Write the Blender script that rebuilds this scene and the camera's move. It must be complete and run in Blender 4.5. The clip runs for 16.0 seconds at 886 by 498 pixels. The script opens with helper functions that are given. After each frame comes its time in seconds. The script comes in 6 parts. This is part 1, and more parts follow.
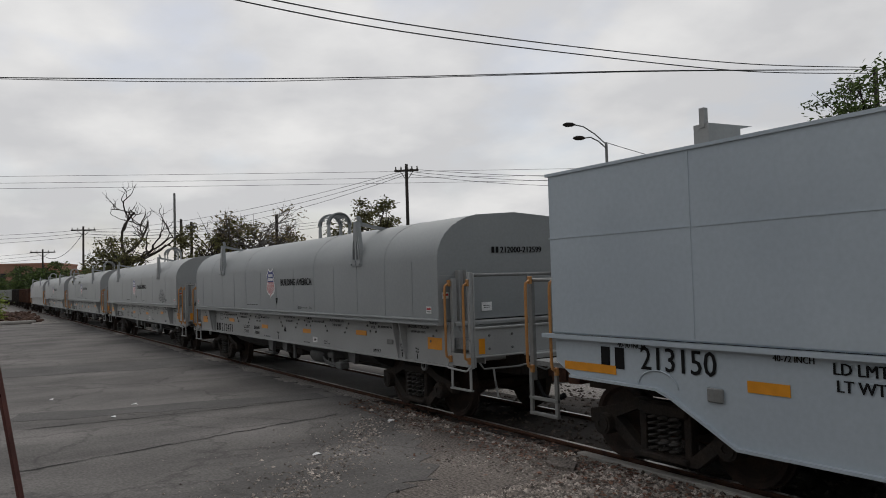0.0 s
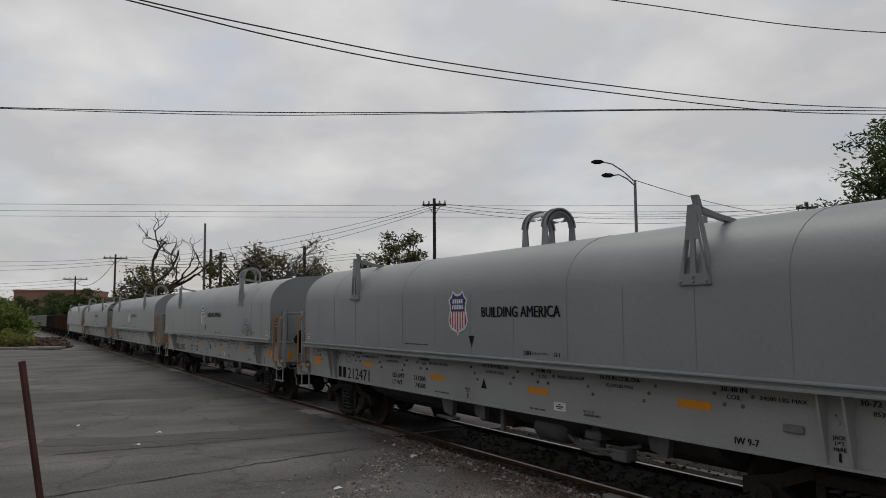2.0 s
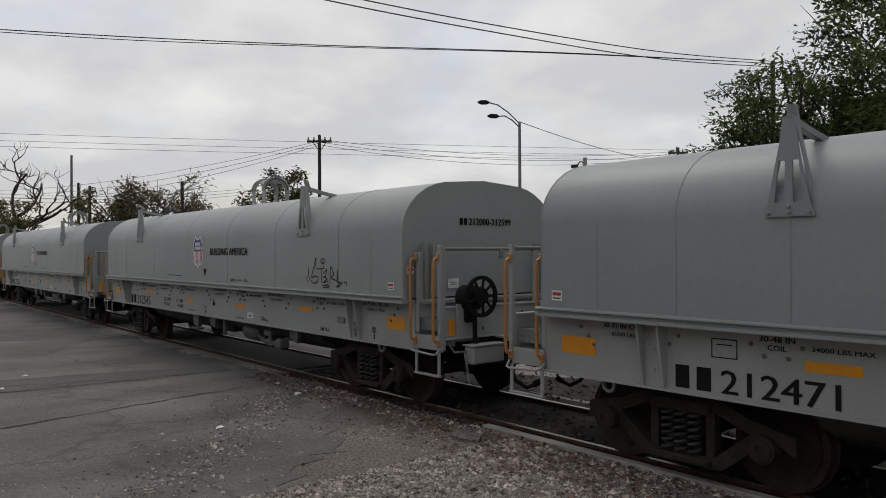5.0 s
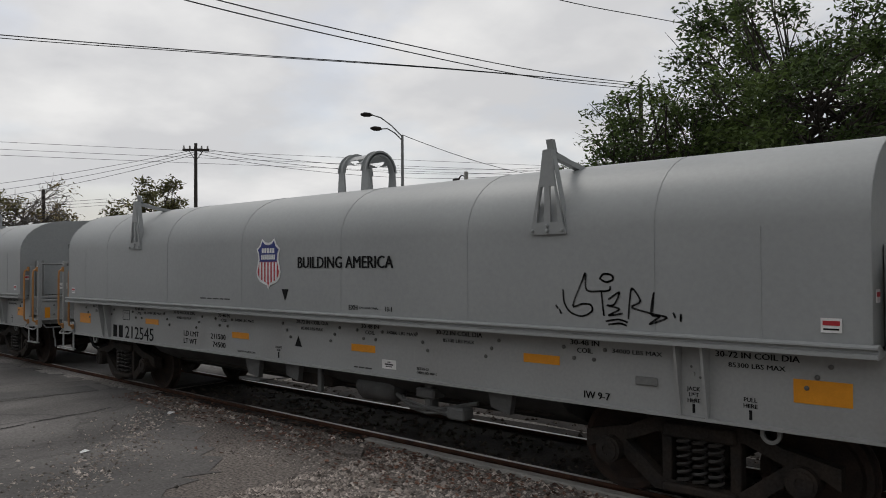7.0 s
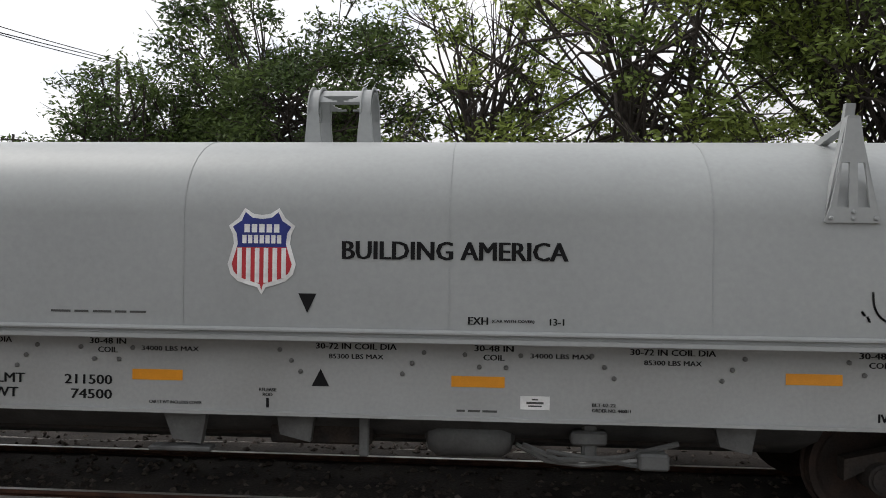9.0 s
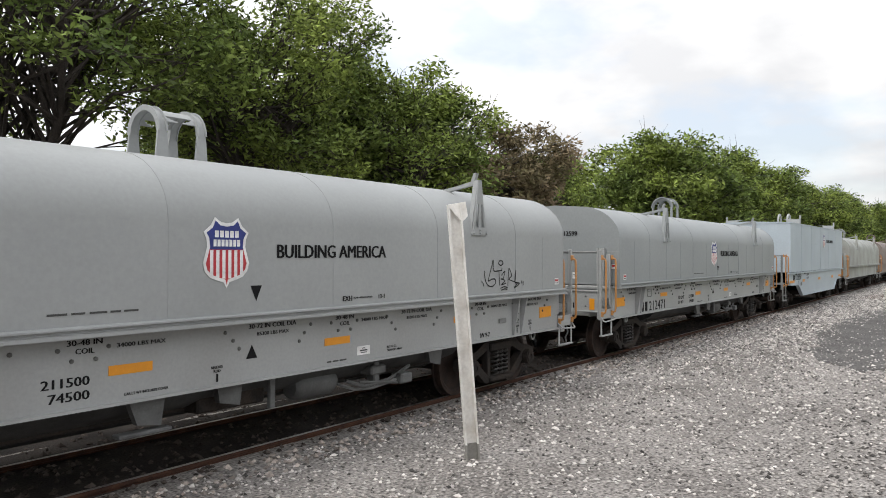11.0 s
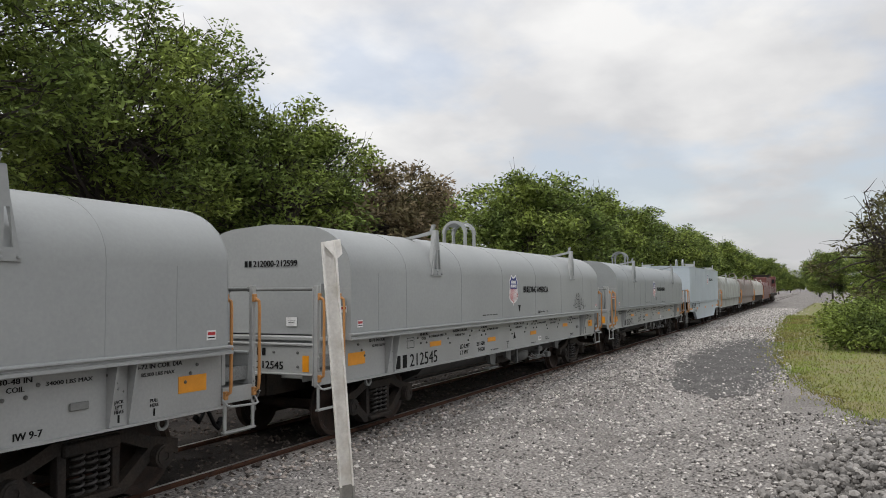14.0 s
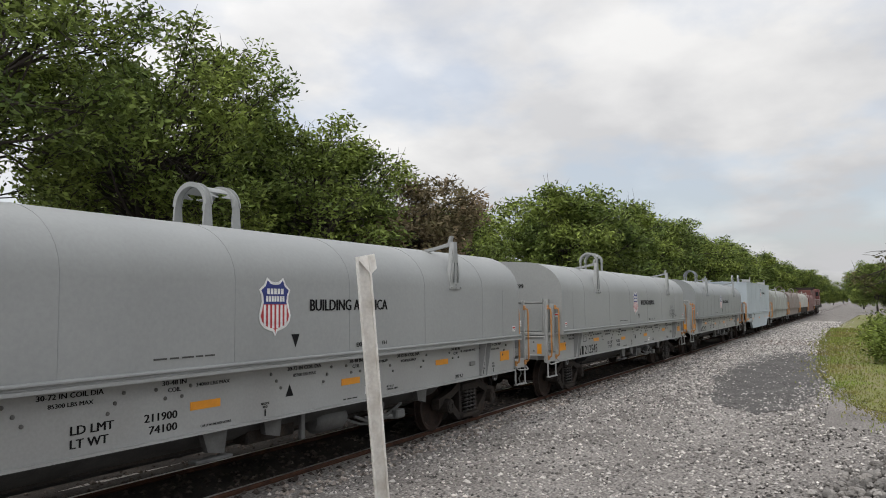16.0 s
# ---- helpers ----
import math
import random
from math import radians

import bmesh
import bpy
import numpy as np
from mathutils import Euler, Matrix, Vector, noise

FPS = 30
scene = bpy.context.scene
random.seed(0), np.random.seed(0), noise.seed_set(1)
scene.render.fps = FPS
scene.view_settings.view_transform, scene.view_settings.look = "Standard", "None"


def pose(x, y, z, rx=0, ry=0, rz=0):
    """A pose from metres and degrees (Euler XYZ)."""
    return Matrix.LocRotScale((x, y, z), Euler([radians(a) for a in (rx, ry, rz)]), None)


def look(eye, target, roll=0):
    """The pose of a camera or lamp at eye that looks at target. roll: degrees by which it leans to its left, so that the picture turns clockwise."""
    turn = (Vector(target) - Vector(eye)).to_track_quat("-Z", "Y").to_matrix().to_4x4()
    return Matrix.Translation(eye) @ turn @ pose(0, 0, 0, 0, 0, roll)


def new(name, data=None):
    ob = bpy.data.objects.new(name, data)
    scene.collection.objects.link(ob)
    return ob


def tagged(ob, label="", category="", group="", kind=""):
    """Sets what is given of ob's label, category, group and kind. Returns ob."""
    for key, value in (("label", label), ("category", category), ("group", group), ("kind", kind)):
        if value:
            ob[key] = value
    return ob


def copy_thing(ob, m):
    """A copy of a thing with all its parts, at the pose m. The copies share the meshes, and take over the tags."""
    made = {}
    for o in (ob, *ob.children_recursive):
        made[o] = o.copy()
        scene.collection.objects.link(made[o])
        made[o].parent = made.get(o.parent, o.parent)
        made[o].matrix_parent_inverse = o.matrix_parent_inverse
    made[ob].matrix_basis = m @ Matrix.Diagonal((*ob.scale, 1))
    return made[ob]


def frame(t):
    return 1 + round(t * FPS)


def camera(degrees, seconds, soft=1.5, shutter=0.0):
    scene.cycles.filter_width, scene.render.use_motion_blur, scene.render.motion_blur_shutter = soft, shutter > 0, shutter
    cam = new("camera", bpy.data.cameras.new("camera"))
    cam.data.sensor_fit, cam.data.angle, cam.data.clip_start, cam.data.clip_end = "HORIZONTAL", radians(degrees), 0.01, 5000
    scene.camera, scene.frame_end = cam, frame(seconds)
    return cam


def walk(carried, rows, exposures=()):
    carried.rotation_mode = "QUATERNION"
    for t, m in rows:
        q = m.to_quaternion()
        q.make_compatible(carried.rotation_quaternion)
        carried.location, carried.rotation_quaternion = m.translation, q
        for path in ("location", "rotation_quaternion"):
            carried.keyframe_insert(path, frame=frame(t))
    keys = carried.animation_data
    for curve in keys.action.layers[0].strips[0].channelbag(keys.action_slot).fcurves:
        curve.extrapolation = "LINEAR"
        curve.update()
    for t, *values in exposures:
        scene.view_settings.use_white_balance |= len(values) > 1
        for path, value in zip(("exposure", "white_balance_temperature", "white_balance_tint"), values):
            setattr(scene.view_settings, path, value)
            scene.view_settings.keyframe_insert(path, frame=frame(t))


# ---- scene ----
K = 1.245                      # metres per plan unit
EYE = (0.0, 0.0, 2.27)         # the camera is held over the gravel, turns and sways a little; z = 0 is the railhead
cam = camera(60.54, 16.0, soft=0.95)


def aim(yaw, pitch, roll, dy=0.0, dz=0.0):
    y, p = radians(yaw), radians(pitch)
    d = Vector((-math.sin(y) * math.cos(p), math.cos(y) * math.cos(p), math.sin(p)))
    eye = Vector(EYE) + Vector((0, dy, dz))
    return look(eye, eye + d * 10, -roll)


PATH = [(0, 57.57, 2.25, 1.66), (0.5, 59.99, 4.26, 1.3), (1, 60.2, 4.84, 0.77), (1.5, 60.31, 5.08, 0.5), (2, 59.53, 4.89, 0.44),
        (2.5, 57.84, 3.36, 0.31), (3, 55.36, 0.55, 0.42), (5.5, 50.34, 0.46, 0.43), (6, 49.51, 0.56, 0.49), (6.5, 47.37, 0.8, 0.38),
        (7, 42.12, 1.1, 0.34), (7.5, 34.76, 0.86, 0.0, 0.05), (8, 26.86, 0.31, 0.05, 0.1), (10.5, -40.58, 0.36, -1.0, 0.07, 0.04), (11, -54.48, 0.37, -0.1),
        (11.5, -60.91, 0.37, 0.83), (12, -62.21, 1.15, 0.9), (12.5, -63.24, 1.97, 0.5), (13, -63.28, 2.33, 0.3), (13.5, -63.48, 2.57, 0.19),
        (14, -63.9, 3.17, 0.37), (14.5, -64.47, 3.66, 0.64), (15, -64.2, 4.26, 0.72), (15.5, -63.87, 4.52, 0.58), (16, -61.35, 4.26, 0.67)]
walk(cam, [(row[0], aim(*row[1:])) for row in PATH],
     exposures=[(0, 0.13), (0.5, -0.02), (1.0, -0.08), (1.5, -0.11), (2.0, -0.1), (2.5, 0.02), (3.0, 0.17), (5.5, 0.16), (6.0, 0.18),
                (7.0, 0.2), (8.0, 0.42), (10.5, 1.6), (11.0, 1.34), (11.5, 1.2), (12.5, 1.05), (16, 0.9)])

# how far the train has rolled, in plan units, at each time
ROLL_T = [0, 0.5, 1, 1.5, 2, 2.5, 3, 5.5, 6, 6.5, 7, 7.5, 8, 10.5, 11, 11.5, 12, 12.5, 13, 13.5, 14, 14.5, 15, 15.5, 16]
ROLL_S = [-20.488, -19.004, -17.531, -16.047, -14.577, -13.11, -11.628, -4.301, -2.852, -1.425, 0, 1.402, 2.86, 9.665, 11.142, 12.63,
          14.127, 15.634, 17.162, 18.725, 20.295, 21.873, 23.367, 24.94, 26.476]

# ---- world, sun ----
SUN_AZ, SUN_EL = 70.0, 58.0     # degrees: azimuth counted from the far side of the track towards the crossing
world = bpy.data.worlds.new("overcast_sky")
scene.world = world
world.use_nodes = True
wn, wl = world.node_tree.nodes, world.node_tree.links
bg = wn["Background"]
sky = wn.new("ShaderNodeTexSky")
sky.sky_type = "NISHITA"
sky.sun_disc = False
sky.sun_elevation = radians(SUN_EL)
sky.sun_rotation = radians(-SUN_AZ)
sky.dust_density = 3.0
tc = wn.new("ShaderNodeTexCoord")
sep = wn.new("ShaderNodeSeparateXYZ")
wl.new(tc.outputs["Generated"], sep.inputs[0])
up = wn.new("ShaderNodeMath")
up.operation = "ADD"
up.inputs[1].default_value = 0.28
wl.new(sep.outputs["Z"], up.inputs[0])
flat = wn.new("ShaderNodeVectorMath")
flat.operation = "DIVIDE"
comb = wn.new("ShaderNodeCombineXYZ")
for i in range(3):
    wl.new(up.outputs[0], comb.inputs[i])
wl.new(tc.outputs["Generated"], flat.inputs[0])
wl.new(comb.outputs[0], flat.inputs[1])
cloud = wn.new("ShaderNodeTexNoise")
cloud.inputs["Scale"].default_value = 1.9
cloud.inputs["Detail"].default_value = 7.0
cloud.inputs["Roughness"].default_value = 0.52
wl.new(flat.outputs[0], cloud.inputs["Vector"])
cover = wn.new("ShaderNodeValToRGB")
cover.color_ramp.elements[0].position, cover.color_ramp.elements[1].position = 0.38, 0.52
cover.color_ramp.elements[0].color = (0.6, 0.6, 0.6, 1)
wl.new(cloud.outputs["Fac"], cover.inputs[0])
shade = wn.new("ShaderNodeTexNoise")
shade.inputs["Scale"].default_value = 2.3
shade.inputs["Detail"].default_value = 7.0
wl.new(flat.outputs[0], shade.inputs["Vector"])
tone = wn.new("ShaderNodeValToRGB")
tone.color_ramp.elements[0].position, tone.color_ramp.elements[1].position = 0.42, 0.66
tone.color_ramp.elements[0].color = (5.7, 5.72, 5.85, 1)
tone.color_ramp.elements[1].color = (7.5, 7.45, 7.4, 1)
wl.new(shade.outputs["Fac"], tone.inputs[0])
mixsky = wn.new("ShaderNodeMix")
mixsky.data_type = "RGBA"
wl.new(cover.outputs[0], mixsky.inputs["Factor"])
wl.new(sky.outputs[0], mixsky.inputs["A"])
sunward = wn.new("ShaderNodeVectorMath")
sunward.operation = "DOT_PRODUCT"
sunward.inputs[1].default_value = (-math.sin(radians(SUN_AZ)) * math.cos(radians(SUN_EL)), math.cos(radians(SUN_AZ)) * math.cos(radians(SUN_EL)), math.sin(radians(SUN_EL)))
wl.new(tc.outputs["Generated"], sunward.inputs[0])
glow = wn.new("ShaderNodeMapRange")
glow.inputs["From Min"].default_value, glow.inputs["From Max"].default_value = -0.4, 0.9
glow.inputs["To Min"].default_value, glow.inputs["To Max"].default_value = 0.55, 1.06
wl.new(sunward.outputs["Value"], glow.inputs["Value"])
lit = wn.new("ShaderNodeVectorMath")
lit.operation = "SCALE"
wl.new(tone.outputs[0], lit.inputs[0])
wl.new(glow.outputs[0], lit.inputs["Scale"])
wl.new(lit.outputs[0], mixsky.inputs["B"])
wl.new(mixsky.outputs["Result"], bg.inputs["Color"])
bg.inputs["Strength"].default_value = 0.1
sun = new("sun", bpy.data.lights.new("sun", "SUN"))
sun.data.energy, sun.data.angle, sun.data.color = 0.55, radians(25), (1.0, 0.97, 0.92)
_a, _e = radians(SUN_AZ), radians(SUN_EL)
sun.matrix_world = look((-math.sin(_a) * math.cos(_e) * 50, math.cos(_a) * math.cos(_e) * 50, math.sin(_e) * 50), (0, 0, 0))


# ---- materials ----
def mat(name, color, rough=0.6, metal=0.0, vary=0.12, scale=3.0, fine=40.0, bump=0.1, second=None, patch=0.5, rnd=0.0, island=False, trans=0.0, spec=0.5):
    """A painted, stony or leafy surface: two scales of noise in colour, fine relief, and chance differences from piece to piece."""
    m = bpy.data.materials.new(name)
    m.use_nodes = True
    n, l = m.node_tree.nodes, m.node_tree.links
    b = n["Principled BSDF"]
    b.inputs["Roughness"].default_value, b.inputs["Metallic"].default_value = rough, metal
    b.inputs["Specular IOR Level"].default_value = spec
    co = n.new("ShaderNodeTexCoord")
    big, small = n.new("ShaderNodeTexNoise"), n.new("ShaderNodeTexNoise")
    big.inputs["Scale"].default_value, small.inputs["Scale"].default_value = scale, fine
    big.inputs["Detail"].default_value, small.inputs["Detail"].default_value = 6.0, 4.0
    for q in (big, small):
        l.new(co.outputs["Object"], q.inputs["Vector"])
    second = second or [c * 0.72 for c in color]
    ramp = n.new("ShaderNodeValToRGB")
    ramp.color_ramp.elements[0].position, ramp.color_ramp.elements[1].position = patch - 0.16, patch + 0.16
    ramp.color_ramp.elements[0].color, ramp.color_ramp.elements[1].color = (*second, 1), (*color, 1)
    l.new(big.outputs["Fac"], ramp.inputs[0])
    hsv = n.new("ShaderNodeHueSaturation")
    l.new(ramp.outputs[0], hsv.inputs["Color"])
    val = n.new("ShaderNodeMapRange")
    val.inputs["From Min"].default_value, val.inputs["From Max"].default_value = 0.25, 0.75
    val.inputs["To Min"].default_value, val.inputs["To Max"].default_value = 1 - vary, 1 + vary
    l.new(small.outputs["Fac"], val.inputs["Value"])
    last = val.outputs[0]
    if rnd:
        src = n.new("ShaderNodeNewGeometry").outputs["Random Per Island"] if island else n.new("ShaderNodeObjectInfo").outputs["Random"]
        r2 = n.new("ShaderNodeMapRange")
        r2.inputs["To Min"].default_value, r2.inputs["To Max"].default_value = 1 - rnd, 1 + rnd
        l.new(src, r2.inputs["Value"])
        mul = n.new("ShaderNodeMath")
        mul.operation = "MULTIPLY"
        l.new(last, mul.inputs[0])
        l.new(r2.outputs[0], mul.inputs[1])
        last = mul.outputs[0]
    l.new(last, hsv.inputs["Value"])
    l.new(hsv.outputs[0], b.inputs["Base Color"])
    if bump:
        bp = n.new("ShaderNodeBump")
        bp.inputs["Strength"].default_value, bp.inputs["Distance"].default_value = bump, 0.02
        l.new(small.outputs["Fac"], bp.inputs["Height"])
        l.new(bp.outputs[0], b.inputs["Normal"])
    if trans:
        t = n.new("ShaderNodeBsdfTranslucent")
        mx = n.new("ShaderNodeMixShader")
        mx.inputs[0].default_value = trans
        l.new(hsv.outputs[0], t.inputs["Color"])
        l.new(b.outputs[0], mx.inputs[1])
        l.new(t.outputs[0], mx.inputs[2])
        l.new(mx.outputs[0], n["Material Output"].inputs["Surface"])
    return m


GREY = mat("grey_car_paint", (0.338, 0.35, 0.347), 0.46, vary=0.05, scale=0.55, fine=22, bump=0.03, second=(0.297, 0.308, 0.306), spec=0.4)
GREYBLUE = mat("blue_grey_car_paint", (0.288, 0.304, 0.306), 0.46, vary=0.05, scale=0.55, fine=22, bump=0.03, second=(0.252, 0.268, 0.27), spec=0.4)
SILL = mat("grey_sill_paint", (0.352, 0.363, 0.359), 0.46, vary=0.06, scale=0.8, fine=30, bump=0.04, second=(0.298, 0.302, 0.295), spec=0.4)
BLUEGREY = mat("blue_grey_box_paint", (0.44, 0.50, 0.545), 0.45, vary=0.05, scale=0.7, fine=18, bump=0.03, second=(0.39, 0.445, 0.49), spec=0.4)
OLDGREY = mat("weathered_grey_paint", (0.36, 0.38, 0.36), 0.6, vary=0.1, scale=0.9, fine=14, second=(0.25, 0.25, 0.23))
TAN = mat("faded_brown_paint", (0.21, 0.19, 0.175), 0.6, vary=0.1, scale=0.8, fine=14, second=(0.2, 0.15, 0.13))
OFFWHITE = mat("dirty_white_paint", (0.36, 0.34, 0.32), 0.55, vary=0.08, scale=0.8, fine=12, second=(0.42, 0.41, 0.38))
REDPAINT = mat("dull_red_paint", (0.15, 0.05, 0.042), 0.5, vary=0.12, scale=1.1, fine=14, second=(0.12, 0.04, 0.035))
DARKSTEEL = mat("grimy_black_steel", (0.028, 0.026, 0.025), 0.75, vary=0.3, scale=5, fine=40, second=(0.045, 0.036, 0.03), bump=0.2, spec=0.1)
RUST = mat("brown_rusty_steel", (0.10, 0.05, 0.033), 0.8, vary=0.25, scale=6, fine=60, second=(0.05, 0.028, 0.022), bump=0.25, spec=0.1)
RAILTOP = mat("worn_bright_rail", (0.42, 0.40, 0.38), 0.35, metal=0.8, vary=0.1, scale=2, fine=50)
ORANGE = mat("orange_reflective_sheet", (0.75, 0.30, 0.015), 0.4, vary=0.05, scale=8, fine=120, second=(0.66, 0.26, 0.012), bump=0.02)
RAILORANGE = mat("orange_grab_paint", (0.46, 0.23, 0.075), 0.5, vary=0.1, scale=9, fine=60, second=(0.42, 0.19, 0.06))
BLACK = mat("black_lettering", (0.015, 0.015, 0.016), 0.7, vary=0.1, scale=4, fine=60, bump=0.0, spec=0.08)
INK = mat("faint_small_print", (0.09, 0.09, 0.088), 0.7, vary=0.2, scale=20, fine=120, bump=0.0, spec=0.1)
WHITE = mat("white_vinyl", (0.86, 0.86, 0.85), 0.5, vary=0.04, scale=6, fine=50, bump=0.0)
BLUE = mat("royal_blue_vinyl", (0.02, 0.035, 0.22), 0.5, vary=0.06, scale=6, fine=50, bump=0.0)
RED = mat("red_vinyl", (0.5, 0.03, 0.04), 0.5, vary=0.06, scale=6, fine=50, bump=0.0)
GRATE = mat("galvanised_grating", (0.24, 0.25, 0.25), 0.6, metal=0.2, vary=0.2, scale=30, fine=160, bump=0.5)
ASPHALT = mat("worn_asphalt", (0.165, 0.155, 0.147), 0.85, vary=0.35, scale=0.45, fine=30, second=(0.112, 0.106, 0.101), bump=0.35, spec=0.2)
PATCHED = mat("darker_asphalt_repair", (0.115, 0.11, 0.106), 0.85, vary=0.3, scale=0.9, fine=30, second=(0.085, 0.082, 0.079), bump=0.35, spec=0.2)
ROADFAR = mat("pale_street_asphalt", (0.17, 0.17, 0.17), 0.85, vary=0.15, scale=0.3, fine=20, second=(0.13, 0.13, 0.13))
GROUND = mat("packed_gravel_ground", (0.27, 0.252, 0.235), 0.9, vary=0.9, scale=0.6, fine=26, second=(0.18, 0.166, 0.154), bump=1.0, spec=0.2)
STONE = mat("crushed_limestone", (0.47, 0.445, 0.42), 0.85, vary=0.15, scale=6, fine=60, second=(0.24, 0.225, 0.21), rnd=0.85, island=True, bump=0.2, spec=0.2)
PALE = mat("pale_rubble", (0.265, 0.252, 0.236), 0.85, vary=0.12, scale=4, fine=50, second=(0.16, 0.15, 0.14), rnd=0.55, island=True, bump=0.2, spec=0.2)
DAMP = mat("damp_dark_gravel", (0.11, 0.104, 0.099), 0.75, vary=0.8, scale=0.9, fine=22, second=(0.07, 0.066, 0.062), bump=0.6, spec=0.2)
DIRT = mat("dirty_dark_gravel", (0.2, 0.176, 0.157), 0.9, vary=0.85, scale=0.8, fine=30, second=(0.12, 0.104, 0.093), bump=0.9, spec=0.2)
DIRTSTONE = mat("dirty_brown_stone", (0.42, 0.37, 0.33), 0.85, vary=0.15, scale=6, fine=60, second=(0.17, 0.145, 0.125), rnd=0.75, island=True, bump=0.2, spec=0.2)
# these two dark browns have the shade under train and trees mixed in
SHADOWSTONE = mat("shadow_dark_ballast", (0.095, 0.08, 0.07), 0.8, vary=0.2, scale=6, fine=60, second=(0.055, 0.045, 0.04), rnd=0.5, island=True, bump=0.2, spec=0.1)
SHADOWBED = mat("shadow_dark_bed", (0.058, 0.05, 0.045), 0.85, vary=0.4, scale=1.2, fine=30, second=(0.022, 0.02, 0.019), bump=0.7, spec=0.1)
EARTH = mat("brown_earth", (0.125, 0.075, 0.055), 0.9, vary=0.5, scale=1.2, fine=20, second=(0.08, 0.05, 0.04), bump=0.6, spec=0.2)
TIE = mat("old_timber_sleeper", (0.075, 0.06, 0.05), 0.9, vary=0.35, scale=3, fine=50, second=(0.045, 0.038, 0.033), bump=0.5, rnd=0.3, spec=0.2)
CONCRETE = mat("weathered_concrete", (0.34, 0.325, 0.3), 0.85, vary=0.15, scale=1.5, fine=30, second=(0.24, 0.23, 0.21), bump=0.3)
GRASSG = mat("dry_green_grass", (0.2, 0.27, 0.045), 0.8, vary=0.3, scale=0.35, fine=9, second=(0.24, 0.2, 0.07), rnd=0.4, island=True, trans=0.25, bump=0)
TURF = mat("thin_turf", (0.165, 0.19, 0.045), 0.9, vary=0.4, scale=0.7, fine=14, second=(0.21, 0.18, 0.09), bump=0.5)
BARK = mat("dark_fissured_bark", (0.06, 0.048, 0.04), 0.9, vary=0.3, scale=4, fine=30, second=(0.035, 0.028, 0.024), bump=0.6)
GREYBARK = mat("grey_dead_wood", (0.14, 0.125, 0.115), 0.9, vary=0.25, scale=4, fine=30, second=(0.09, 0.08, 0.07), bump=0.4)
LEAF = mat("green_leaves", (0.235, 0.29, 0.065), 0.6, vary=0.25, scale=0.4, fine=5, second=(0.1, 0.145, 0.04), rnd=0.75, island=True, trans=0.35, bump=0, spec=0.25)
LEAFDARK = mat("dark_green_leaves", (0.095, 0.135, 0.038), 0.6, vary=0.2, scale=0.5, fine=5, second=(0.05, 0.08, 0.026), rnd=0.55, island=True, trans=0.3, bump=0, spec=0.25)
LEAFBROWN = mat("brown_leaves", (0.25, 0.19, 0.12), 0.7, vary=0.2, scale=0.6, fine=5, second=(0.1, 0.095, 0.042), rnd=0.5, island=True, trans=0.3, bump=0, spec=0.2)
LEAFOLIVE = mat("olive_leaves", (0.15, 0.14, 0.06), 0.7, vary=0.2, scale=0.6, fine=5, second=(0.08, 0.078, 0.036), rnd=0.5, island=True, trans=0.3, bump=0, spec=0.2)
POLEWOOD = mat("tarred_pole_wood", (0.05, 0.042, 0.036), 0.9, vary=0.2, scale=3, fine=30, second=(0.035, 0.03, 0.027))
GALV = mat("galvanised_steel", (0.22, 0.225, 0.22), 0.55, metal=0.2, vary=0.1, scale=3, fine=30)
CABLE = mat("black_cable", (0.02, 0.02, 0.02), 0.7, vary=0.1, bump=0)
POSTWHITE = mat("chipped_white_post_paint", (0.78, 0.76, 0.72), 0.6, vary=0.1, scale=5, fine=26, second=(0.55, 0.51, 0.45), patch=0.36, bump=0.2)
TERRA = mat("terracotta_render", (0.36, 0.19, 0.13), 0.85, vary=0.1, scale=0.3, fine=6, second=(0.3, 0.16, 0.11))
GLASS = mat("dark_window_glass", (0.02, 0.022, 0.025), 0.1, vary=0.1, bump=0)
BLACKCAR = mat("black_car_paint", (0.015, 0.015, 0.017), 0.25, vary=0.05, bump=0)
REDCAR = mat("red_car_paint", (0.35, 0.02, 0.025), 0.3, vary=0.05, bump=0)
WALLPALE = mat("pale_block_wall", (0.5, 0.5, 0.47), 0.9, vary=0.1, scale=1.0, fine=14, second=(0.4, 0.39, 0.36))
CREAM = mat("cream_painted_concrete", (0.72, 0.68, 0.58), 0.8, vary=0.08, scale=1.2, fine=16, second=(0.5, 0.47, 0.39), bump=0.15)
DRYLEAF = mat("fallen_dry_leaves", (0.16, 0.08, 0.05), 0.8, vary=0.2, scale=4, fine=20, second=(0.1, 0.05, 0.035), rnd=0.6, island=True, bump=0)


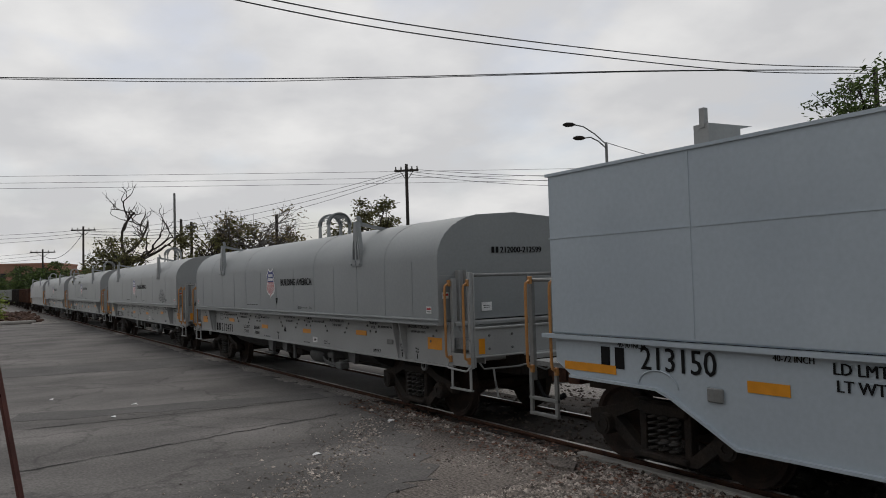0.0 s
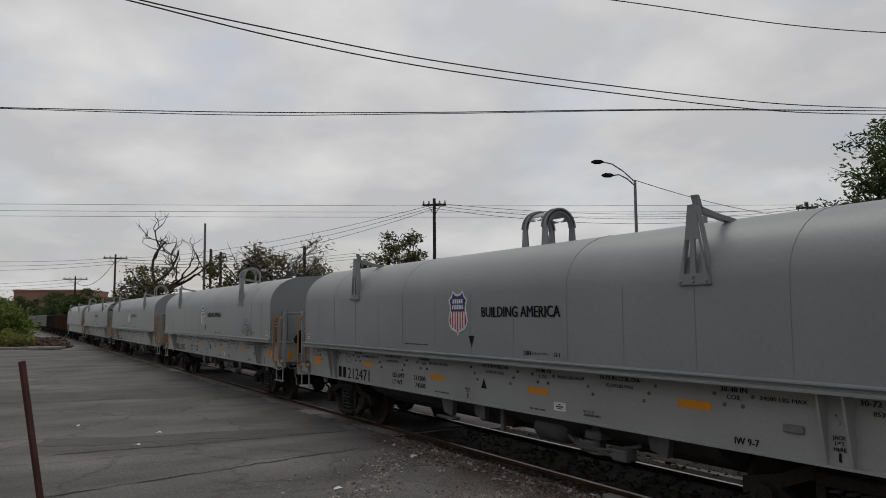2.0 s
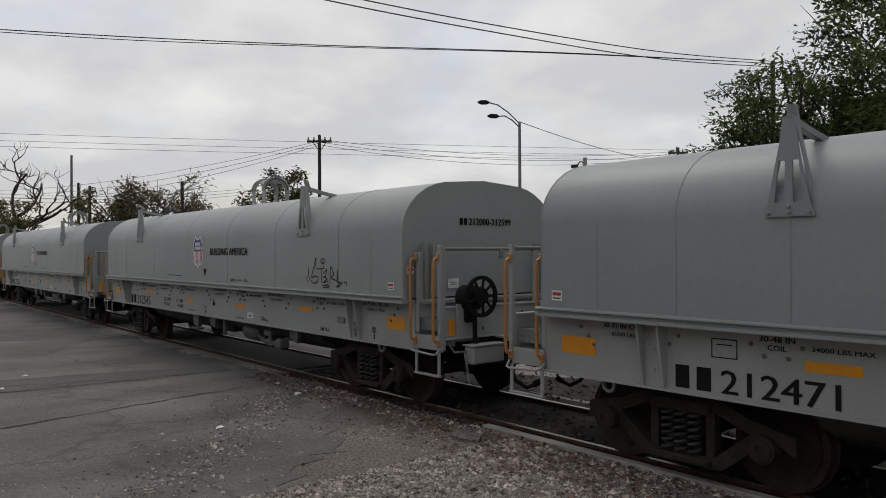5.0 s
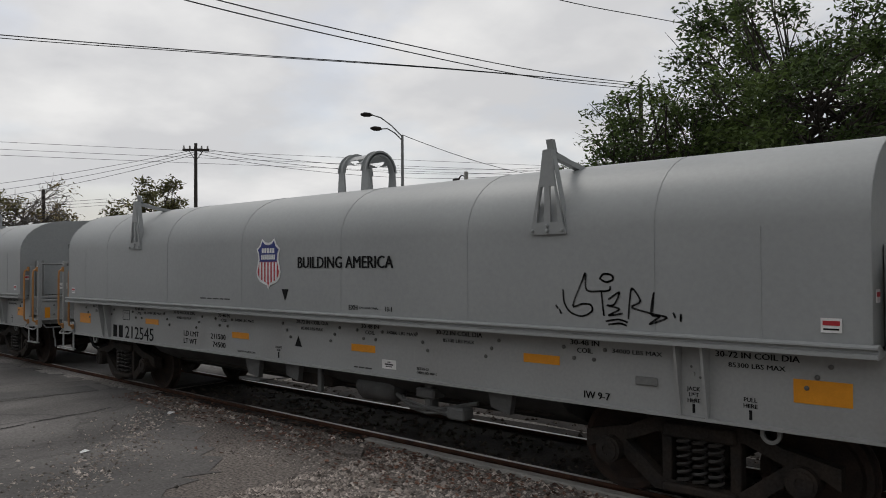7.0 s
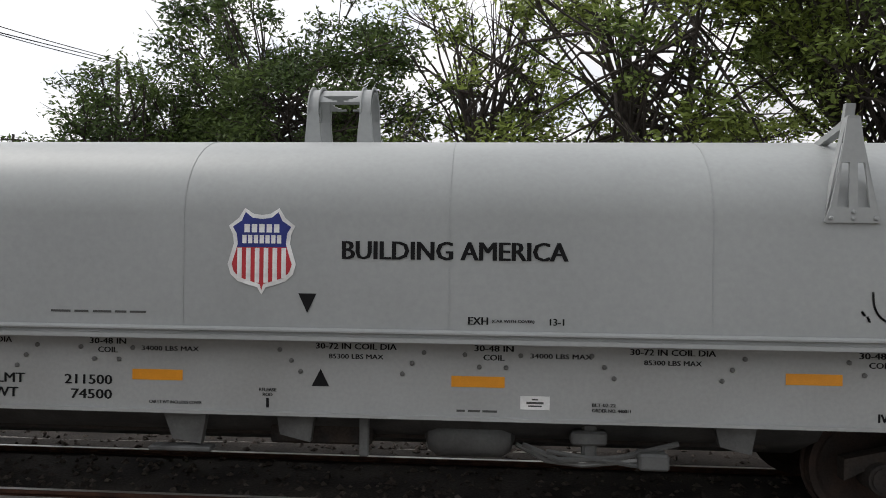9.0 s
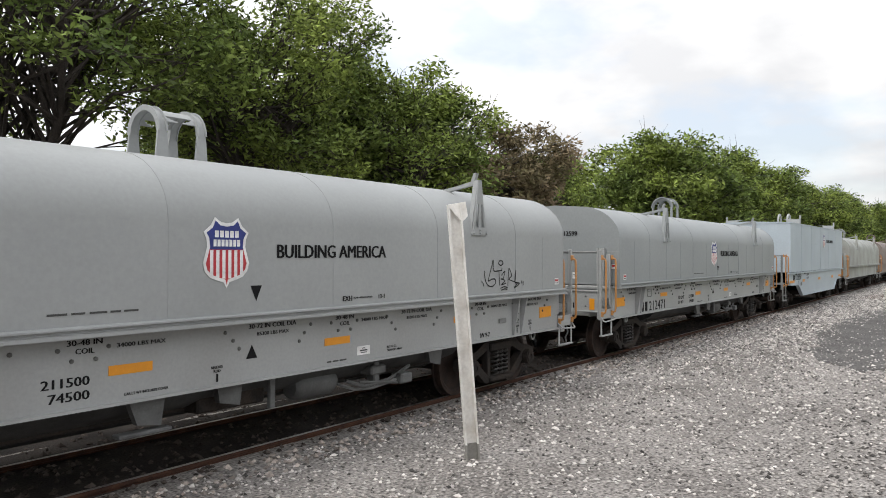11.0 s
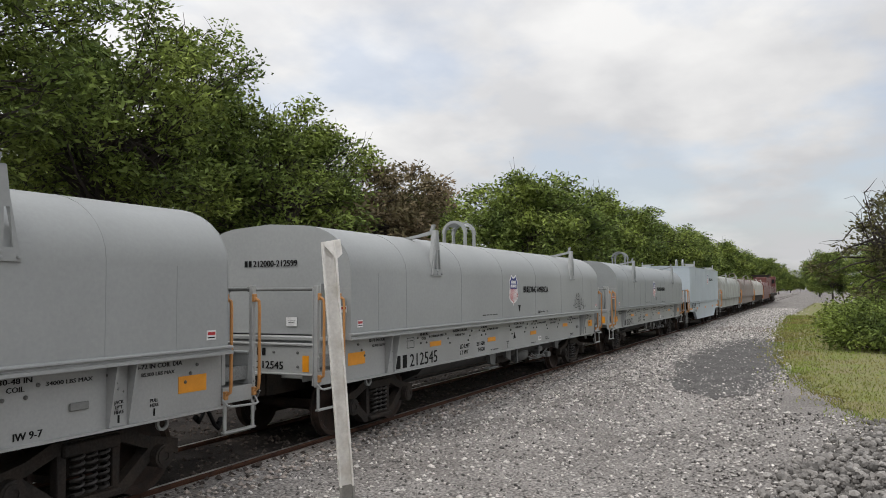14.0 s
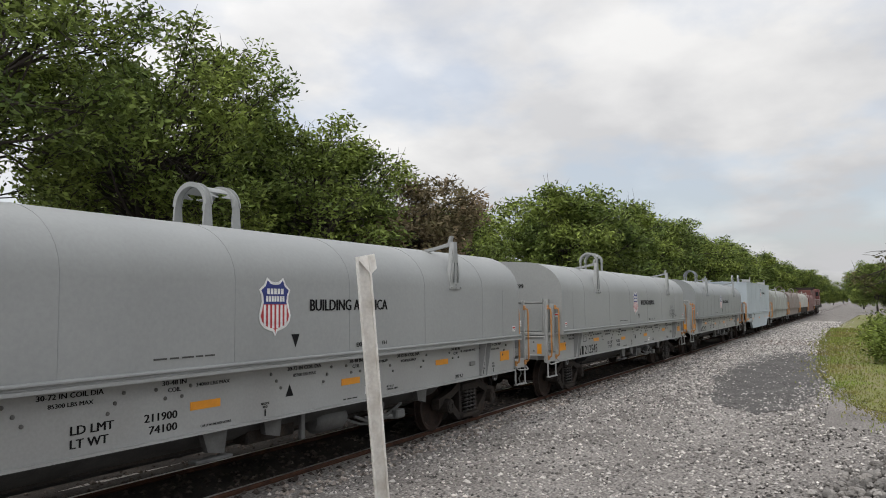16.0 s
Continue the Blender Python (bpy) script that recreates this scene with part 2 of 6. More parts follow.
def crack_asphalt(m):
    """Fine dark cracks and long worn streaks in an asphalt material."""
    n, l = m.node_tree.nodes, m.node_tree.links
    b = n["Principled BSDF"]
    src = b.inputs["Base Color"].links[0].from_socket
    co = n.new("ShaderNodeTexCoord")
    warp = n.new("ShaderNodeTexNoise")
    warp.inputs["Scale"].default_value, warp.inputs["Detail"].default_value = 1.6, 5.0
    l.new(co.outputs["Object"], warp.inputs["Vector"])
    add = n.new("ShaderNodeMix")
    add.data_type, add.blend_type = "RGBA", "ADD"
    add.inputs["Factor"].default_value = 0.9
    l.new(co.outputs["Object"], add.inputs["A"])
    l.new(warp.outputs["Color"], add.inputs["B"])
    vo = n.new("ShaderNodeTexVoronoi")
    vo.feature = "DISTANCE_TO_EDGE"
    vo.inputs["Scale"].default_value = 0.33
    l.new(add.outputs["Result"], vo.inputs["Vector"])
    edge = n.new("ShaderNodeMapRange")
    edge.inputs["From Min"].default_value, edge.inputs["From Max"].default_value = 0.0, 0.02
    edge.inputs["To Min"].default_value, edge.inputs["To Max"].default_value = 0.68, 1.0
    l.new(vo.outputs["Distance"], edge.inputs["Value"])
    mp = n.new("ShaderNodeMapping")
    mp.inputs["Scale"].default_value = (0.55, 0.2, 1)
    mp.inputs["Rotation"].default_value = (0, 0, 0.25)
    l.new(co.outputs["Object"], mp.inputs["Vector"])
    st = n.new("ShaderNodeTexNoise")
    st.inputs["Scale"].default_value, st.inputs["Detail"].default_value = 1.3, 7.0
    l.new(mp.outputs[0], st.inputs["Vector"])
    wear = n.new("ShaderNodeMapRange")
    wear.inputs["From Min"].default_value, wear.inputs["From Max"].default_value = 0.35, 0.65
    wear.inputs["To Min"].default_value, wear.inputs["To Max"].default_value = 0.72, 1.18
    l.new(st.outputs["Fac"], wear.inputs["Value"])
    mul = n.new("ShaderNodeMath")
    mul.operation = "MULTIPLY"
    l.new(edge.outputs[0], mul.inputs[0])
    l.new(wear.outputs[0], mul.inputs[1])
    hs = n.new("ShaderNodeHueSaturation")
    l.new(src, hs.inputs["Color"])
    l.new(mul.outputs[0], hs.inputs["Value"])
    l.new(hs.outputs[0], b.inputs["Base Color"])


crack_asphalt(ASPHALT)


# ---- mesh helpers ----
class Geo:
    def __init__(self):
        self.v, self.f = [], []

    def add(self, verts, faces):
        o = len(self.v)
        self.v += [tuple(p) for p in verts]
        self.f += [tuple(i + o for i in f) for f in faces]
        return self

    def box(self, x0, x1, y0, y1, z0, z1, b=0.0):
        if b <= 0:
            vs = [(x, y, z) for x in (x0, x1) for y in (y0, y1) for z in (z0, z1)]
            return self.add(vs, [(0, 1, 3, 2), (4, 6, 7, 5), (0, 4, 5, 1), (2, 3, 7, 6), (0, 2, 6, 4), (1, 5, 7, 3)])
        X, Y, Z = (x0, x1), (y0, y1), (z0, z1)
        vs, ix = [], {}
        for i in (0, 1):
            for j in (0, 1):
                for k in (0, 1):
                    c = [X[i], Y[j], Z[k]]
                    ins = [X[i] + (b if i == 0 else -b), Y[j] + (b if j == 0 else -b), Z[k] + (b if k == 0 else -b)]
                    for a in range(3):
                        p = list(ins)
                        p[a] = c[a]
                        ix[i, j, k, a] = len(vs)
                        vs.append(p)
        fs = []
        for s in (0, 1):
            q = [(0, 0), (1, 0), (1, 1), (0, 1)]
            fs.append([ix[s, a, c, 0] for a, c in (q if s else q[::-1])])
            fs.append([ix[a, s, c, 1] for a, c in (q[::-1] if s else q)])
            fs.append([ix[a, c, s, 2] for a, c in (q if s else q[::-1])])
        for a in (0, 1):
            for c in (0, 1):
                e = [ix[0, a, c, 1], ix[1, a, c, 1], ix[1, a, c, 2], ix[0, a, c, 2]]
                fs.append(e if a != c else e[::-1])
                e = [ix[a, 0, c, 0], ix[a, 1, c, 0], ix[a, 1, c, 2], ix[a, 0, c, 2]]
                fs.append(e[::-1] if a != c else e)
                e = [ix[a, c, 0, 0], ix[a, c, 1, 0], ix[a, c, 1, 1], ix[a, c, 0, 1]]
                fs.append(e if a != c else e[::-1])
                for k in (0, 1):
                    e = [ix[a, c, k, 0], ix[a, c, k, 1], ix[a, c, k, 2]]
                    fs.append(e if (a + c + k) % 2 else e[::-1])
        return self.add(vs, fs)

    def tube(self, pts, r, n=8, cap=True, flat=1.0):
        pts = [Vector(p) for p in pts]
        rs = r if isinstance(r, (list, tuple)) else [r] * len(pts)
        o, side = len(self.v), None
        for i, p in enumerate(pts):
            d = (pts[min(i + 1, len(pts) - 1)] - pts[max(i - 1, 0)]).normalized()
            if side is None:
                side = d.orthogonal().normalized()
            side = (side - d * side.dot(d)).normalized()
            w = d.cross(side)
            for k in range(n):
                a = 2 * math.pi * k / n
                self.v.append(tuple(p + (side * math.cos(a) + w * math.sin(a) * flat) * rs[i]))
        for i in range(len(pts) - 1):
            for k in range(n):
                a, c = o + i * n + k, o + i * n + (k + 1) % n
                self.f.append((a, c, c + n, a + n))
        if cap:
            self.f.append(tuple(o + k for k in range(n))[::-1])
            e = o + (len(pts) - 1) * n
            self.f.append(tuple(e + k for k in range(n)))
        return self

    def prism(self, prof, a0, a1, axis="x"):
        """A closed outline pushed along an axis; the outline is (y, z) for x, (x, z) for y, (x, y) for z."""
        n = len(prof)
        put = {"x": lambda p, a: (a, p[0], p[1]), "y": lambda p, a: (p[0], a, p[1]), "z": lambda p, a: (p[0], p[1], a)}[axis]
        vs = [put(p, a0) for p in prof] + [put(p, a1) for p in prof]
        fs = [(i, (i + 1) % n, (i + 1) % n + n, i + n) for i in range(n)] + [tuple(range(n))[::-1], tuple(range(n, 2 * n))]
        return self.add(vs, fs)

    def ring(self, c, ro, ri, h, axis="y", n=24):
        put = {"y": lambda u, w, a: (c[0] + u, c[1] + a, c[2] + w), "x": lambda u, w, a: (c[0] + a, c[1] + u, c[2] + w), "z": lambda u, w, a: (c[0] + u, c[1] + w, c[2] + a)}[axis]
        vs, fs = [], []
        for k in range(n):
            t = 2 * math.pi * k / n
            u, w = math.cos(t), math.sin(t)
            vs += [put(u * ro, w * ro, -h / 2), put(u * ro, w * ro, h / 2), put(u * ri, w * ri, h / 2), put(u * ri, w * ri, -h / 2)]
        for k in range(n):
            a, c2 = 4 * k, 4 * ((k + 1) % n)
            for j in range(4):
                fs.append((a + j, c2 + j, c2 + (j + 1) % 4, a + (j + 1) % 4))
        return self.add(vs, fs)

    def stone(self, c, r, rng, squash=0.7):
        t = (1 + 5 ** 0.5) / 2
        vs = []
        a = rng.random() * 6.28
        for p in ((-1, t, 0), (1, t, 0), (-1, -t, 0), (1, -t, 0), (0, -1, t), (0, 1, t), (0, -1, -t), (0, 1, -t), (t, 0, -1), (t, 0, 1), (-t, 0, -1), (-t, 0, 1)):
            k = r * (0.62 + 0.5 * rng.random()) / 1.9
            x, y = p[0] * math.cos(a) - p[1] * math.sin(a), p[0] * math.sin(a) + p[1] * math.cos(a)
            vs.append((c[0] + x * k, c[1] + y * k, c[2] + p[2] * k * squash))
        return self.add(vs, [(0, 11, 5), (0, 5, 1), (0, 1, 7), (0, 7, 10), (0, 10, 11), (1, 5, 9), (5, 11, 4), (11, 10, 2), (10, 7, 6), (7, 1, 8),
                             (3, 9, 4), (3, 4, 2), (3, 2, 6), (3, 6, 8), (3, 8, 9), (4, 9, 5), (2, 4, 11), (6, 2, 10), (8, 6, 7), (9, 8, 1)])

    def pebble(self, c, r, rng):
        a = rng.random() * 6.28
        u, w, t = r * rng.uniform(0.7, 1.1), r * rng.uniform(0.5, 0.9), r * rng.uniform(0.4, 0.75)
        ca, sa = math.cos(a), math.sin(a)
        k, m = rng.uniform(-0.3, 0.3) * r, rng.uniform(-0.3, 0.3) * r
        return self.add([(c[0] + u * ca, c[1] + u * sa, c[2] + m * 0.3), (c[0] - w * sa, c[1] + w * ca, c[2] - m * 0.3), (c[0] - u * ca, c[1] - u * sa, c[2] + k * 0.3), (c[0] + w * sa, c[1] - w * ca, c[2]),
                         (c[0] + k, c[1] + m, c[2] + t), (c[0], c[1], c[2] - t)], [(0, 1, 4), (1, 2, 4), (2, 3, 4), (3, 0, 4), (1, 0, 5), (2, 1, 5), (3, 2, 5), (0, 3, 5)])

    def mesh(self, name, material, smooth=35, fix=True):
        me = bpy.data.meshes.new(name)
        me.from_pydata(self.v, [], self.f)
        if fix:
            bm = bmesh.new()
            bm.from_mesh(me)
            bmesh.ops.recalc_face_normals(bm, faces=bm.faces)
            bm.to_mesh(me)
            bm.free()
        if smooth:
            me.polygons.foreach_set("use_smooth", [True] * len(me.polygons))
            me.set_sharp_from_angle(angle=radians(smooth))
        me.materials.append(material)
        return me


STORE = {}


def shared(key, make):
    if key not in STORE:
        STORE[key] = make()
    return STORE[key]


def part(name, data, parent, label="", at=None):
    ob = new(name, data)
    ob.parent = parent
    if at is not None:
        ob.matrix_basis = at
    if label:
        tagged(ob, label)
    return ob


def thing(name, label, category, at=None, data=None, group="", kind=""):
    ob = new(name, data)
    if at is not None:
        ob.matrix_basis = at
    return tagged(ob, label, category, group, kind)


def lettering(s, height, material, width=None):
    """Flat letters in the x-z plane, facing -y, middle at the origin."""
    def make():
        cu = bpy.data.curves.new("letters", "FONT")
        cu.body, cu.align_x, cu.align_y, cu.resolution_u = s, "CENTER", "CENTER", 2
        ob = new("letters", cu)
        me = bpy.data.meshes.new_from_object(ob)
        bpy.data.objects.remove(ob)
        co = np.array([v.co[:] for v in me.vertices])
        lo, hi = co.min(0), co.max(0)
        rows = s.count("\n") + 1
        k = height * (1 + (rows - 1) * 1.45) / (hi[1] - lo[1])
        kx = k if width is None else width / (hi[0] - lo[0])
        for v in me.vertices:
            x, y = v.co.x - (lo[0] + hi[0]) / 2, v.co.y - (lo[1] + hi[1]) / 2
            v.co = (x * kx, 0, y * k)
        # the painted strokes are heavier than the plain letters
        bm = bmesh.new()
        bm.from_mesh(me)
        first = bm.faces[:]
        for q in (-1, 1):
            got = bmesh.ops.duplicate(bm, geom=first)["geom"]
            bmesh.ops.translate(bm, verts=[e for e in got if isinstance(e, bmesh.types.BMVert)], vec=(q * height * (0.022 if height > 0.2 else 0.05), -0.0006 * q - 0.0008, 0))
        bm.to_mesh(me)
        bm.free()
        me.materials.clear()
        me.materials.append(material)
        return me
    return shared(("text", s, height, width, material.name), make)


# ---- rolling stock ----
CAR_Y = 7.75
HALF, SIDE, SILLY = 7.15, 1.525, 1.365
WHEEL_R = 0.457


def hood_outline(w, z0, zs, zt, n=9, rx=0.95):
    """Half-round top on upright sides, as (y, z)."""
    pts = [(-w, z0)]
    for i in range(n):
        a = math.pi / 2 * i / (n - 1)
        pts.append((-w + rx * (1 - math.cos(a)), zs + (zt - 0.04 - zs) * math.sin(a)))
    pts.append((0, zt))
    return pts + [(-y, z) for y, z in pts[-2::-1]]


def wheelset_mesh():
    g = Geo()
    for s in (-1, 1):
        y = s * 0.7525
        prof = [(0.09, y + s * 0.09), (0.09, y + s * 0.06), (0.36, y + s * 0.03), (0.40, y + s * 0.065), (WHEEL_R, y + s * 0.065), (WHEEL_R + 0.004, y - s * 0.04),
                (WHEEL_R + 0.028, y - s * 0.045), (WHEEL_R + 0.028, y - s * 0.07), (0.40, y - s * 0.07), (0.34, y - s * 0.02), (0.09, y - s * 0.05)]
        n = 28
        vs = [(r * math.cos(2 * math.pi * k / n), yy, r * math.sin(2 * math.pi * k / n)) for k in range(n) for r, yy in prof]
        m = len(prof)
        g.add(vs, [(k * m + j, k * m + j + 1, ((k + 1) % n) * m + j + 1, ((k + 1) % n) * m + j) for k in range(n) for j in range(m - 1)])
        for k in range(3):
            a = k * 2.094
            g.tube([(0.05 * math.cos(a), y + s * 0.09, 0.05 * math.sin(a)), (0.05 * math.cos(a), y + s * 0.12, 0.05 * math.sin(a))], 0.014, 6)
    g.tube([(0, -0.9, 0), (0, 0.9, 0)], 0.085, 12)
    return g.mesh("wheelset", shared("wheelmat", lambda: mat("oily_brown_wheel_steel", (0.055, 0.036, 0.029), 0.7, vary=0.25, scale=6, fine=60, second=(0.03, 0.024, 0.021), bump=0.2, spec=0.2)), 30)


def side_frame_mesh():
    g = Geo()
    g.prism([(-1.17, 0.42), (-1.17, 0.6), (-0.72, 0.7), (-0.45, 0.82), (0.45, 0.82), (0.72, 0.7), (1.17, 0.6), (1.17, 0.42), (1.02, 0.5), (0.7, 0.57), (0.4, 0.69), (-0.4, 0.69), (-0.7, 0.57), (-1.02, 0.5)], -0.07, 0.07, "y")
    g.prism([(-0.92, 0.53), (-0.44, 0.15), (0.44, 0.15), (0.92, 0.53), (0.74, 0.56), (0.36, 0.26), (-0.36, 0.26), (-0.74, 0.56)], -0.065, 0.065, "y")
    for q in (-1, 1):
        g.box(q * 0.32 - 0.05, q * 0.32 + 0.05, -0.06, 0.06, 0.22, 0.72, 0.01)
    for x in (-0.889, 0.889):
        g.tube([(x, -0.16, WHEEL_R), (x, 0.07, WHEEL_R)], 0.13, 14)
        g.ring((x, -0.165, WHEEL_R), 0.1, 0.05, 0.02)
    g.box(-0.34, 0.34, -0.13, 0.09, 0.16, 0.24, 0.02)
    g.box(-0.34, 0.34, -0.11, 0.09, 0.66, 0.8, 0.02)
    return g.mesh("side_frame", DARKSTEEL, 40)


def spring_mesh():
    g = Geo()
    pts = [(0.058 * math.cos(a), 0.058 * math.sin(a), 0.24 + 0.42 * a / (2 * math.pi * 6)) for a in np.linspace(0, 2 * math.pi * 6, 60)]
    g.tube(pts, 0.018, 5)
    return g.mesh("coil_spring", shared("springmat", lambda: mat("sooty_spring_steel", (0.05, 0.046, 0.043), 0.6, metal=0.2, vary=0.2)))


def truck(car, x, spin):
    g = Geo()
    g.box(-0.22, 0.22, -1.0, 1.0, 0.42, 0.72, 0.03)
    g.tube([(0, 0, 0.7), (0, 0, 0.82)], 0.2, 14)
    g.box(-0.62, -0.52, -0.8, 0.8, 0.36, 0.46).box(0.52, 0.62, -0.8, 0.8, 0.36, 0.46)
    t = part("truck", shared("truck", lambda: g.mesh("truck", DARKSTEEL)), car, "grimy black four-wheel truck", pose(x, 0, 0))
    for s in (-1, 1):
        part("side_frame", shared("side_frame", side_frame_mesh), t, at=pose(0, s * 1.03, 0, 0, 0, 0 if s < 0 else 180))
        for dx in (-0.15, 0, 0.15):
            part("spring", shared("spring", spring_mesh), t, at=pose(dx, s * 1.09, 0))
    for dx in (-0.889, 0.889):
        w = part("wheelset", shared("wheelset", wheelset_mesh), t, "rust-brown steel wheels on an axle", pose(dx, 0, WHEEL_R))
        spin.append((w, dx))


def car_end(car, s, brake, number, body, own):
    """End beam, posts, footboards, steps, coupler and guide channels at one end; s is +1 or -1, near side at -y."""
    KEEP = ("brake", "brake_gear", "brake_box", "brake_plate", "end_sill", "lever")

    def piece(name, key, build, material, label="", parent=None, smooth=35):
        def make():
            q = Geo()
            build(q)
            q.v = [(s * (x if key in KEEP or x < 7.2 else 7.2 + (x - 7.2) * 0.86), y * s if key in KEEP else y, z) for x, y, z in q.v]
            return q.mesh(name, material, smooth)
        return part(name, shared((key, s, material.name), make), parent or car, label)

    def bulk(q):
        q.box(7.16, 7.26, -1.34, 1.34, 0.95, 1.60, 0.01)
        q.box(7.26, 7.30, -1.3, 1.3, 1.53, 1.59, 0.008)
    piece("end_bulkhead", "bulk", bulk, body)

    def beam(q):
        q.box(7.84, 7.90, -1.33, 1.33, 1.10, 1.52, 0.008)
        q.box(7.80, 7.93, -1.33, 1.33, 1.50, 1.53, 0.006)
        q.box(7.80, 7.95, -1.33, 1.33, 1.08, 1.105, 0.006)
    e = piece("end_beam", "beam", beam, body, "grey cross beam with bolts")
    for y in (-1.05, -0.62, 0.15, 0.62, 1.05):
        for z in (1.2, 1.4):
            part("bolt", shared("bolt", bolt_mesh), e, at=pose(s * 7.802, y, z, 0, 0, 90 * s))
    for y in (-1.19, 1.19):
        piece("reflector", ("end_patch", y), lambda q: q.box(7.902, 7.907, y - 0.055, y + 0.055, 1.13, 1.36), ORANGE, "orange reflective patch", e, 0)

    for y in (-1, 1):
        def deck(q):
            # bar grating: bearing bars along the car, thin cross rods
            for k in range(14):
                yy = y * (0.74 + k * 0.042)
                q.box(7.27, 7.83, yy - 0.006, yy + 0.006, 1.32, 1.35)
            for k in range(12):
                xx = 7.29 + k * 0.048
                q.box(xx - 0.004, xx + 0.004, *sorted((y * 0.73, y * 1.30)), 1.338, 1.352)
            q.box(7.26, 7.84, y * 1.3 - 0.01, y * 1.3 + 0.01, 1.19, 1.355).box(7.26, 7.84, y * 0.72 - 0.01, y * 0.72 + 0.01, 1.25, 1.355)
        piece("end_platform", ("deck", y), deck, GRATE, "open steel grating footboard", smooth=0)

        def low(q):
            q.box(7.24, 7.86, y * 1.37 - 0.015, y * 1.37 + 0.015, 0.94, 1.13, 0.004)
            q.box(7.24, 7.86, *sorted((y * 1.12, y * 1.355)), 1.095, 1.115)
            q.box(7.24, 7.86, *sorted((y * 1.10, y * 1.12)), 0.98, 1.115)
        piece("step_riser", ("low", y), low, body)

        def post(q):
            q.box(7.835, 7.905, y * 1.36 - 0.03, y * 1.36 + 0.03, 0.92, 2.36, 0.006)
            q.box(7.895, 7.925, y * 1.36 - 0.04 * y - 0.012, y * 1.36 - 0.04 * y + 0.012, 0.94, 2.34, 0.004)
            for z in (1.0, 1.16, 1.34, 2.24):
                q.tube([(7.87, y * 1.39, z), (7.87, y * 1.405, z)], 0.017, 6)
        piece("corner_post", ("post", y), post, body)
        piece("inner_post", ("ipost", y), lambda q: q.box(7.235, 7.31, y * 1.35 - 0.012, y * 1.35 + 0.012, 1.16, 2.27, 0.004).box(7.235, 7.255, y * 1.30 - 0.05, y * 1.30 + 0.05, 1.16, 2.27, 0.004), body)

        def guide(q):
            for dy in (-0.07, 0.07):
                q.box(7.16, 7.28, y * 1.13 + dy - 0.012, y * 1.13 + dy + 0.012, 1.45, 2.40, 0.004)
            q.box(7.16, 7.18, y * 1.13 - 0.07, y * 1.13 + 0.07, 1.45, 2.40)
            q.tube([(7.22, y * 1.13 - 0.1, 1.5), (7.22, y * 1.13 + 0.1, 1.5)], 0.03, 8)
        piece("guide_channel", ("guide", y), guide, body, "upright steel guide channel")

        def stirrup(q):
            for x in (7.28, 7.86):
                q.box(x - 0.03, x + 0.03, y * 1.38 - 0.01, y * 1.38 + 0.01, 0.60, 0.98, 0.004)
            q.box(7.25, 7.89, y * 1.38 - 0.035, y * 1.38 + 0.035, 0.585, 0.61, 0.004)
            q.tube([(7.22, y * 1.385, 1.0), (7.24, y * 1.45, 0.93), (7.30, y * 1.46, 0.91), (7.82, y * 1.46, 0.89), (7.88, y * 1.45, 0.9), (7.9, y * 1.385, 0.97)], 0.015, 7)
        piece("step", ("stirrup", y), stirrup, SILL, "bent steel step stirrup")
        for x in (7.26, 7.768):
            def gm():
                q = Geo()
                q.tube([(0, 0, 0), (0, -0.07, 0.04), (0, -0.08, 0.12), (0, -0.08, 1.04), (0, -0.07, 1.12), (0, 0, 1.16)], 0.02, 8)
                q.box(-0.03, 0.03, -0.02, 0.02, -0.05, 0.05, 0.006).box(-0.03, 0.03, -0.02, 0.02, 1.11, 1.21, 0.006)
                return q.mesh("grab_iron", RAILORANGE)
            part("grab_iron", shared("grab", gm), car, "orange painted grab iron", pose(s * x, y * 1.40, 1.04, 0, 0, 0 if y < 0 else 180))
        p = piece("placard", ("corner_stk", y), lambda q: q.box(7.156, 7.160, y * 1.40 - 0.06, y * 1.40 + 0.06, 1.96, 2.06), WHITE, "white sticker with a red band", smooth=0)
        piece("red_band", ("corner_band", y), lambda q: q.box(7.160, 7.163, y * 1.40 - 0.048, y * 1.40 + 0.048, 2.005, 2.04), RED, "", p, 0)

    def sill(q):
        q.box(7.2, 8.02, -0.3, 0.3, 0.72, 1.07, 0.02)
        q.prism([(7.95, -0.42), (8.05, -0.42), (8.05, 0.42), (7.95, 0.42)], 0.7, 1.02, "z")
    piece("end_sill", "end_sill", sill, DARKSTEEL)
    piece("crossover_board", "crossover", lambda q: q.box(7.93, 8.16, -0.42, 0.42, 1.06, 1.09, 0.006).box(8.14, 8.16, -0.42, 0.42, 0.98, 1.07, 0.004), body, "narrow grey ledge over the coupler")
    at = pose(0, 0, 0, 0, 0, 0 if s > 0 else 180)

    def coupler():
        q = Geo()
        q.box(7.9, 8.25, -0.13, 0.13, 0.72, 0.97, 0.02)
        q.prism([(8.2, -0.19), (8.40, -0.21), (8.48, -0.15), (8.47, -0.05), (8.36, 0.0), (8.46, 0.08), (8.44, 0.17), (8.36, 0.22), (8.2, 0.17)], 0.68, 1.0, "z")
        return q.mesh("coupler", RUST)
    cp = part("coupler", shared("coupler", coupler), car, "rusty knuckle coupler with air hose", at)

    def hose():
        q = Geo()
        q.tube([(7.98, -0.34, 0.84), (8.08, -0.37, 0.66), (8.2, -0.36, 0.48), (8.34, -0.30, 0.40), (8.47, -0.22, 0.47)], 0.028, 8)
        q.tube([(8.42, -0.24, 0.45), (8.5, -0.2, 0.5)], 0.042, 8)
        return q.mesh("air_hose", BLACK)
